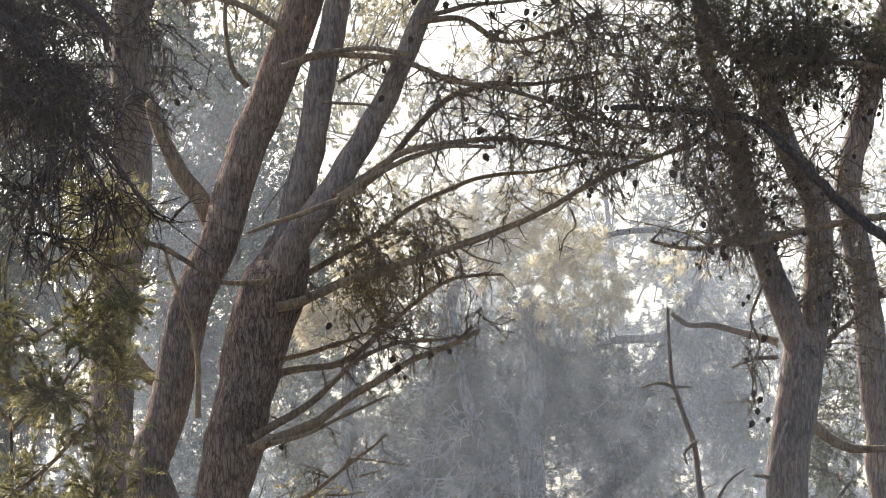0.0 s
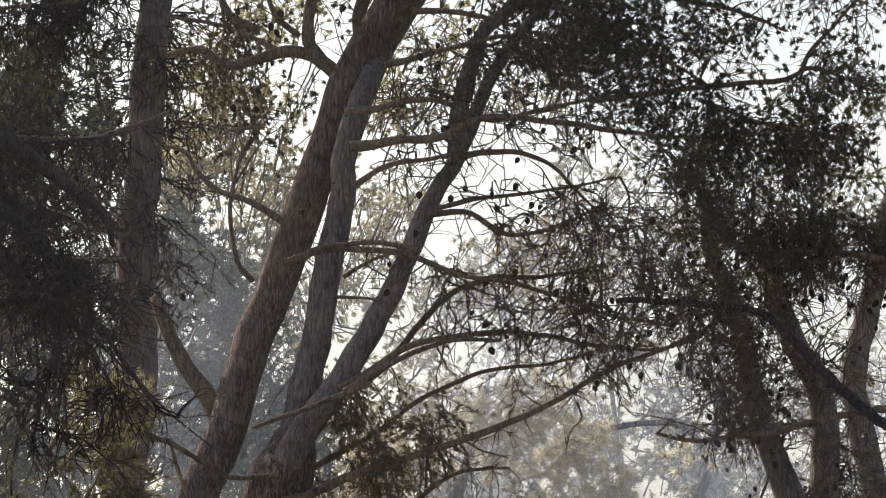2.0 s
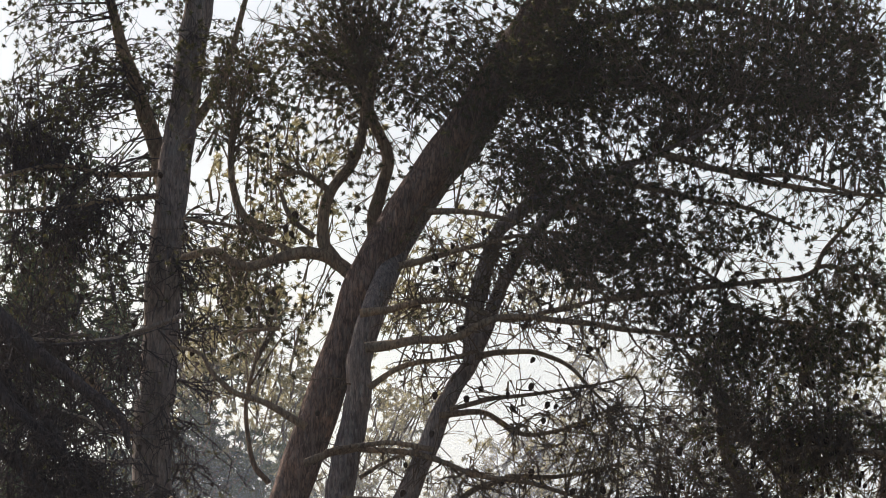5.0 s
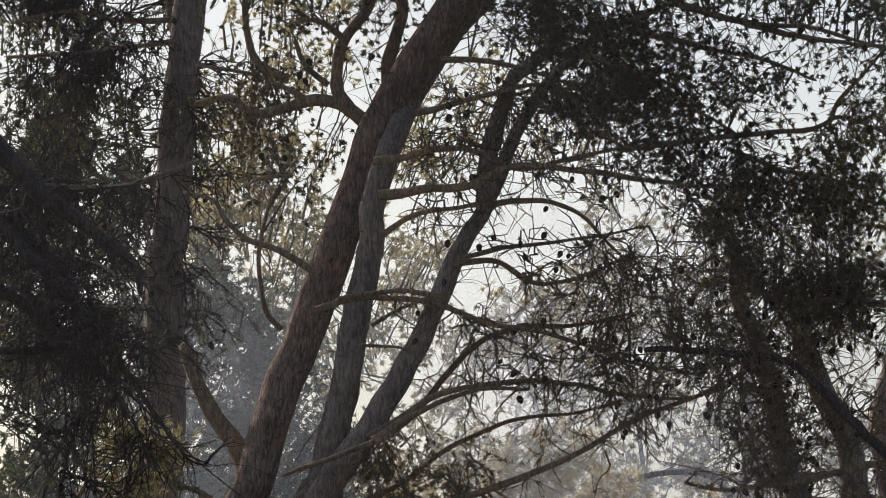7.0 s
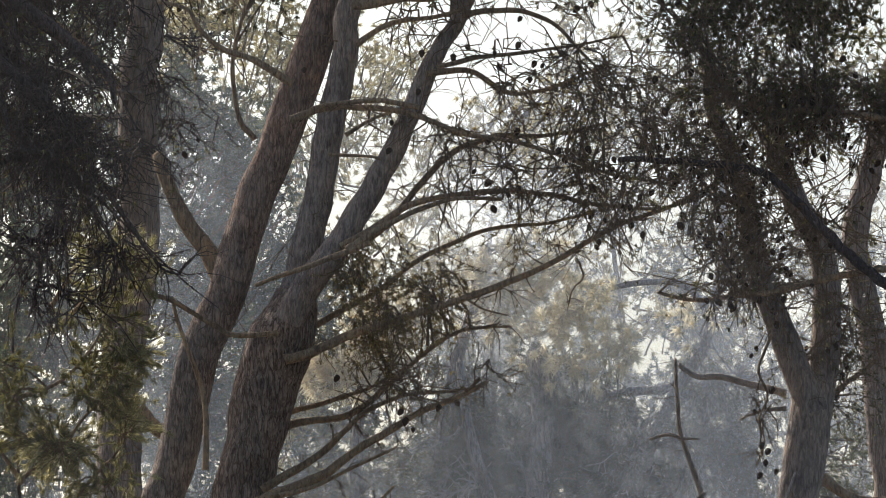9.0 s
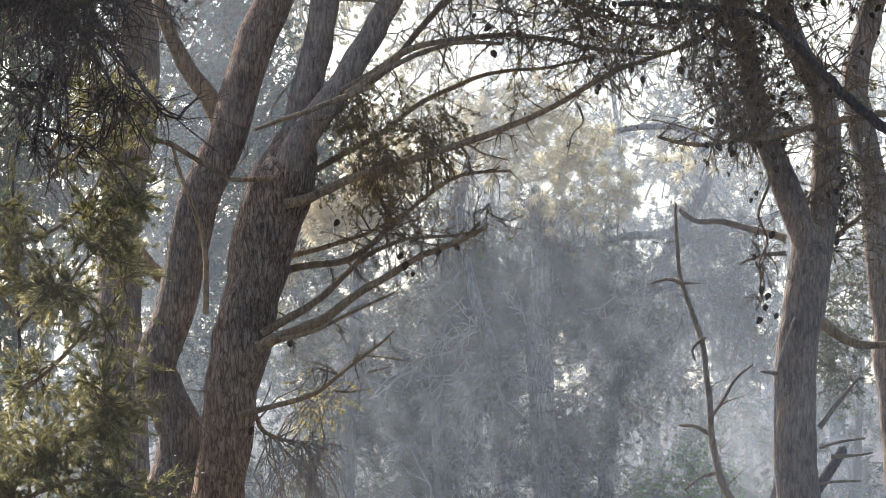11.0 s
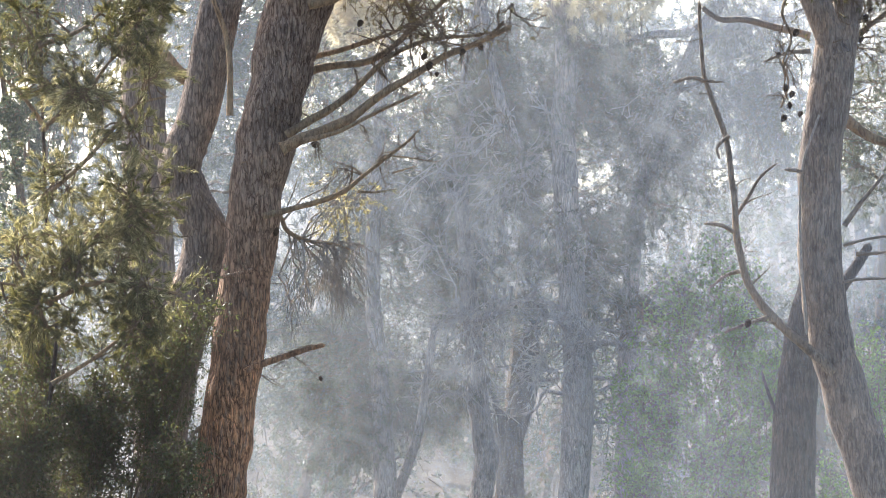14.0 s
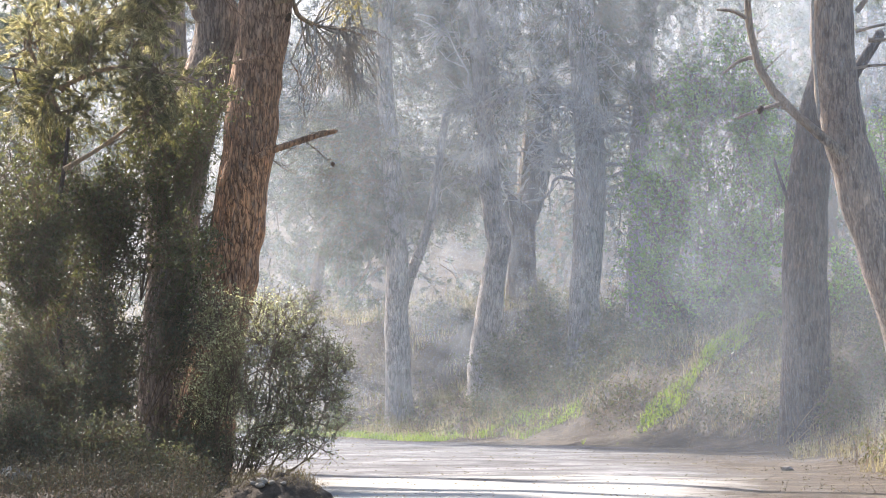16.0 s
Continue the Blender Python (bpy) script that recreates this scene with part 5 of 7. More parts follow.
def right_pine():
    base = (4.67, 70, -0.04)
    t = pine("curved forked pine with smooth brown-grey trunk and a dead snag limb", (base[0], base[1], float(ground_height(base[0], base[1]))))
    rng = np.random.default_rng(16)
    px = 0.00546
    trunk = limb("trunk", t, trunk_base([(4.74, 70, -0.04), (4.54, 70, 1.11), (4.22, 70, 2.2), (3.99, 70, 2.96), (3.84, 70, 3.56), (3.77, 70, 4.27), (3.77, 70, 4.92), (3.83, 70, 5.63), (3.93, 70, 6.18), (3.95, 70, 6.46)]), 0.235, 0.2, BARK_BROWN, 24, 0.06, rng, "brown bark with pale cracks", 0.08, 0.2)
    rows = [limb("stem", t, [(3.93, 69.9, 6.18), (3.86, 69.9, 6.4), (3.64, 69.9, 6.95), (3.48, 69.9, 7.33), (3.37, 69.9, 7.77), (3.29, 69.9, 8.21), (3.17, 69.9, 8.65), (2.97, 69.9, 9.15), (2.92, 69.9, 9.7)], 0.17, 0.07, BARK_BROWN, 14, 0.09, rng),
            limb("stem", t, [(3.95, 70.2, 6.2), (4.03, 70.2, 6.54), (4.09, 70.2, 7.09), (4.03, 70.2, 7.8), (3.78, 70.2, 8.3), (3.6, 70.2, 8.74), (3.54, 70.2, 9.29)], 0.17, 0.10, BARK_GREY, 14, 0.09, rng)]
    snag = limb("snag", t, [(3.88, 69.8, 3.11), (3.67, 69.8, 3.32), (3.36, 69.8, 3.58), (3.13, 69.8, 3.85), (3.01, 69.8, 4.15), (2.95, 69.8, 4.56), (2.92, 69.8, 4.94), (2.85, 69.8, 5.41), (2.7, 69.8, 5.79), (2.63, 69.8, 6.12), (2.6, 69.8, 6.69)], 0.055, 0.017, DEAD_WOOD, 11, 0.12, rng, "bare grey dead limb, broken at its top")

    def bough(pts, r0, r1, mat=BARK_LIMB):
        line = limb("branch", t, pts, r0 * px, r1 * px, mat, 8, 0.1, rng, step=0.06)
        rows.append(line)
        return line

    # a bleached dead stick standing along the trunk's sunny edge
    limb("snag", t, [(3.75, 69.72, 5.6), (3.67, 69.72, 5.38), (3.6, 69.72, 5.17), (3.57, 69.72, 4.95), (3.56, 69.72, 4.62), (3.57, 69.72, 4.19), (3.6, 69.72, 3.8), (3.62, 69.72, 3.5)], 0.012, 0.016, DEAD_PALE, 7, 0.15, rng, "thin bleached dead stick")
    bough([(3.57, 69.7, 5.03), (3.5, 69.7, 5.08), (3.46, 69.7, 5.06)], 2.5, 2, DEAD_PALE)
    bough([(2.65, 69.7, 5.92), (2.52, 69.7, 5.96), (2.35, 69.7, 5.92)], 4, 2.5, DEAD_WOOD)
    bough([(2.67, 69.7, 5.92), (2.82, 69.7, 5.92)], 3, 1.5, DEAD_WOOD)
    bough([(2.98, 69.7, 4.09), (2.84, 69.7, 4.05), (2.69, 69.7, 3.93)], 4, 2, DEAD_WOOD)
    bough([(3.25, 69.7, 3.65), (3.06, 69.7, 3.59), (2.84, 69.7, 3.52)], 4, 2.5, DEAD_WOOD)
    bough([(2.92, 69.7, 4.47), (2.79, 69.7, 4.54), (2.65, 69.7, 4.54)], 4, 2.5, DEAD_WOOD)
    bough([(2.96, 69.9, 4.65), (3.07, 69.9, 4.81), (3.18, 69.9, 5), (3.34, 69.9, 5.14)], 4, 2, DEAD_WOOD)
    bough([(2.88, 69.7, 5.4), (2.76, 69.7, 5.29), (2.78, 69.7, 5.18)], 4, 2, DEAD_WOOD)
    bough([(3.68, 69.6, 4.8), (3.57, 69.6, 4.99), (3.6, 69.6, 5.04), (3.44, 69.6, 5.06)], 5, 3, DEAD_WOOD)
    bough([(3.99, 69.8, 4.53), (4.15, 69.8, 4.75), (4.36, 69.8, 5)], 5, 3, DEAD_WOOD)
    bough([(3.95, 69.6, 3.98), (4.14, 69.6, 4.01), (4.35, 69.6, 4.02)], 3, 2, DEAD_WOOD)
    bough([(3.97, 69.6, 4.33), (4.19, 69.6, 4.39), (4.41, 69.6, 4.42)], 3, 2, DEAD_WOOD)
    bough([(4.09, 69.6, 4.25), (4.3, 69.6, 4.26), (4.47, 69.6, 4.28)], 4, 2, DEAD_WOOD)
    bough([(4.02, 70.3, 5.6), (4.24, 70.3, 5.43), (4.46, 70.3, 5.35), (4.79, 70.3, 5.38)], 11, 6)
    bough([(3.92, 70.4, 6.26), (4.08, 70.4, 6.32), (4.28, 70.4, 6.51), (4.58, 70.4, 6.71)], 7, 4)
    bough([(3.67, 69.8, 6.22), (3.45, 69.8, 6.2), (3.23, 69.8, 6.12)], 5, 2, DEAD_WOOD)
    bough([(3.39, 69.5, 7.25), (3.23, 69.5, 7.3), (2.85, 69.5, 7.24), (2.41, 69.5, 7.32)], 7, 3)
    bough([(3.71, 70.6, 6.42), (3.43, 70.6, 6.5), (3.1, 70.6, 6.58), (2.85, 70.6, 6.57), (2.73, 70.6, 6.65), (2.66, 70.6, 6.7)], 7, 4, DEAD_PALE)
    # hanging twig with cones in front of the fork
    hang = bough([(3.5, 69.2, 6.9), (3.43, 69.2, 6.73), (3.37, 69.2, 6.54), (3.46, 69.2, 6.3), (3.38, 69.2, 6.08), (3.43, 69.2, 5.87), (3.36, 69.2, 5.65)], 3, 1.5)
    g = Greens(71)
    roots = np.vstack(rows[:2] + rows[-4:])
    top = roots[roots[:, 2] > (-3.87, 70, 7.14)[2]]
    g.mass(top, (3.3, 69.8, 7.87), (0.71, 0.8, 0.601), 9, 9, tufts=1, down=0.8)
    g.mass(top, (2.69, 69.6, 7.47), (0.601, 0.7, 0.328), 4, 7, tufts=1, down=0.5)
    g.mass(top, (3.44, 69.4, 7.08), (0.328, 0.5, 0.218), 5, 6, tufts=1, down=0.8)
    g.mass(top, (3.41, 69.8, 9.03), (1.09, 1.0, 0.601), 12, 10, tufts=2, down=0.7)
    g.mass(top, (3.69, 70, 7.62), (1.04, 1.0, 0.71), 12, 7, tufts=1, down=0.3)
    g.mass(top, (4.3, 71, 8.15), (0.601, 1.0, 0.71), 6, 8, tufts=2, down=0.2)
    g.mass(np.asarray(hang), (3.43, 69.2, 6.08), (0.218, 0.3, 0.382), 10, 5, tufts=0, down=0.8, twig=0.2)
    g.mass(roots, (4.26, 70.4, 6.66), (0.491, 0.7, 0.601), 20, 8, tufts=2, down=0.5)
    g.stubs(rows, 2.0, 0.3, 0.007, 0.1)
    g.stubs([snag], 2.5, 0.25, 0.008, 0.0)
    for c, rx, rz, n in (((3.4, 69.6, 8.02), 160, 160, 34), ((4.25, 70.2, 6.87), 90, 120, 12), ((4.14, 70.2, 8.36), 100, 120, 3)):
        g.web(roots, c, (rx * 0.00546, 0.7, rz * 0.00546), n, needle=0.15)
    ends = np.vstack(g.ends)
    pick = list(ends[g.rng.choice(len(ends), 60, replace=False)]) + [tuple(p) for p in [(3.35, 69.2, 6.8), (3.3, 69.2, 6.73), (3.5, 69.2, 6.4), (3.46, 69.2, 5.81), (3.38, 69.2, 5.58), (3.54, 69.2, 5.62), (3.33, 69.2, 6.19), (3.4, 69.2, 5.87)]]
    g.finish(t, BARK_TWIG, NEEDLE)
    hang_cones(t, pick, g.rng)


def far_right_pine():
    """Stands past the right edge; its grey upper stem and a great limb come into view."""
    bx, by = (5.47, 75, -0.28)[0], 75.0
    t = pine("grey pine with a long limb arching over the road", on_ground(bx, by))
    rng = np.random.default_rng(17)
    px = 0.00515
    rows = [limb("trunk", t, trunk_base([(5.47, 75, 0.19), (5.3, 75, 2.53), (5.11, 75, 4.57), (4.94, 75, 6.33), (4.84, 75, 7.35), (4.66, 75, 8.35), (4.84, 75, 9.12), (5.01, 75, 9.94), (5.32, 75, 10.98), (5.63, 75, 12.17)]), 0.2, 0.1, BARK_GREY, 14, 0.09, rng),
            limb("branch", t, [(5.06, 77, 7.38), (4.97, 68, 6.81)] + [(4.45, 66, 7.05), (4.1, 66, 7.33), (3.74, 66, 7.69), (3.33, 66, 8.09), (3.01, 66, 8.18), (2.55, 66, 8.23), (1.93, 66, 8.25)], 12 * px, 5 * px, BARK_SHADE, 12, 0.1, rng),
            limb("branch", t, [(5.39, 77, 8.23), (4.87, 68, 7.44)] + [(4.47, 66.3, 7.29), (4.02, 66.3, 7.22), (3.6, 66.3, 7.12), (3.24, 66.3, 7.05), (2.98, 66.3, 7.09)], 9 * px, 4 * px, BARK_LIMB, 9, 0.1, rng),
            limb("branch", t, [(5.06, 77, 9.68), (4.65, 68, 8.84)] + [(4.33, 66.3, 8.67), (3.91, 66.3, 8.74), (3.39, 66.3, 8.74), (2.98, 66.3, 8.81)], 9 * px, 4 * px, BARK_LIMB, 9, 0.1, rng)]
    g = Greens(81)
    roots = np.vstack([r[len(r) // 3:] for r in rows[1:]])
    g.mass(roots, (3.25, 66.5, 8.99), (1.18, 0.9, 0.566), 14, 12, tufts=3, down=0.44)
    g.mass(roots, (2.79, 66.7, 9.53), (0.5, 0.8, 0.4), 8, 11, tufts=2, down=0.35)
    g.mass(roots, (3.53, 66.7, 9.9), (0.5, 0.8, 0.4), 9, 11, tufts=2, down=0.35)
    g.mass(roots, (3.78, 66.7, 9.11), (0.4, 0.8, 0.4), 8, 11, tufts=2, down=0.35)
    g.mass(roots, (3.21, 66.7, 8.84), (0.45, 0.8, 0.35), 7, 11, tufts=2, down=0.35)
    g.mass(roots, (2.27, 66.7, 10.0), (0.45, 0.8, 0.35), 6, 11, tufts=2, down=0.35)
    g.mass(roots, (2.46, 66.5, 8.62), (0.669, 0.8, 0.566), 4, 9, tufts=2, down=0.44)
    g.mass(roots, (2.36, 66.4, 7.83), (0.566, 0.6, 0.412), 3, 8, tufts=1, down=0.39)
    g.mass(roots, (4.06, 67, 9.05), (0.566, 0.9, 0.566), 14, 12, tufts=4, down=0.44)
    top = np.asarray(rows[0])[-50:]
    g.mass(top, (4.58, 73.5, 10.06), (0.45, 0.9, 0.499), 4, 12, tufts=2, ball=15)
    g.mass(top, (4.75, 73.5, 11.01), (0.5, 0.9, 0.443), 4, 12, tufts=2, ball=15)
    g.stubs(rows[1:], 4.0, 0.4, 0.008, 0.2)
    g.ends = []
    for c, rx, rz, n in (((3.24, 66.3, 8.81), 240, 140, 34), ((2.3, 66.3, 8.49), 150, 130, 9), ((2.35, 66.3, 7.66), 130, 90, 8), ((3.88, 66.6, 8.69), 120, 120, 14), ((3.29, 66.3, 7.56), 120, 110, 10)):
        g.web(roots, c, (rx * 0.00515, 0.7, rz * 0.00515), n, down=0.35, needle=0.08)
    ends = np.vstack(g.ends)
    pick = ends[g.rng.choice(len(ends), 140, replace=False)]
    g.finish(t, BARK_TWIG, NEEDLE_MID)
    hang_cones(t, pick, g.rng)


main_pine()
second_pine()
left_pine()
near_left_pine()
sunlit_pine()
right_pine()
far_right_pine()
for tree in [o for o in bpy.data.objects if o.name.startswith("pine_tree")]:
    nest(tree)


# ---- pines in the smoke beyond the bend ----
def smoky_pine(seed, label, D, stems, boughs, masses, mat, leaf=NEEDLE_FAR, sprays=(), bare=()):
    """stems and boughs: (line, first radius, last radius); masses: (centre, radii, boughs, twigs, tufts, droop)."""
    x, y, z = stems[0][0][0]
    t = pine(label, (x, y, float(ground_height(x, y))))
    rng = np.random.default_rng(seed)
    rows = [limb("trunk", t, trunk_base(stems[0][0]), stems[0][1], stems[0][2], mat, 16, 0.09, rng, "", 0.12, 0.25)]
    rows += [limb("stem", t, p, a, b, mat, 12, 0.09, rng, "", 0.12) for p, a, b in stems[1:]]
    rows += [limb("branch", t, p, a, b, mat, 8, 0.1, rng, "", 0.1) for p, a, b in boughs]
    g = Greens(seed + 100)
    roots = np.vstack(rows)
    for c, r, nb, nt, tf, down in masses:
        g.mass(roots, c, r, nb, nt, tufts=tf, down=down, twig=0.55, needle=0.10, width=0.0125, per=6, twig_step=4)
    g.finish(t, BARK_TWIG, leaf)
    if bare:
        g = Greens(seed + 70)
        for c, rx, rz, nb in bare:
            g.web(roots, c, (rx, 1.0, rz), nb * 2 // 3, 5, 3, 0.021, 0.3, 1.5)
        g.finish(t, DEAD_PALE, leaf)
    # Sprays painted as if in full sun, by pale needles and twigs.
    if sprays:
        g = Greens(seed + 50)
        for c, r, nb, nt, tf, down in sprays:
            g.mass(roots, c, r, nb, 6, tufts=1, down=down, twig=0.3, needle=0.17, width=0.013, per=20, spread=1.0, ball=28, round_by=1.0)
        g.finish(t, DEAD_PALE, NEEDLE_SUN, "twigs", "needles", "pale cream sunlit sprays")


smoky_pine(201, "pale grey pine trunk with a thin second stem in the smoke", 100,
           [([(-0.59, 98, 0.23), (-0.62, 98, 1.3), (-0.64, 98, 2.44), (-0.66, 98, 2.98), (-0.72, 98, 3.97), (-0.79, 98, 5.12), (-0.72, 98, 6.65), (-0.62, 98, 8.2), (-0.4, 98, 9.7)], 0.19, 0.06), ([(-0.6, 98.3, 1.6), (-0.48, 98.3, 2.06), (-0.3, 98.3, 2.52), (-0.12, 98.3, 3.21), (0.05, 98.3, 4.36)], 0.09, 0.05)],
           [([(-0.49, 98, 1.91), (-0.65, 98, 2.29), (-0.55, 98, 2.52), (-0.42, 98, 2.6)], 0.03, 0.02)],
           [((-1.1, 98, 3.36), (0.944, 1.5, 1.03), 40, 9, 3, 0.8), ((-1.73, 99, 4), (0.944, 1.5, 1.29), 40, 9, 4, 0.5), ((-0.65, 99, 5.54), (1.29, 1.5, 1.2), 50, 9, 4, 0.5), ((-0.72, 99, 7.09), (1.37, 1.8, 1.03), 50, 9, 4, 0.5)], BARK_PALE,
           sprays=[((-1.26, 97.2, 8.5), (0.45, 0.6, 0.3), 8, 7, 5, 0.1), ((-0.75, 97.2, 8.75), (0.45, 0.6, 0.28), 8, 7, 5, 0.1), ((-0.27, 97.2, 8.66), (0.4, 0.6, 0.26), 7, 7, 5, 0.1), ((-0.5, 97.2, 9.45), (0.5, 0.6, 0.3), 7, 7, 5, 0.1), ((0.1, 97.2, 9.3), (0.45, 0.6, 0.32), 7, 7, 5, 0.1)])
smoky_pine(202, "pale leaning pine trunk on the bank, with peeling upper bark", 114,
           [([(0.52, 98.5, 0.83), (0.6, 98.5, 1.53), (0.74, 98.5, 2.45), (0.72, 98.5, 2.83), (0.64, 98.5, 3.37), (0.6, 98.5, 3.91), (0.51, 98.5, 4.98), (0.43, 98.5, 6.29), (0.51, 98.5, 7.83), (0.8, 98.5, 9.2), (1.1, 98.5, 10.3)], 0.21, 0.07)], [],
           [((0.12, 99.5, 4.79), (1.16, 1.5, 1.25), 40, 9, 3, 0.5), ((0.52, 99.5, 6.73), (1.33, 1.8, 1.25), 50, 9, 4, 0.5), ((0.91, 99.5, 7.97), (1.51, 1.8, 1.07), 50, 9, 4, 0.4)], BARK_PALE, bare=[((0.12, 98.5, 3.91), 0.9, 0.9, 12), ((0.43, 98.5, 5.45), 1.0, 0.9, 12)],
           sprays=[((0.86, 97.6, 9.85), (0.5, 0.6, 0.34), 7, 7, 5, 0.1), ((1.42, 97.6, 9.45), (0.42, 0.6, 0.3), 8, 7, 5, 0.1), ((1.9, 97.6, 10.3), (0.5, 0.6, 0.35), 7, 7, 5, 0.1), ((2.2, 97.6, 9.9), (0.4, 0.6, 0.25), 5, 7, 5, 0.1)])
smoky_pine(203, "tall straight pine with furrowed blue-grey trunk and bare side stubs", 104,
           [([(1.84, 97, 0.54), (1.9, 97, 1.6), (1.95, 97, 2.81), (1.97, 97, 3.72), (1.9, 97, 4.7), (1.83, 97, 5.84), (1.8, 97, 6.36), (1.76, 97, 7.04), (1.84, 97, 7.88), (1.76, 97, 8.79)], 0.225, 0.15), ([(1.64, 97, 6.21), (1.3, 97, 6.44), (1.04, 97, 7.04), (0.85, 97, 7.73), (0.7, 97, 8.64)], 0.12, 0.06)],
           [([(2.01, 97, 4.25), (2.24, 97, 4.32), (2.47, 97, 4.26), (2.85, 97, 4.28)], 0.03, 0.02), ([(2.01, 97, 4.02), (2.32, 97, 4.11), (2.54, 97, 4.08), (2.77, 97, 3.95)], 0.06, 0.03), ([(2.09, 97, 3.63), (2.31, 97, 3.64), (2.54, 97, 3.61)], 0.035, 0.02),
            ([(2.09, 97, 3.02), (2.28, 97, 3.05), (2.47, 97, 3.04)], 0.03, 0.02), ([(1.71, 97, 3.64), (1.52, 97, 3.61), (1.37, 97, 3.61)], 0.03, 0.015), ([(1.94, 97, 4.48), (1.33, 97, 4.7), (0.73, 97, 4.44), (0.5, 97, 4.4)], 0.04, 0.02), ([(1.77, 96, 3.4), (1.5, 96, 3.44), (1.39, 96, 3.21), (1.09, 96, 3.1)], 0.03, 0.015)],
           [((1.84, 97.5, 5.62), (1.3, 1.5, 0.892), 50, 9, 3, 0.6), ((1.01, 97.5, 6.99), (0.974, 1.5, 1.05), 40, 9, 3, 0.6), ((2.08, 98, 7.4), (1.22, 1.5, 1.22), 50, 9, 4, 0.5),
            ((1.8, 98, 8.16), (1.62, 1.8, 0.974), 60, 9, 4, 0.4), ((2.57, 98, 5.12), (1.05, 1.5, 0.892), 40, 9, 4, 0.5)], BARK_PALE, bare=[((0.85, 97, 6.74), 0.9, 1.0, 22), ((1.45, 97, 4.99), 1.1, 0.9, 24), ((0.09, 97, 5.83), 0.9, 0.8, 16), ((1.33, 97, 4.1), 1.0, 0.8, 22), ((2.47, 97, 3.87), 0.6, 0.7, 14)])
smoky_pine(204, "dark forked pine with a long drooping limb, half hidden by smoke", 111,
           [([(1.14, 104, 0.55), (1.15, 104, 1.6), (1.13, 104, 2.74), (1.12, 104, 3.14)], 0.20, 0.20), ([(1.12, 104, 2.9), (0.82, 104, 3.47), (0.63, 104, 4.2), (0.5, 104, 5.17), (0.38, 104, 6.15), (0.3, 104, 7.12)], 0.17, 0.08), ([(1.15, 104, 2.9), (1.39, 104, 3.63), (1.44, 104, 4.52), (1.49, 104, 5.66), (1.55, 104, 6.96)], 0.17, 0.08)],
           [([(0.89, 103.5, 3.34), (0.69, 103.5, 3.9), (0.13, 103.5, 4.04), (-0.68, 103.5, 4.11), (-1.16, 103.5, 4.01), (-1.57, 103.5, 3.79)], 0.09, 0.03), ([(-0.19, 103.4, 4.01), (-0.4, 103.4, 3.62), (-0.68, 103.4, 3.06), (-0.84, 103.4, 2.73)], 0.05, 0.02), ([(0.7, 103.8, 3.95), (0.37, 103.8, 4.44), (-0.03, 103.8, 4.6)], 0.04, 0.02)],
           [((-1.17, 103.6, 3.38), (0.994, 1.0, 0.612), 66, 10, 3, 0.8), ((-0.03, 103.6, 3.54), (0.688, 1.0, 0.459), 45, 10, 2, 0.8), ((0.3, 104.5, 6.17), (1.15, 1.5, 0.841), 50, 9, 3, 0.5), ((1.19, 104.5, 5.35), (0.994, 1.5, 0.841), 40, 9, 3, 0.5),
            ((1.11, 104.5, 7.64), (1.38, 1.5, 0.917), 50, 9, 4, 0.5)], BARK_SHADE, bare=[((-0.68, 103.5, 3.46), 1.2, 0.7, 16), ((0.94, 103.5, 4.11), 0.9, 0.9, 10)])
# This trunk's shade is painted by the darkened bark.
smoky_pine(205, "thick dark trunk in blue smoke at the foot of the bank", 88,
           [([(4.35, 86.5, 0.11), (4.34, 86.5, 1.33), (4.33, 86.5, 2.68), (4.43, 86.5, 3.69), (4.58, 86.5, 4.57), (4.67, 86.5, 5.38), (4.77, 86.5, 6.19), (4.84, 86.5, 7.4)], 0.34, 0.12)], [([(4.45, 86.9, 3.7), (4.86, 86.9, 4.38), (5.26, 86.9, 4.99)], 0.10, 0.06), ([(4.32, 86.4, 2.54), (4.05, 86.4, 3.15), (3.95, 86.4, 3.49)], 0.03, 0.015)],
           [((5.45, 88, 6.47), (0.618, 1.2, 1.03), 24, 9, 4, 0.5)], BARK_SHADE)
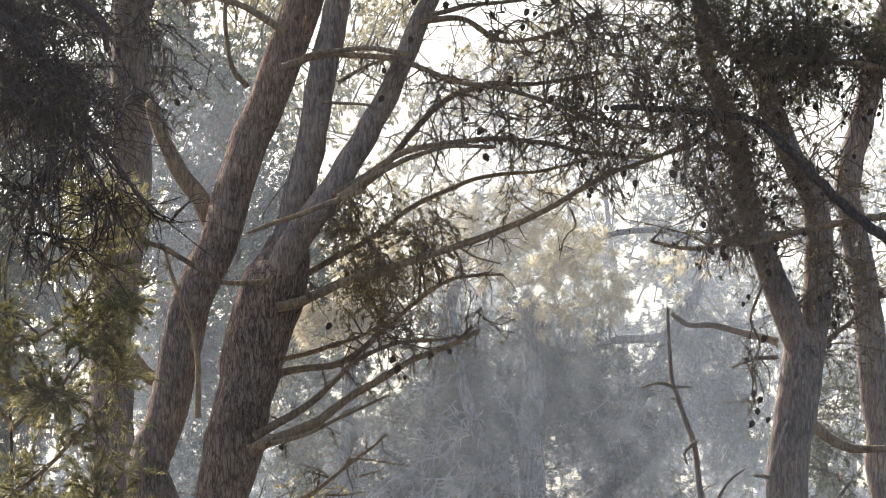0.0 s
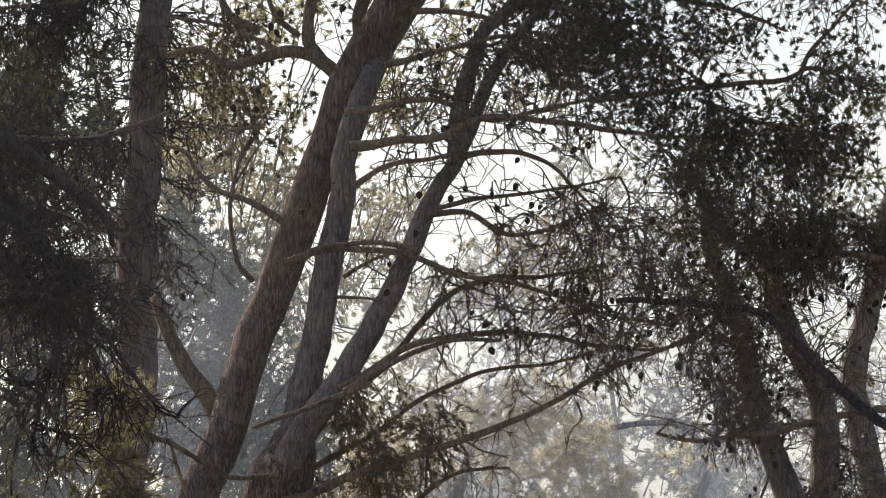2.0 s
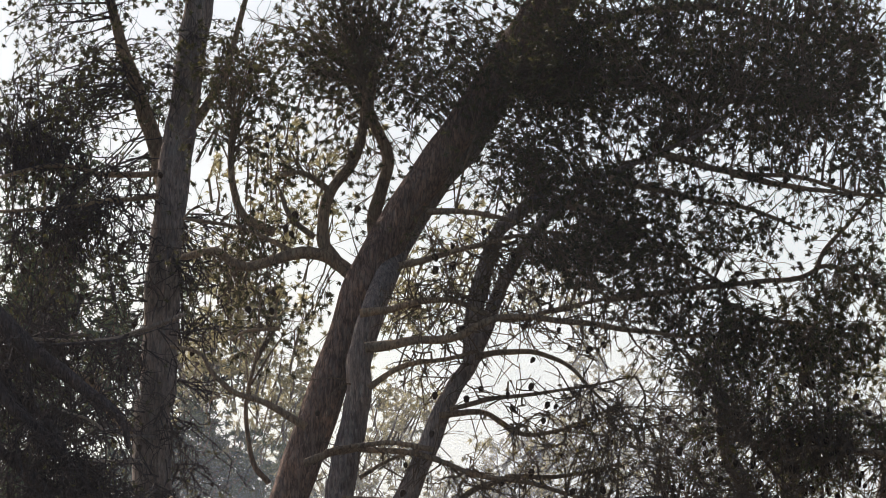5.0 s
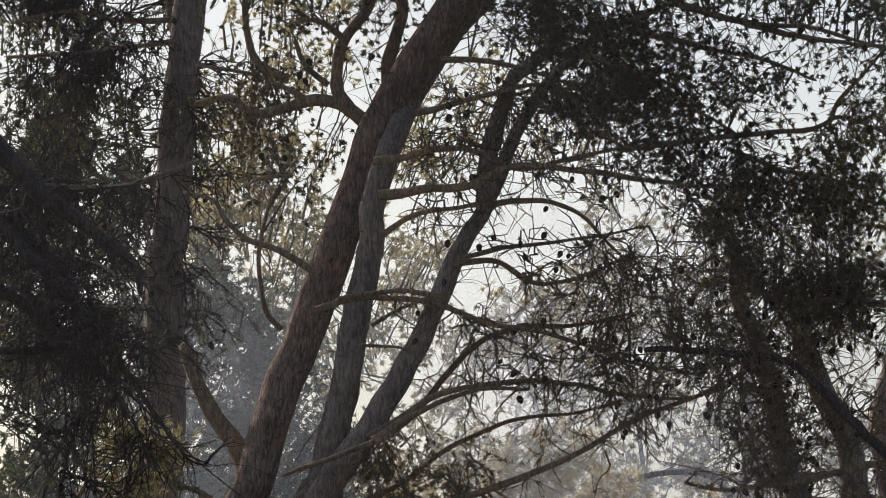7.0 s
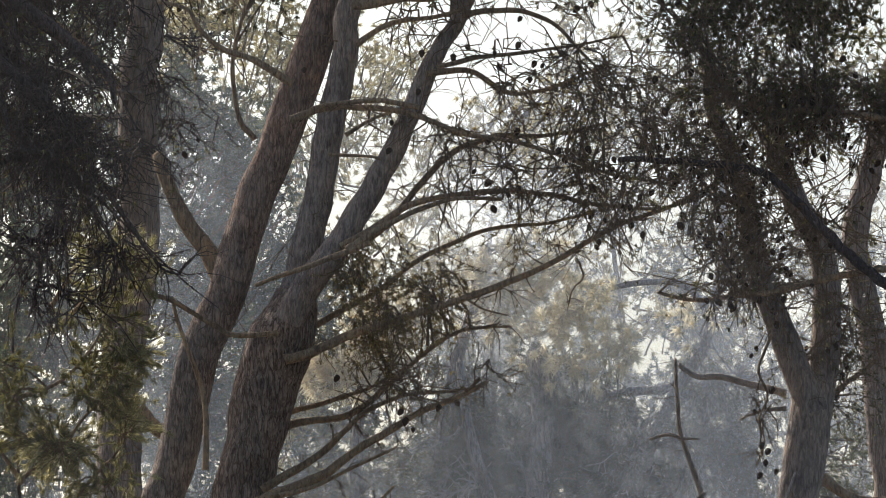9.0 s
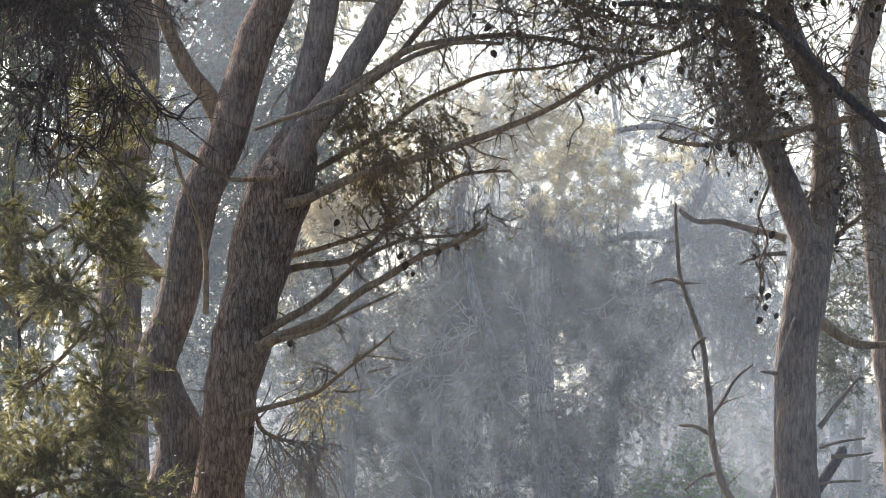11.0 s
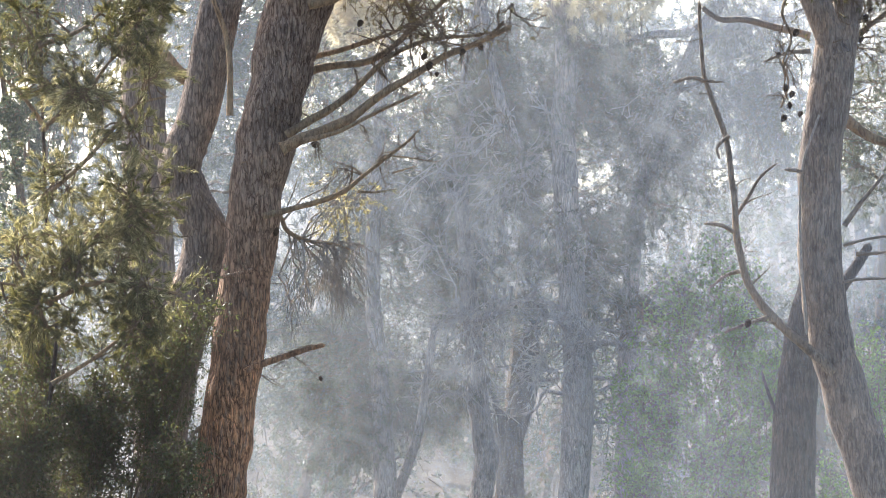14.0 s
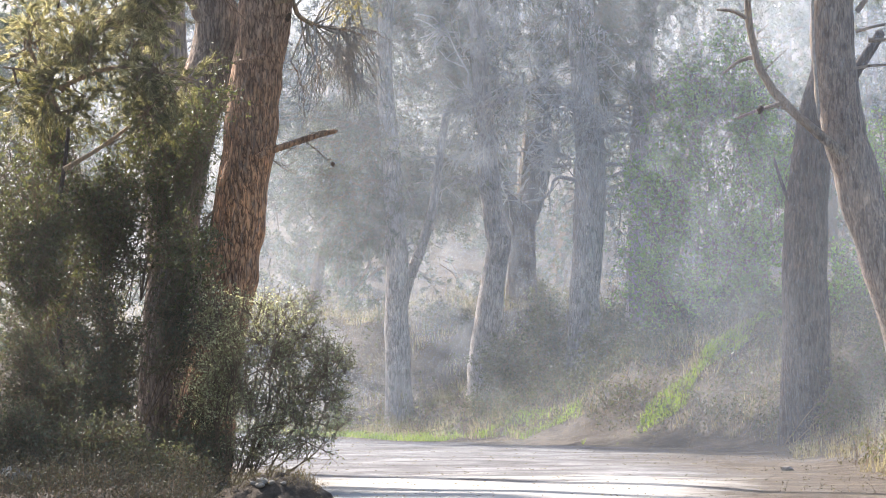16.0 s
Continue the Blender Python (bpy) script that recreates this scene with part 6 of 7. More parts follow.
smoky_pine(206, "slender pale pine leaning through the smoke with sunlit sprays", 98,
           [([(2.6, 98, 0.99), (2.64, 98, 3.59), (2.8, 98, 5.88), (3.04, 98, 6.71), (3.31, 98, 7.56), (3.62, 98, 8.25), (4, 98, 8.86), (4.23, 98, 9.78), (4.32, 98, 11.63)], 0.13, 0.06)],
           [([(4, 98, 8.86), (3.62, 98, 8.4), (2.93, 98, 8.29), (2.39, 98, 8.1), (1.93, 98, 7.67)], 0.08, 0.03), ([(4.16, 98, 9.32), (3.7, 98, 9.78), (2.78, 98, 9.71), (2.16, 98, 9.25), (1.63, 98, 9.02)], 0.06, 0.02), ([(3.31, 98, 7.56), (4, 98, 7.71), (4.61, 98, 7.48)], 0.05, 0.02), ([(3.54, 98, 8.09), (4.08, 98, 8.4), (4.84, 98, 8.55), (5.46, 98, 8.86)], 0.07, 0.03)],
           [((3.31, 98, 7.4), (1.15, 1.5, 0.994), 56, 9, 4, 0.5), ((4.38, 98, 8.02), (0.994, 1.5, 0.917), 44, 9, 4, 0.5), ((2.54, 98, 7.9), (0.917, 1.2, 0.6), 24, 9, 4, 0.4), ((4.3, 98, 6.64), (0.994, 1.2, 0.841), 40, 9, 3, 0.5), ((2.92, 98, 6.41), (0.841, 1.2, 0.841), 36, 9, 3, 0.5)],
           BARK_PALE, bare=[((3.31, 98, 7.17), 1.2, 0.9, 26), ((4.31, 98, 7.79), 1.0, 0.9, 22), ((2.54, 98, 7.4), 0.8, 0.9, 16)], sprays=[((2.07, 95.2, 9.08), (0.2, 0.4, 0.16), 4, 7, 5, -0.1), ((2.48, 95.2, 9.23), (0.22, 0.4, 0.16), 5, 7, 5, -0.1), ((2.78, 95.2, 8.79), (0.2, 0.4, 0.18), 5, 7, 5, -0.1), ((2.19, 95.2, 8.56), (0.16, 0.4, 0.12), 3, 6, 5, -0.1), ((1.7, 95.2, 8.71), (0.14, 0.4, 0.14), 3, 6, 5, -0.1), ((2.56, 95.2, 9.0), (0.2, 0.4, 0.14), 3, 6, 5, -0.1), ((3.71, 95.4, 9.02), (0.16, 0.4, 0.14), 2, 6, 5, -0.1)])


# ---- shrubs ----
def shrub(seed, label, base, blobs, leaf_mat, leaf, width, stems=9):
    """Woody stems from the base into rounded masses of small leaves. blobs: (centre, radii, boughs, twigs, leaves a twig)."""
    t = thing("shrub", on_ground(*base), label, "shrub", "shrubs")
    g = Greens(seed)
    rng = g.rng
    root = np.array(t.location)
    for n, (c, r, nb, nt, per) in enumerate(blobs):
        c, r = np.array(c), np.array(r)
        foot = np.array([0.75 * root[0] + 0.25 * c[0], c[1], 0])
        foot[2] = ground_height(foot[0], foot[1]) - 0.05
        for s in range(max(2, stems // len(blobs))):
            tip = c + rng.uniform(-0.5, 0.5, 3) * r
            limb("stem", t, [foot + rng.normal(0, 0.06, 3) * [1, 1, 0], (foot + tip) / 2 + rng.normal(0, 0.12, 3), tip], 0.008, 0.004, BARK_TWIG, 6, 0.1, rng, "", 0.1)
        low = np.array([foot * (1 - k) + c * k + rng.normal(0, 0.1, 3) for k in np.linspace(0.55, 1.1, 10)])
        gl = g.mass(low, c, r, nb, 0, sag=0.15, bough_r=0.007)
        k = nb * nt
        b = np.repeat(np.arange(nb), nt)
        f = rng.uniform(0.4, 1, k) * 6
        i = np.minimum(f.astype(int), 5)
        w = (f - i)[:, None]
        s = gl[b, i] * (1 - w) + gl[b, i + 1] * w
        tl = g.curves(s, rng.normal(0, 1, (k, 3)) + [0, 0, 0.5], rng.uniform(0.1, 0.3, k), 0.0)
        g.tubes(tl[:, ::4], 0.003, 0.0015)
        q = np.repeat(np.arange(k), per)
        f = rng.uniform(0.6, 4, k * per)
        i = np.minimum(f.astype(int), 3)
        w = (f - i)[:, None]
        g.leaves(tl[q, i] * (1 - w) + tl[q, i + 1] * w + rng.normal(0, leaf * 0.3, (k * per, 3)), leaf, width)
    g.finish(t, BARK_TWIG, leaf_mat, "twigs", "leaves")


def blob(c, rx, rz, D, nb, nt, per, ry=0.7):
    return (c, (rx * D / 12818.3, ry, rz * D / 12818.3), nb, nt, per)


shrub(301, "grey-green bush with small glossy leaves at the road's edge", (-2.02, 65), [
    blob((-1.42, 65, 1.4), 85, 90, 65, 24, 12, 9), blob((-1.75, 65.2, 1.15), 90, 110, 65, 28, 12, 9), blob((-1.15, 65, 1.02), 75, 75, 65, 22, 12, 9), blob((-1.5, 65, 0.72), 90, 60, 65, 22, 12, 9), blob((-2.03, 66, 1.5), 60, 110, 66, 40, 11, 7), blob((-1.0, 65, 1.25), 40, 75, 65, 11, 11, 8),
    blob((-1.3, 64.8, 0.42), 85, 34, 65, 13, 11, 8), blob((-1.7, 65, 0.36), 60, 36, 65, 11, 11, 8), blob((-1.05, 64.9, 0.7), 45, 45, 65, 9, 11, 8), blob((-1.25, 65, 1.68), 50, 35, 65, 6, 10, 8), blob((-1.65, 65, 1.75), 60, 40, 65, 9, 11, 8),
    blob((-2.12, 66.4, 0.8), 55, 110, 65, 44, 12, 9), blob((-1.99, 65.6, 0.99), 60, 90, 65, 24, 11, 8)], LEAF_GREY, 0.029, 0.0135, 13)
shrub(302, "tall dark mastic shrub under the pines", ((-3.27, 66, 0.06)[0], 66), [
    blob((-3.7, 66.4, 0.88), 120, 170, 66, 88, 11, 7), blob((-3.1, 66.8, 1.29), 100, 170, 66, 72, 11, 7), blob((-2.36, 67.2, 1.6), 60, 150, 67, 24, 10, 6), blob((-2.4, 66.6, 1.5), 60, 120, 66, 35, 10, 7), blob((-2.35, 66.2, 0.42), 80, 90, 66, 27, 9, 6), blob((-3.93, 69.5, 1.17), 120, 150, 69, 64, 11, 6), blob((-3.22, 69.5, 0.85), 110, 150, 69, 64, 11, 6), blob((-3.6, 69.5, 1.82), 130, 110, 69, 48, 11, 6), blob((-4.14, 69.5, 2.75), 90, 140, 69, 44, 10, 6), blob((-3.44, 69.5, 2.85), 100, 110, 69, 28, 10, 6), blob((-3.06, 66, 0.37), 90, 80, 66, 48, 10, 7), blob((-3.73, 66, 0.22), 100, 70, 66, 48, 10, 7), blob((-2.06, 66, 0.37), 40, 70, 66, 20, 9, 6)], LEAF_DARK, 0.038, 0.017, 24)
shrub(308, "olive-green evergreen shrub with yellowish tips", ((-3.56, 67.6, 0.02)[0], 67.6), [
    blob((-3.79, 67, 2.29), 110, 150, 67, 110, 11, 6), blob((-3.13, 67.5, 2.55), 110, 140, 67, 110, 11, 6), blob((-2.55, 67.5, 2.82), 50, 130, 67, 60, 11, 6), blob((-2.76, 67.5, 3.4), 90, 80, 67, 40, 10, 6), blob((-3.66, 67.5, 3.29), 110, 80, 67, 50, 10, 6), blob((-2.29, 66.8, 3.17), 50, 120, 67, 36, 10, 6), blob((-2.26, 66.6, 2.18), 45, 130, 67, 40, 10, 6), blob((-2.02, 66.6, 3.63), 30, 40, 67, 10, 8, 6)], LEAF_OLIVE, 0.055, 0.02, 16)
shrub(309, "low dark bushes along the roadside mound", ((-3.19, 64.5, -0)[0], 64.5), [
    blob((-3.84, 65.2, 0.44), 100, 90, 64, 60, 10, 7), blob((-3.24, 65.4, 0.48), 90, 95, 64, 60, 10, 7), blob((-2.65, 65.4, 0.38), 90, 80, 64, 26, 10, 6), blob((-2.22, 65.4, 0.3), 60, 60, 64, 18, 10, 6),
    blob((-2.75, 64.6, 0.14), 110, 40, 63, 30, 9, 6), blob((-2.23, 64.2, 0.15), 80, 34, 64, 24, 9, 6), blob((-3.31, 65.8, 0.94), 100, 70, 65, 50, 10, 7), blob((-3.75, 63.2, 0.42), 110, 90, 63, 60, 10, 7), blob((-3.05, 63.3, 0.38), 100, 80, 63, 56, 10, 7), blob((-2.45, 63.5, 0.22), 80, 50, 63, 30, 10, 7)], LEAF_DARK, 0.036, 0.016, 12)
# Stands out of view; added only to keep sun off the bushes.
shrub(310, "added unseen shrub shading the roadside bushes", (-5.9, 66.4), [
    ((-5.6, 65.0, 2.1), (1.0, 1.0, 1.2), 60, 8, 6), ((-6.2, 66.2, 3.2), (1.0, 1.0, 1.0), 46, 8, 6), ((-5.4, 67.6, 2.3), (0.9, 1.0, 1.2), 50, 8, 6), ((-5.9, 68.8, 2.7), (0.9, 1.0, 1.2), 50, 8, 6), ((-5.1, 63.6, 1.2), (0.8, 1.0, 0.9), 50, 8, 6)], LEAF_DARK, 0.11, 0.06, 12)
shrub(307, "dusty brown-green scrub on the bank", ((3.74, 93, 0.58)[0], 93), [
    blob((2.93, 95, 1.01), 90, 60, 95, 50, 9, 5), blob((3.82, 95, 1.01), 80, 70, 95, 50, 9, 5), blob((4.13, 92, 0.59), 50, 70, 92, 40, 9, 5), blob((4.8, 86, 0.52), 60, 90, 86, 50, 9, 5), blob((5.2, 86, 1.06), 50, 110, 86, 50, 9, 5), blob((2.28, 99, 0.67), 60, 60, 99, 40, 9, 5), blob((1.41, 103, 0.64), 80, 50, 103, 40, 9, 5)], LEAF_OLIVE, 0.06, 0.025, 14)
shrub(303, "bright green leafy shrub on the bank in the smoke", ((3.26, 96, 0.92)[0], 96), [
    blob((2.89, 96, 3.32), 100, 150, 96, 78, 8, 5), blob((3.71, 96, 2.8), 120, 190, 96, 100, 8, 5), blob((2.74, 96, 2.2), 90, 130, 96, 67, 8, 5), blob((4.16, 96, 3.92), 70, 110, 96, 56, 8, 5), blob((3.54, 95.5, 1.6), 130, 90, 96, 67, 8, 5), blob((3.34, 96, 4.52), 90, 110, 96, 44, 8, 5), blob((4.16, 96, 2.2), 70, 140, 96, 56, 8, 5), blob((4.51, 95.5, 3.31), 60, 130, 96, 44, 8, 5), blob((3.94, 96, 4.97), 80, 110, 96, 36, 8, 5)], LEAF_GREEN, 0.07, 0.03, 16)
shrub(304, "pale green shrub beyond the dark trunk", ((5.56, 92, 0.95)[0], 92), [
    blob((5.57, 92, 3.25), 60, 170, 92, 70, 9, 5), blob((5.14, 92, 1.74), 60, 120, 92, 60, 9, 5), blob((6, 92, 2.17), 70, 170, 92, 50, 9, 5)], LEAF_GREEN, 0.07, 0.03, 9)
shrub(305, "dusky undergrowth between the far trunks", ((1.45, 106, 0.53)[0], 106), [
    blob((1.45, 106, 1.6), 70, 130, 106, 60, 9, 5), blob((-0.04, 116, 1.6), 80, 120, 116, 60, 9, 5), blob((2.49, 101, 1.28), 50, 80, 101, 46, 9, 5)], LEAF_DARK, 0.07, 0.03, 9)
shrub(311, "dark dusty bushes between the trunks on the bank", (1.6, 95), [
    blob((0.8, 97, 1.0), 60, 70, 97, 46, 9, 6), blob((1.33, 97, 1.3), 40, 90, 97, 46, 9, 6), blob((2.17, 94, 1.16), 55, 90, 94, 46, 9, 6), blob((2.58, 93, 1.02), 60, 60, 93, 46, 9, 6), blob((-0.04, 103, 1.28), 60, 70, 103, 46, 9, 6), blob((3.34, 96, 1.6), 70, 60, 96, 46, 9, 6)], LEAF_DARK, 0.065, 0.03, 12)
shrub(306, "low undergrowth at the bend of the road", ((-1.64, 114, 0)[0], 114), [
    blob((-1.55, 114, 1.25), 70, 140, 114, 60, 9, 5), blob((-2.35, 114, 1.96), 80, 200, 114, 70, 9, 5), blob((-2.8, 114, 0.9), 60, 110, 114, 46, 9, 5)], LEAF_DARK, 0.07, 0.03, 9)


# ---- far woods ----
def far_woods(seed, label, D, places, density=1.0, leaf=NEEDLE_FAR, x0=-8.5, x1=9.0, width=0.02, needle=0.14, per=6):
    """Uncountable pines behind the bend: thin trunks with broken, uneven crowns. places: (centre, half width, half height)."""
    t = thing("far_woods", on_ground(0, D), label, "woods", kind="stuff")
    g = Greens(seed)
    rng = g.rng
    lines = []
    for x in np.arange(x0, x1, 2.4):
        x = x + rng.uniform(-0.6, 0.6)
        y = D + rng.uniform(-1.5, 4)
        z0 = float(ground_height(x, y))
        h = rng.uniform(7, 10)
        lines.append(resample([(x, y, z0 - 0.2), (x + rng.normal(0, 0.4), y, z0 + h * 0.5), (x + rng.normal(0, 0.9), y, z0 + h)], 16))
        g.tubes(lines[-1][None], rng.uniform(0.1, 0.2), 0.04)
    roots = np.vstack([l[3:] for l in lines])
    for c, rx, rz in places:
        n = max(10, int(21 * density * rx * rz / 2.0))
        g.mass(roots, np.array(c) + rng.normal(0, 0.4, 3) * [0, 1, 0], (rx, 1.5, rz), n, 8, tufts=3, twig=0.3, needle=needle, width=width, per=per, twig_step=4, reach=0.7, down=0.15, bough_r=0.02, ball=13, round_by=0.8)
    g.finish(t, BARK_TWIG, leaf)


HAZY_A = [
    ((-2.9, 122, 2.94), 1.6, 1.9), ((-1.56, 122, 2.94), 1.5, 1.6), ((-0.04, 122, 2.75), 1.5, 1.6), ((1.67, 122, 2.93), 1.5, 1.6), ((3.2, 122, 2.93), 1.5, 1.6),
    ((5.86, 122, 2.93), 1.8, 1.8), ((7.76, 122, 2.93), 1.5, 1.8), ((-2.23, 122, 4.84), 1.6, 1.6), ((-0.61, 122, 5.22), 1.6, 1.6), ((1.1, 122, 5.03), 1.6, 1.6),
    ((2.82, 122, 5.03), 1.6, 1.6), ((4.44, 122, 5.02), 1.6, 1.6), ((6.34, 122, 5.5), 1.8, 1.8), ((7.96, 122, 5.5), 1.5, 1.8), ((-1.94, 122, 6.94), 1.6, 1.6),
]
HAZY_B = [
    ((-0.23, 122, 7.13), 1.6, 1.6), ((1.58, 122, 6.93), 1.6, 1.6), ((3.49, 122, 6.93), 1.6, 1.6), ((5.2, 122, 7.31), 1.6, 1.6), ((7.3, 122, 7.5), 1.6, 1.6),
    ((-1.56, 122, 8.84), 1.5, 1.5), ((0.16, 122, 9.03), 1.6, 1.5), ((2.06, 122, 9.03), 1.6, 1.5), ((3.97, 122, 8.84), 1.5, 1.4), ((5.87, 122, 9.12), 1.5, 1.4),
    ((7.78, 122, 9.12), 1.3, 1.4), ((-0.03, 122, 10.94), 1.5, 1.4), ((1.59, 122, 10.93), 1.5, 1.3), ((3.21, 122, 10.74), 1.2, 1.1), ((-1.56, 122, 10.08), 1.3, 1.2),
]
HAZY_C = [
    ((-0.79, 122, 9.41), 1.3, 1.2), ((-1.75, 122, 8.08), 1.3, 1.2), ((-0.8, 122, 7.51), 1.2, 1.2),
    ((1.6, 119, 10.3), 1.1, 0.9), ((2.9, 119, 10.0), 1.1, 0.9), ((4.2, 119, 10.2), 1.1, 0.9), ((5.5, 119, 10.4), 1.1, 0.9), ((2.4, 119, 11.2), 1.0, 0.7), ((4.0, 119, 11.3), 1.0, 0.7),
    ((5.2, 119, 8.8), 1.1, 1.0), ((3.6, 119, 8.7), 1.1, 1.0), ((6.6, 119, 9.6), 1.0, 1.0),
]
far_woods(400, "hazy sunlit pine woods behind the bend", 122, HAZY_A + HAZY_B + HAZY_C, 0.85, width=0.027, needle=0.125)
PALE_A = [
    ((-0.6, 116, 11.18), 1.0, 1.2), ((0.49, 116, 11.55), 1.1, 1.2), ((1.57, 116, 11.73), 1.1, 1.2), ((2.67, 116, 11.56), 1.1, 1.0), ((0.12, 116, 12.36), 0.9, 0.8),
    ((2.3, 116, 12.65), 1.2, 0.8), ((1.4, 116, 10.64), 1.2, 0.9), ((3.75, 116, 12.66), 0.9, 1.1), ((4.48, 116, 10.93), 1.0, 0.9), ((3.2, 116, 14.21), 1.0, 0.9),
    ((4.93, 116, 13.94), 1.2, 1.2), ((4.84, 116, 12.3), 1.0, 1.0), ((5.85, 116, 11.12), 1.0, 1.2), ((-0.78, 116, 9.9), 0.9, 0.7), ((7.21, 116, 11.12), 1.0, 1.1),
]
PALE_B = [
    ((7.03, 116, 8.67), 0.9, 1.1), ((6.85, 116, 14.83), 1.2, 1.2), ((5.3, 116, 14.83), 1.2, 1.2), ((6.75, 116, 12.03), 0.9, 0.7),
    ((7.57, 116, 12.49), 0.6, 0.9), ((6.48, 116, 9.94), 0.9, 0.9), ((4.49, 116, 9.93), 1.0, 0.8), ((5.3, 116, 10.48), 0.8, 0.8), ((7.48, 116, 9.58), 0.8, 0.8),
    ((3.58, 116, 10.92), 0.8, 0.7), ((-2.08, 116, 14.46), 0.7, 0.9), ((-1.89, 116, 13.18), 0.5, 0.6), ((1.02, 116, 12.92), 1.0, 0.8), ((3.38, 116, 15.22), 1.0, 0.8),
]
PALE_C = [
    ((1.37, 116, 13.75), 1.2, 0.8), ((-0.44, 116, 14.85), 0.9, 0.9), ((3.02, 116, 15.58), 0.7, 0.9), ((0.11, 116, 16.87), 0.9, 0.7), ((1.94, 116, 16.87), 0.9, 0.5),
    ((3.65, 116, 14.11), 0.9, 0.8), ((-1.17, 116, 13.21), 0.8, 0.7),
    ((-1.9, 116, 12.1), 0.9, 0.7), ((-2.3, 116, 13.9), 0.8, 0.7), ((-0.9, 116, 14.1), 0.8, 0.6), ((1.9, 116, 13.9), 1.0, 0.6), ((2.9, 116, 13.1), 1.0, 0.6), ((0.5, 116, 13.6), 0.8, 0.6),
]
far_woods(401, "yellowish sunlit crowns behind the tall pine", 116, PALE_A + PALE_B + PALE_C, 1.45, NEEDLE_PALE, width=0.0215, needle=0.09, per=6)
THICK_A = [
    ((-5.58, 96, 2.06), 1.2, 1.6), ((-4.38, 96, 2.43), 1.2, 1.6), ((-3.4, 96, 3.18), 0.8, 1.0), ((-5.42, 96, 4.31), 1.2, 1.3), ((-4.22, 96, 4.68), 1.1, 1.3),
    ((-5.12, 96, 6.25), 1.2, 1.2), ((-3.77, 96, 6.4), 0.9, 1.2), ((-5.29, 96, 8.15), 0.9, 1.2), ((-4.32, 96, 8.9), 1.0, 1.2), ((-4.86, 96, 10.18), 1.1, 1.2),
    ((-3.5, 96, 9.36), 0.8, 0.9), ((-2.53, 96, 9.44), 0.7, 0.6), ((-2.69, 96, 11.78), 0.9, 0.9), ((-2.16, 96, 11.03), 0.7, 0.9), ((-4.19, 96, 11.17), 1.1, 1.2),
]
THICK_B = [
    ((-5.1, 96, 11.92), 1.1, 1.2), ((-2.82, 96, 8.01), 0.8, 0.8), ((-5.18, 96, 11.53), 1.2, 1.1), ((-4.06, 96, 12.13), 1.1, 1.1), ((-2.63, 96, 12.2), 0.9, 0.8),
    ((-2.1, 96, 11.36), 0.7, 0.7), ((-4.97, 96, 13.5), 1.2, 1.1), ((-3.91, 96, 13.8), 0.9, 1.2), ((-5.2, 96, 15.33), 1.2, 1.1), ((-4.29, 96, 16.55), 1.1, 1.1),
    ((-2.4, 96, 17), 1.2, 0.7), ((-5.58, 96, 16.09), 1.1, 1.0), ((-5.42, 96, 14.26), 1.1, 1.0), ((-4.52, 96, 14.56), 0.9, 0.9), ((-3.03, 96, 4.3), 0.6, 1.2),
]
THICK_C = [
    ((-2.87, 96, 6.55), 0.6, 1.2), ((-2.72, 96, 8.43), 0.6, 1.0), ((-2.15, 96, 9.06), 0.6, 0.9), ((-1.1, 96, 9.52), 0.6, 0.6), ((-2.74, 96, 7.26), 0.7, 0.8),
    ((-2.37, 96, 8.16), 0.6, 0.8), ((-2.8, 96, 6.36), 0.7, 0.8), ((-1.7, 96, 10.05), 0.5, 0.7), ((-5.76, 96, 8.72), 0.8, 1.2), ((-5.69, 96, 7.29), 0.8, 1.0),
    ((-2.69, 96, 8.27), 0.6, 0.9), ((-2.61, 96, 6.69), 0.5, 0.9), ((-3.29, 96, 8.94), 0.6, 0.8), ((-3.06, 96, 10.79), 0.8, 0.9), ((-3.45, 96, 12.23), 0.9, 0.9),
]
THICK_D = [
    ((-4.43, 96, 12.98), 1.0, 0.9), ((-5.06, 96, 6.94), 0.9, 0.9), ((-3.94, 96, 7.85), 0.9, 0.9), ((-3.78, 96, 6.65), 0.8, 0.9), ((-3.15, 96, 11.22), 0.9, 0.8),
    ((-4.66, 96, 10.92), 1.1, 0.9), ((-5.41, 96, 12.59), 1.0, 0.9), ((-4.79, 96, 8.27), 1.0, 1.0), ((-5.61, 96, 9.4), 0.9, 0.8), ((-5.4, 96, 11.24), 0.8, 0.8),
    ((-5.19, 96, 12.68), 0.9, 0.8), ((-5.35, 96, 13.66), 0.9, 0.8), ((-4.94, 96, 9.02), 0.8, 0.8), ((-4.11, 96, 6.76), 0.9, 1.0), ((-5.31, 96, 5.94), 0.9, 0.9),
]
THICK_E = [
    ((-3.29, 96, 12.01), 0.58, 0.5), ((-2.76, 96, 11.1), 0.5, 0.62), ((-3.29, 96, 10.65), 0.58, 0.62), ((-2.53, 96, 10.12), 0.5, 0.5), ((-3.51, 96, 9.67), 0.58, 0.62), ((-2.83, 96, 9.44), 0.5, 0.62),
    ((-5.32, 96, 11.25), 0.58, 0.5), ((-4.72, 96, 10.49), 0.5, 0.62), ((-5.31, 96, 9.89), 0.58, 0.62), ((-4.63, 96, 9.51), 0.5, 0.5), ((-3.97, 96, 11.33), 0.58, 0.62), ((-2.15, 96, 9.44), 0.5, 0.62),
]
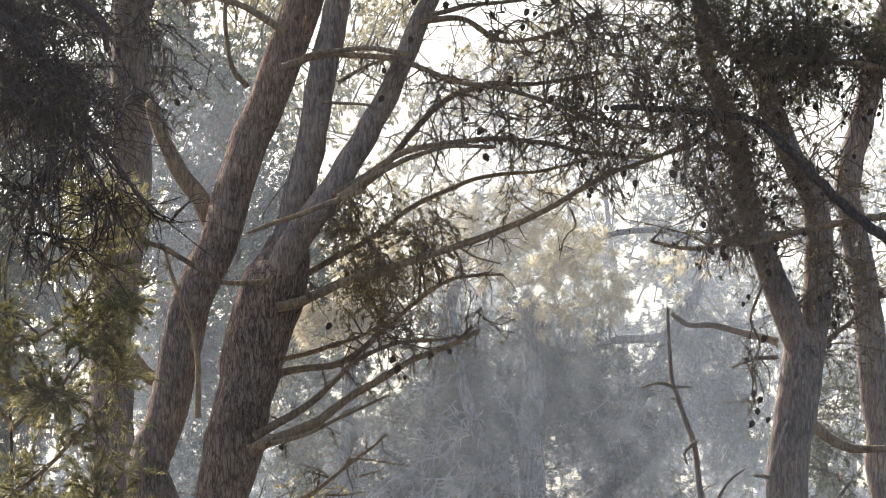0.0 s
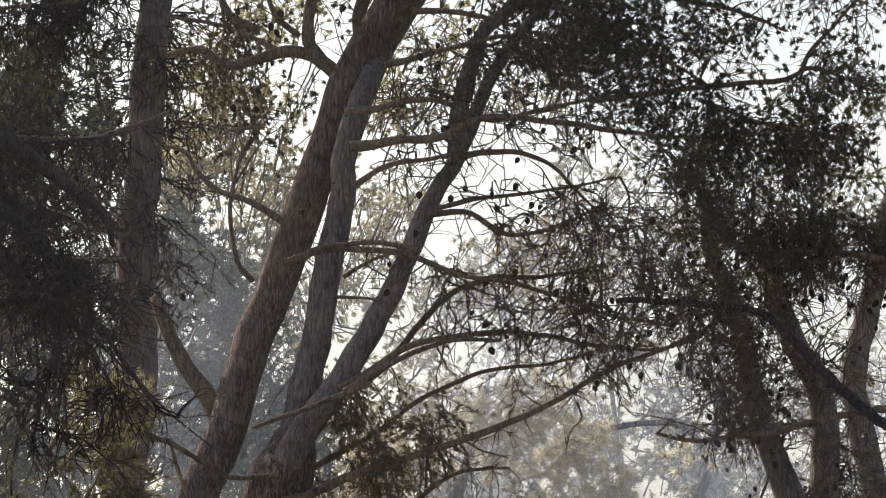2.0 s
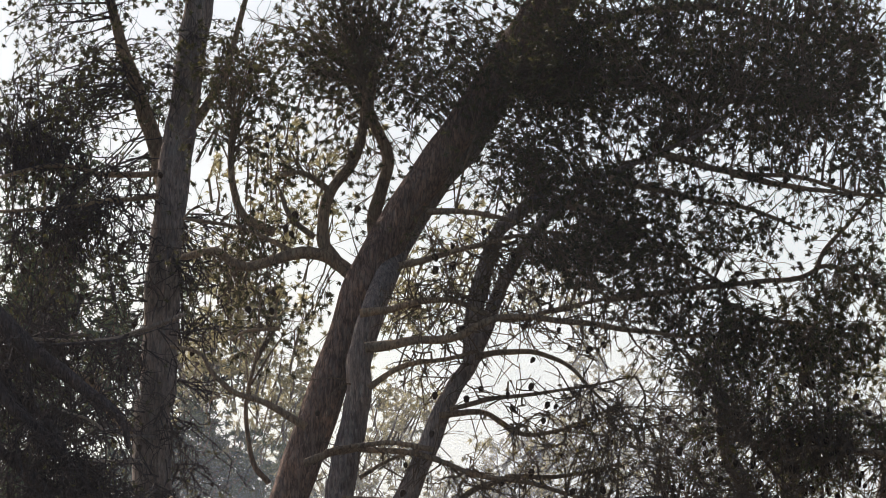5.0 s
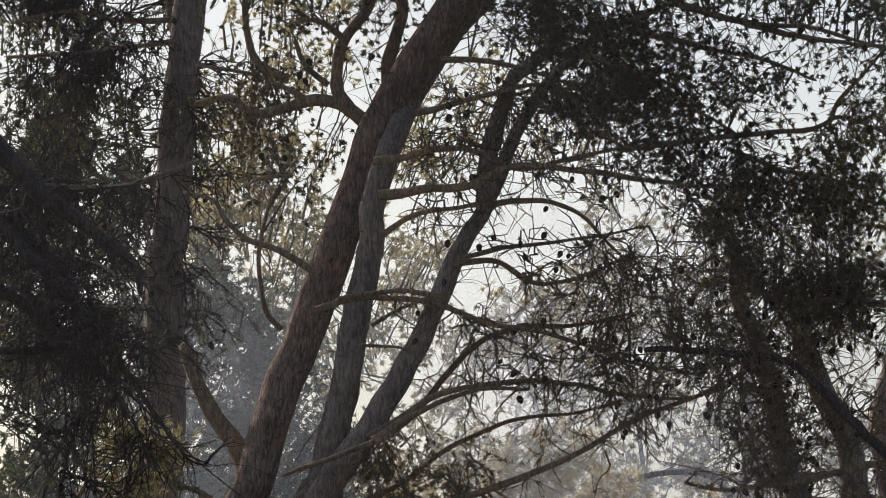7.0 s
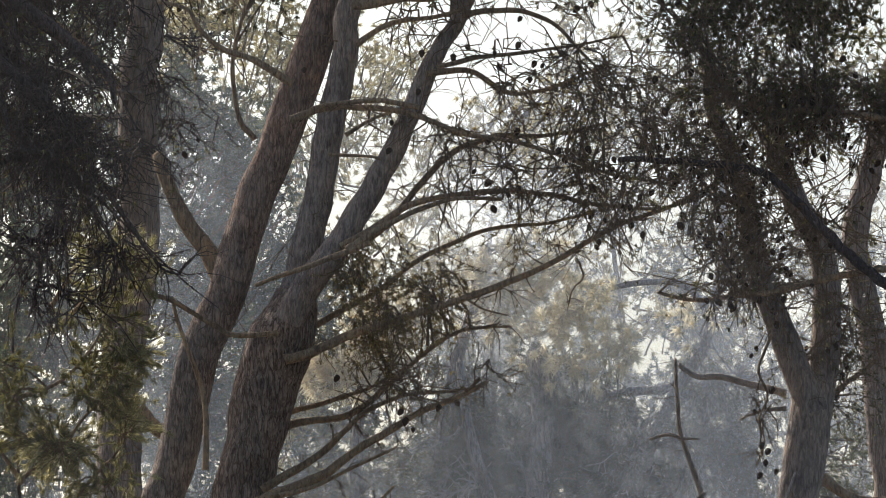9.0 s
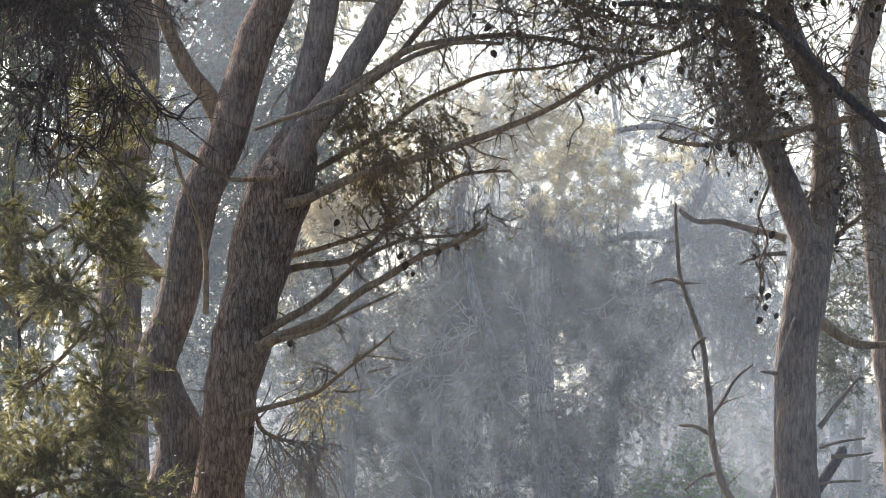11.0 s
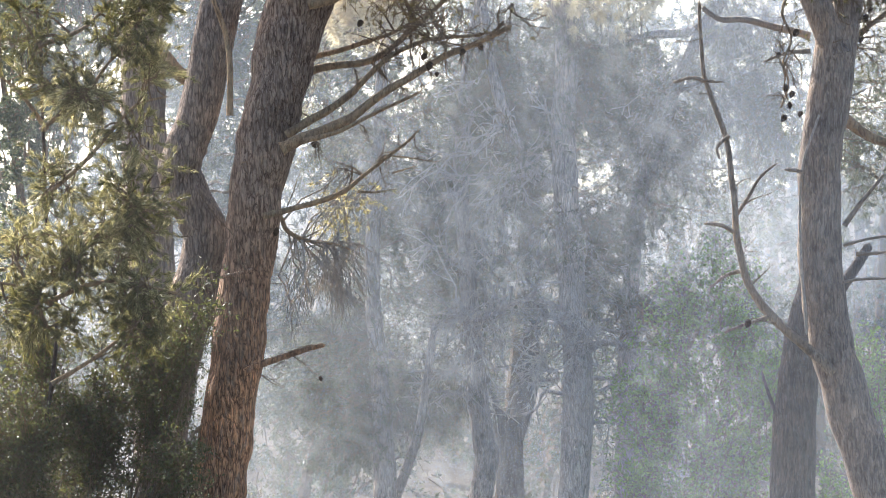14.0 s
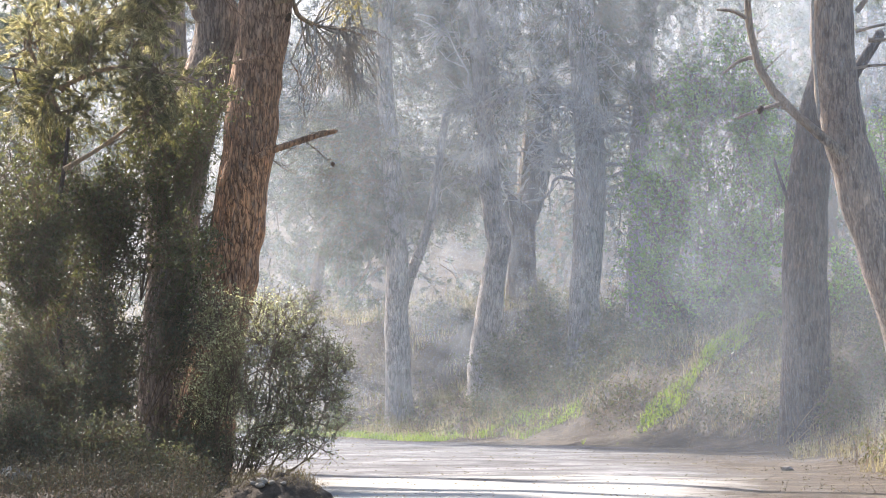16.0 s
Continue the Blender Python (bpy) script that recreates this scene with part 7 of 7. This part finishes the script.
THICK_F = [
    ((-5.35, 96, 14.59), 0.6, 0.55), ((-4.67, 96, 14.21), 0.6, 0.55), ((-5.34, 96, 13.75), 0.6, 0.55), ((-4.83, 96, 15.51), 0.6, 0.55), ((-1.71, 96, 11.03), 0.38, 0.42), ((-1.56, 96, 10.2), 0.38, 0.42),
    ((-1.85, 96, 9.52), 0.38, 0.42), ((-1.1, 96, 9.75), 0.38, 0.42), ((-2.24, 96, 11.41), 0.38, 0.42), ((-2.01, 96, 10.5), 0.38, 0.42), ((-5.52, 96, 9.18), 0.55, 0.5), ((-4.85, 96, 8.73), 0.55, 0.5),
    ((-5.44, 96, 8.13), 0.55, 0.5), ((-4.62, 96, 7.68), 0.55, 0.5), ((-5.29, 96, 7.15), 0.55, 0.5), ((-3.27, 96, 8.89), 0.55, 0.5), ((-3.27, 96, 7.76), 0.55, 0.5),
]
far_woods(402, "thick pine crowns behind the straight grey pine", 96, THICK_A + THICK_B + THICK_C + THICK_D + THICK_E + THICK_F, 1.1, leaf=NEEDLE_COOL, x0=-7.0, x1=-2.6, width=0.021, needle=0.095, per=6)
SKYLIT_A = [
    ((-2.95, 102, 16.01), 0.9, 0.8), ((-2.23, 102, 16.74), 0.9, 0.8), ((-1.67, 102, 14.63), 0.9, 0.9), ((-2.55, 102, 14.63), 0.9, 0.9), ((-1.18, 102, 17.23), 0.9, 0.7),
    ((-1.67, 102, 15.85), 0.8, 0.7), ((-1.99, 102, 13.42), 0.8, 0.7), ((-2.95, 102, 13.59), 0.8, 0.8), ((0.66, 102, 15.76), 1.0, 0.6), ((-0.06, 102, 14.55), 0.7, 0.7),
    ((2.01, 102, 12.92), 0.8, 0.5), ((0.41, 102, 12.29), 1.0, 0.6), ((1.85, 102, 12.12), 1.2, 0.7), ((-0.13, 102, 10.74), 0.8, 0.7), ((-0.87, 102, 13.58), 0.7, 0.8),
]
SKYLIT_B = [
    ((2.65, 102, 12.28), 0.9, 0.6), ((-2.98, 102, 15.2), 0.6, 0.5), ((-2.4, 102, 14.85), 0.6, 0.5), ((-3.06, 102, 14.1), 0.6, 0.5), ((-2.25, 102, 13.9), 0.6, 0.5),
    ((-1.8, 102, 13.2), 0.5, 0.5), ((-3.2, 102, 12.9), 0.6, 0.5), ((-0.2, 102, 13.3), 0.5, 0.4), ((-1.4, 102, 10.3), 0.6, 0.6), ((-0.7, 102, 9.6), 0.6, 0.5), ((-1.5, 102, 8.9), 0.6, 0.6), ((-0.8, 102, 8.6), 0.6, 0.5), ((-1.7, 102, 7.8), 0.6, 0.6), ((-1.2, 102, 7.2), 0.6, 0.5),
]
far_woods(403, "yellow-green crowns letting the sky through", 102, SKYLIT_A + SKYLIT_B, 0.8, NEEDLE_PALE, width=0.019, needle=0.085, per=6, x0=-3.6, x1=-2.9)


DUSKY_A = [
    ((2.54, 104.5, 4.93), 0.9, 0.9), ((3.44, 104.5, 5.75), 0.9, 0.9), ((4.01, 104.5, 4.6), 0.9, 0.9), ((3.11, 104.5, 3.95), 0.9, 0.8), ((4.67, 104.5, 5.42), 0.9, 0.9),
    ((5.15, 104.5, 4.11), 0.8, 0.9), ((5.32, 104.5, 6.56), 0.8, 0.9), ((4.34, 104.5, 6.73), 0.8, 0.8), ((-0.07, 104.5, 5.26), 0.7, 0.8), ((-1.05, 104.5, 4.12), 0.8, 0.7),
    ((6.33, 104.5, 5.67), 0.8, 0.9), ((5.02, 104.5, 5.18), 0.8, 0.9), ((6.16, 104.5, 4.53), 0.7, 0.8), ((4.94, 104.5, 3.88), 0.8, 0.8), ((5.68, 104.5, 5.92), 0.8, 0.8),
]
DUSKY_B = [
    ((6.24, 104.5, 3.31), 0.7, 0.8), ((4.21, 104.5, 5.68), 0.8, 0.8), ((-1.34, 104.5, 2.26), 0.5, 0.7),
]
far_woods(404, "dusky green crowns standing in the smoke", 104.5, DUSKY_A + DUSKY_B, 0.6, NEEDLE_COOL, x0=1.2, x1=6.5, width=0.02, needle=0.1)


SHADED = [((x + 0.5 * math.sin(z * 3 + x), 111.5, z), 0.85, 0.9) for x in np.arange(-3.6, 9.0, 1.15) for z in (1.2, 2.5, 3.8, 5.0)] + [((x + 0.4 * math.sin(z * 5 + x), 111.5, z), 0.75, 0.7) for x in (4.5, 5.7, 6.9) for z in (7.4, 8.7, 10.1, 11.4)] + [((x + 0.3 * math.sin(z * 4 + x), 111.5, z), 0.7, 0.65) for x in (0.7, 1.9, 3.1) for z in (7.2, 8.4, 9.5)]
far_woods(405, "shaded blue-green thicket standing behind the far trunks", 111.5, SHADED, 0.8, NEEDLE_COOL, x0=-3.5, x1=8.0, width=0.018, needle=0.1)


DEEP = [((x + 0.4 * math.sin(z * 2.3 + x), 106, z), 0.85, 0.85) for x in np.arange(-6.6, -2.4, 1.15) for z in np.arange(4.5, 15.5, 1.2)]
DEEP += [((x, 106, z), 0.8, 0.8) for x in (-2.3, -1.3) for z in (4.6, 5.8, 7.0, 8.2, 9.4)]
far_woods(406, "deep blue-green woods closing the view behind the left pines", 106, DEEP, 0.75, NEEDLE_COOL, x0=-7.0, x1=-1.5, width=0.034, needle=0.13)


# ---- grass, stones ----
def grass(name, label, mat, n, box, height, width, seed, keep):
    """Blades over a stretch of ground, in tussocks."""
    rng = np.random.default_rng(seed)
    tuss = rng.uniform((box[0], box[1]), (box[2], box[3]), (n // 14, 2))
    p = np.repeat(tuss, 14, 0) + rng.normal(0, 0.09, (n // 14 * 14, 2))
    p = p[keep(p[:, 0], p[:, 1])]
    g = Greens(seed)
    at = np.column_stack([p, ground_height(p[:, 0], p[:, 1]) - 0.02])
    g.needles(at, np.tile([0.0, 0, 1.0], (len(at), 1)), 2, height, width, 0.45)
    v, f = np.vstack(g.lv), np.vstack(g.lf)
    ob = mesh_object(name, v, f, mat)
    tagged(ob, label, "grass", kind="stuff")


def bank(x, y):
    return x - road_right(y)


grass("dry_grass", "dry straw-coloured grass on the bank", GRASS_DRY, 34000, (-9, 62, 9, 112), 0.24, 0.009, 501, lambda x, y: bank(x, y) > 0.1 + 0.3 * np.sin(x * 2.1 + y * 0.8))
grass("green_grass", "fresh green grass along the foot of the bank", GRASS_GREEN, 46000, (-3.5, 89, 2.2, 101), 0.10, 0.012, 502, lambda x, y: (bank(x, y) > -0.05 + 0.25 * np.sin(x * 2.3)) & (bank(x, y) < 1.0 + 0.5 * np.sin(y * 1.1 + x)) & (x < 1.75) & (np.sin(x * 2.9 + y * 0.7) + np.sin(x * 1.3 - y * 1.7) > -0.9))
grass("moss_grass", "bright green grassy streak climbing the bank", GRASS_GREEN, 30000, (2.4, 86, 4.3, 94), 0.09, 0.012, 503, lambda x, y: np.abs((y - 90.0) - (x - 2.6) * 1.3) < 0.42 + 0.25 * np.sin(x * 5 + y * 2.3))


def scrub(name, label, box, n, height, seed, keep, leaf_mat, leaf=0.05, per=16, over=None):
    """Knee-high tangle of twigs and small leaves over a stretch of ground."""
    g = Greens(seed)
    rng = g.rng
    p = rng.uniform((box[0], box[1]), (box[2], box[3]), (n, 2))
    p = p[keep(p[:, 0], p[:, 1])]
    at = np.column_stack([p, ground_height(p[:, 0], p[:, 1]) - 0.02])
    if over:
        at[:, 2] += over(p[:, 0], p[:, 1])
    size = height * (0.4 + 0.9 * rng.random(len(p)))
    lines = g.curves(at, rng.normal(0, 0.55, (len(p), 3)) + [0, 0, 1.0], size, 0.0, 4)
    g.tubes(lines, 0.004, 0.002)
    q = np.repeat(np.arange(len(p)), per)
    f = rng.uniform(0.5, 3, len(q))
    i = np.minimum(f.astype(int), 2)
    w = (f - i)[:, None]
    g.leaves(lines[q, i] * (1 - w) + lines[q, i + 1] * w + rng.normal(0, height * 0.16, (len(q), 3)), leaf, leaf * 0.4)
    t = thing(name, (0, 0, 0), label, "undergrowth", kind="stuff")
    g.finish(t, BARK_TWIG, leaf_mat, "twigs", "leaves")


scrub("undergrowth", "dusty olive scrub covering the bank", (-3, 64, 8, 106), 4600, 0.34, 602, lambda x, y: bank(x, y) > 0.35 + 0.4 * np.sin(x * 2.3 + y), LEAF_OLIVE, 0.06, 12)
scrub("undergrowth", "low dusky bushes on the steep of the bank", (0.4, 86, 6.5, 98), 2600, 0.4, 607, lambda x, y: (bank(x, y) > 0.7 + 0.35 * np.sin(x * 2.7 + y * 1.3)) & (np.abs((y - 90.0) - (x - 2.6) * 1.3) > 0.45), LEAF_DARK, 0.055, 16)
scrub("undergrowth", "dry brown brush on the bank", (-4, 63, 8, 106), 3800, 0.4, 603, lambda x, y: bank(x, y) > 0.05 + 0.25 * np.sin(y * 1.7), BRUSH, 0.045, 11)


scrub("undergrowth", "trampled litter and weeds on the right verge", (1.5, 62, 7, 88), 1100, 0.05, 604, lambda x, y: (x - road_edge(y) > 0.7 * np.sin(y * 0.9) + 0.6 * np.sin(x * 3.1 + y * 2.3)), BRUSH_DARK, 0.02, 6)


def litter(n, seed):
    """Fallen needles, twigs and leaves lying on the road, thicker in drifts."""
    rng = np.random.default_rng(seed)
    p = rng.uniform((-4, 58), (5, 98), (n, 2))
    x, y = p[:, 0], p[:, 1]
    patchy = 0.5 + 0.5 * np.sin(y * 1.9 + np.sin(x * 1.2) * 1.5) * np.sin(x * 0.8 + y * 0.4)
    p = p[(x > road_left(y)) & (x < road_edge(y) + 1.5) & (rng.random(n) < patchy ** 1.5)]
    g = Greens(seed)
    at = np.column_stack([p, ground_height(p[:, 0], p[:, 1]) + 0.045])
    d = rng.normal(0, 1, (len(at), 3)) * [1, 1, 0.12]
    g.needles(at, d, 1, 0.034, 0.008, 0.02)
    ob = mesh_object("litter", np.vstack(g.lv), np.vstack(g.lf), BRUSH)
    tagged(ob, "brown fallen needles and twigs scattered over the road", "litter", kind="stuff")


litter(9000, 71)


def stone(x, y, size, seed, lift=0.0):
    rng = np.random.default_rng(seed)
    bm = bmesh.new()
    bmesh.ops.create_icosphere(bm, subdivisions=2, radius=size)
    for v in bm.verts:
        v.co = Vector((v.co.x * 1.3, v.co.y, v.co.z * 0.65)) * (1 + 0.35 * noise.noise(v.co * 3 / size * 0.4 + Vector((seed, 0, 0))))
    me = bpy.data.meshes.new("stone")
    bm.to_mesh(me)
    bm.free()
    me.materials.append(STONE)
    ob = new("stone", me)
    ob.matrix_basis = pose(x, y, float(ground_height(x, y)) + size * 0.3 + lift, 0, 0, rng.uniform(0, 360))
    tagged(ob, "weathered limestone lying at the road's edge", "stone", "roadside stones")


for i, (x, y, s) in enumerate([(-3.7, 62, .16), (-0.6, 64, .03), (3.58, 75.5, .055)]):
    stone(x, y, s, i + 1)


def earth_mound(x, y, rx, ry, h, seed):
    """A heap of earth scraped up beside the road, rough with clods."""
    n = 40
    u, v = np.meshgrid(np.linspace(-1, 1, n), np.linspace(-1, 1, n))
    rr = np.sqrt(u * u + v * v)
    X, Y = x + u * rx * 1.25, y + v * ry * 1.25
    lump = np.array([noise.noise(Vector((a * 6, b * 6, seed))) * 0.7 + noise.noise(Vector((a * 19, b * 19, seed))) * 0.5 for a, b in zip(X.ravel(), Y.ravel())]).reshape(X.shape)
    dome = np.clip(1.05 - (rr + lump * 0.3) ** 2.4, 0, 1)
    Z = ground_height(X, Y) - 0.06 + (h + 0.06) * dome * (1 + lump * 0.45)
    i = (np.arange(n - 1)[:, None] * n + np.arange(n - 1)[None]).ravel()
    ob = mesh_object("earth_mound", np.stack([X, Y, Z], -1).reshape(-1, 3), np.stack([i, i + 1, i + n + 1, i + n], -1), GROUND, None, "", True)
    tagged(ob, "brown heap of crumbly earth and stones by the road", "mound")


def heap(dx, dy):
    """Height of the mound over the ground at an offset from its middle."""
    rr = np.hypot(np.asarray(dx) / 0.55, np.asarray(dy) / 0.62)
    return 0.2 * np.clip(1.05 - rr ** 2.4, 0, 1)


mx, my = (-1.44, 62.8, 0.06)[:2]
earth_mound(mx, my, 0.44, 0.5, 0.21, 5)
for i, (dx, dy, s) in enumerate([(-0.12, -0.3, 0.05), (-0.05, -0.34, 0.035), (-0.2, -0.28, 0.03), (0.06, -0.36, 0.028), (-0.14, -0.38, 0.04)] ):
    stone(mx + dx, my + dy, s, 20 + i, float(heap(dx, dy)))
scrub("undergrowth", "dry twiggy weeds on the heap of earth", (mx - 0.4, my - 0.35, mx + 0.35, my + 0.4), 200, 0.13, 605, lambda x, y: x > -99, BRUSH, 0.02, 10, lambda x, y: heap(x - mx, y - my))
# The tangle's shade comes from its dark leaf colour.
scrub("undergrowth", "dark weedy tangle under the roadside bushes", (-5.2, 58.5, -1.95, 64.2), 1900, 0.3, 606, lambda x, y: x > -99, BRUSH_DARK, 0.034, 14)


# ---- smoke ----
def smoke(name, y, x0, x1, z0, z1, mat, seed, density):
    """A drifting sheet of thin smoke, billowing in depth, fading out at its rims. density(u, v) in 0..1."""
    nx, nz = 48, 48
    u, v = np.meshgrid(np.linspace(0, 1, nx), np.linspace(0, 1, nz))
    X, Z = x0 + (x1 - x0) * u, z0 + (z1 - z0) * v
    Y = y + 1.5 * np.sin(X * 0.5 + seed) * np.sin(Z * 0.4 + seed * 2) + 0.6 * np.sin(X * 1.3 + Z * 0.9 + seed)
    i = (np.arange(nz - 1)[:, None] * nx + np.arange(nx - 1)[None]).ravel()
    f = np.stack([i, i + 1, i + nx + 1, i + nx], -1)
    ob = mesh_object(name, np.stack([X, Y, Z], -1).reshape(-1, 3), f, mat, None, "", True)
    uv = ob.data.uv_layers.new(name="density")
    rim = smooth(0, 0.2, u) * smooth(0, 0.2, 1 - u) * smooth(0, 0.12, v) * smooth(0, 0.25, 1 - v)
    d = (rim * density(u, v)).ravel()[f.ravel()]
    uv.data.foreach_set("uv", np.column_stack([d, d]).astype(np.float32).ravel())
    tagged(ob, "thin blue-grey wood smoke drifting between the trees", "smoke", kind="stuff")


SMOKE = smoke_material("wood_smoke", (0.5, 0.3, 0.14), 0.44, 0.76, 0.46, (0.58, 0.635, 0.72))
HAZE = smoke_material("thin_haze", (0.1, 0.1, 0.05), 0.6, 1.0, 0.022, (0.34, 0.35, 0.37))
# Faint veil before the nearest trees, added to lift their darkest tones.
smoke("smoke", 57.0, -9, 9, -0.5, 16, HAZE, 4, lambda u, v: 1 + 0 * u)
smoke("smoke", 64.5, 1.2, 8, -1, 8, SMOKE, 7, lambda u, v: 0.13 + 0 * u)
smoke("smoke", 79.5, -6, 8, -1.5, 11, SMOKE, 5, lambda u, v: 0.12 + 0.07 * smooth(0, 1, (0.55 - v) / 0.4) + 0.02 * smooth(0.5, 0.75, u))


def bank_smoke(u, v):
    """Thicker above head height, parted where the sunlit sprays stand."""
    return (0.34 - 0.12 * smooth(0, 1, (0.36 - v) / 0.1) + 0.24 * smooth(0, 1, (v - 0.38) / 0.2)) * (1 - 0.92 * np.exp(-((u - 0.6) / 0.08) ** 2 - ((v - 0.73) / 0.06) ** 2)) * (1 - 0.75 * np.exp(-((u - 0.36) / 0.13) ** 2 - ((v - 0.7) / 0.07) ** 2))


for n, y in enumerate((88.5, 92.5)):
    smoke("smoke", y, -5.5, 8, -3, 13.5, SMOKE, 1 + n * 2.7, lambda u, v: 0.63 * bank_smoke(u, v))


def far_smoke(u, v):
    return (0.7 - 0.3 * smooth(0, 1, (u - 0.58) / 0.2)) * (0.45 + 0.55 * smooth(0.28, 0.47, v)) * (1 - 0.85 * smooth(0.5, 0.62, v) * (1 - smooth(0.4, 0.56, u)))


smoke("smoke", 101.0, -7, 9, -3, 16, SMOKE, 2, far_smoke)
smoke("smoke", 107.5, -9, 10, -3, 17, SMOKE, 3, lambda u, v: (0.95 - 0.35 * smooth(0, 1, (u - 0.58) / 0.2)) * (0.3 + 0.7 * smooth(0.3, 0.5, v)) * (1 - 0.85 * smooth(0.5, 0.62, v) * (1 - smooth(0.42, 0.56, u))))
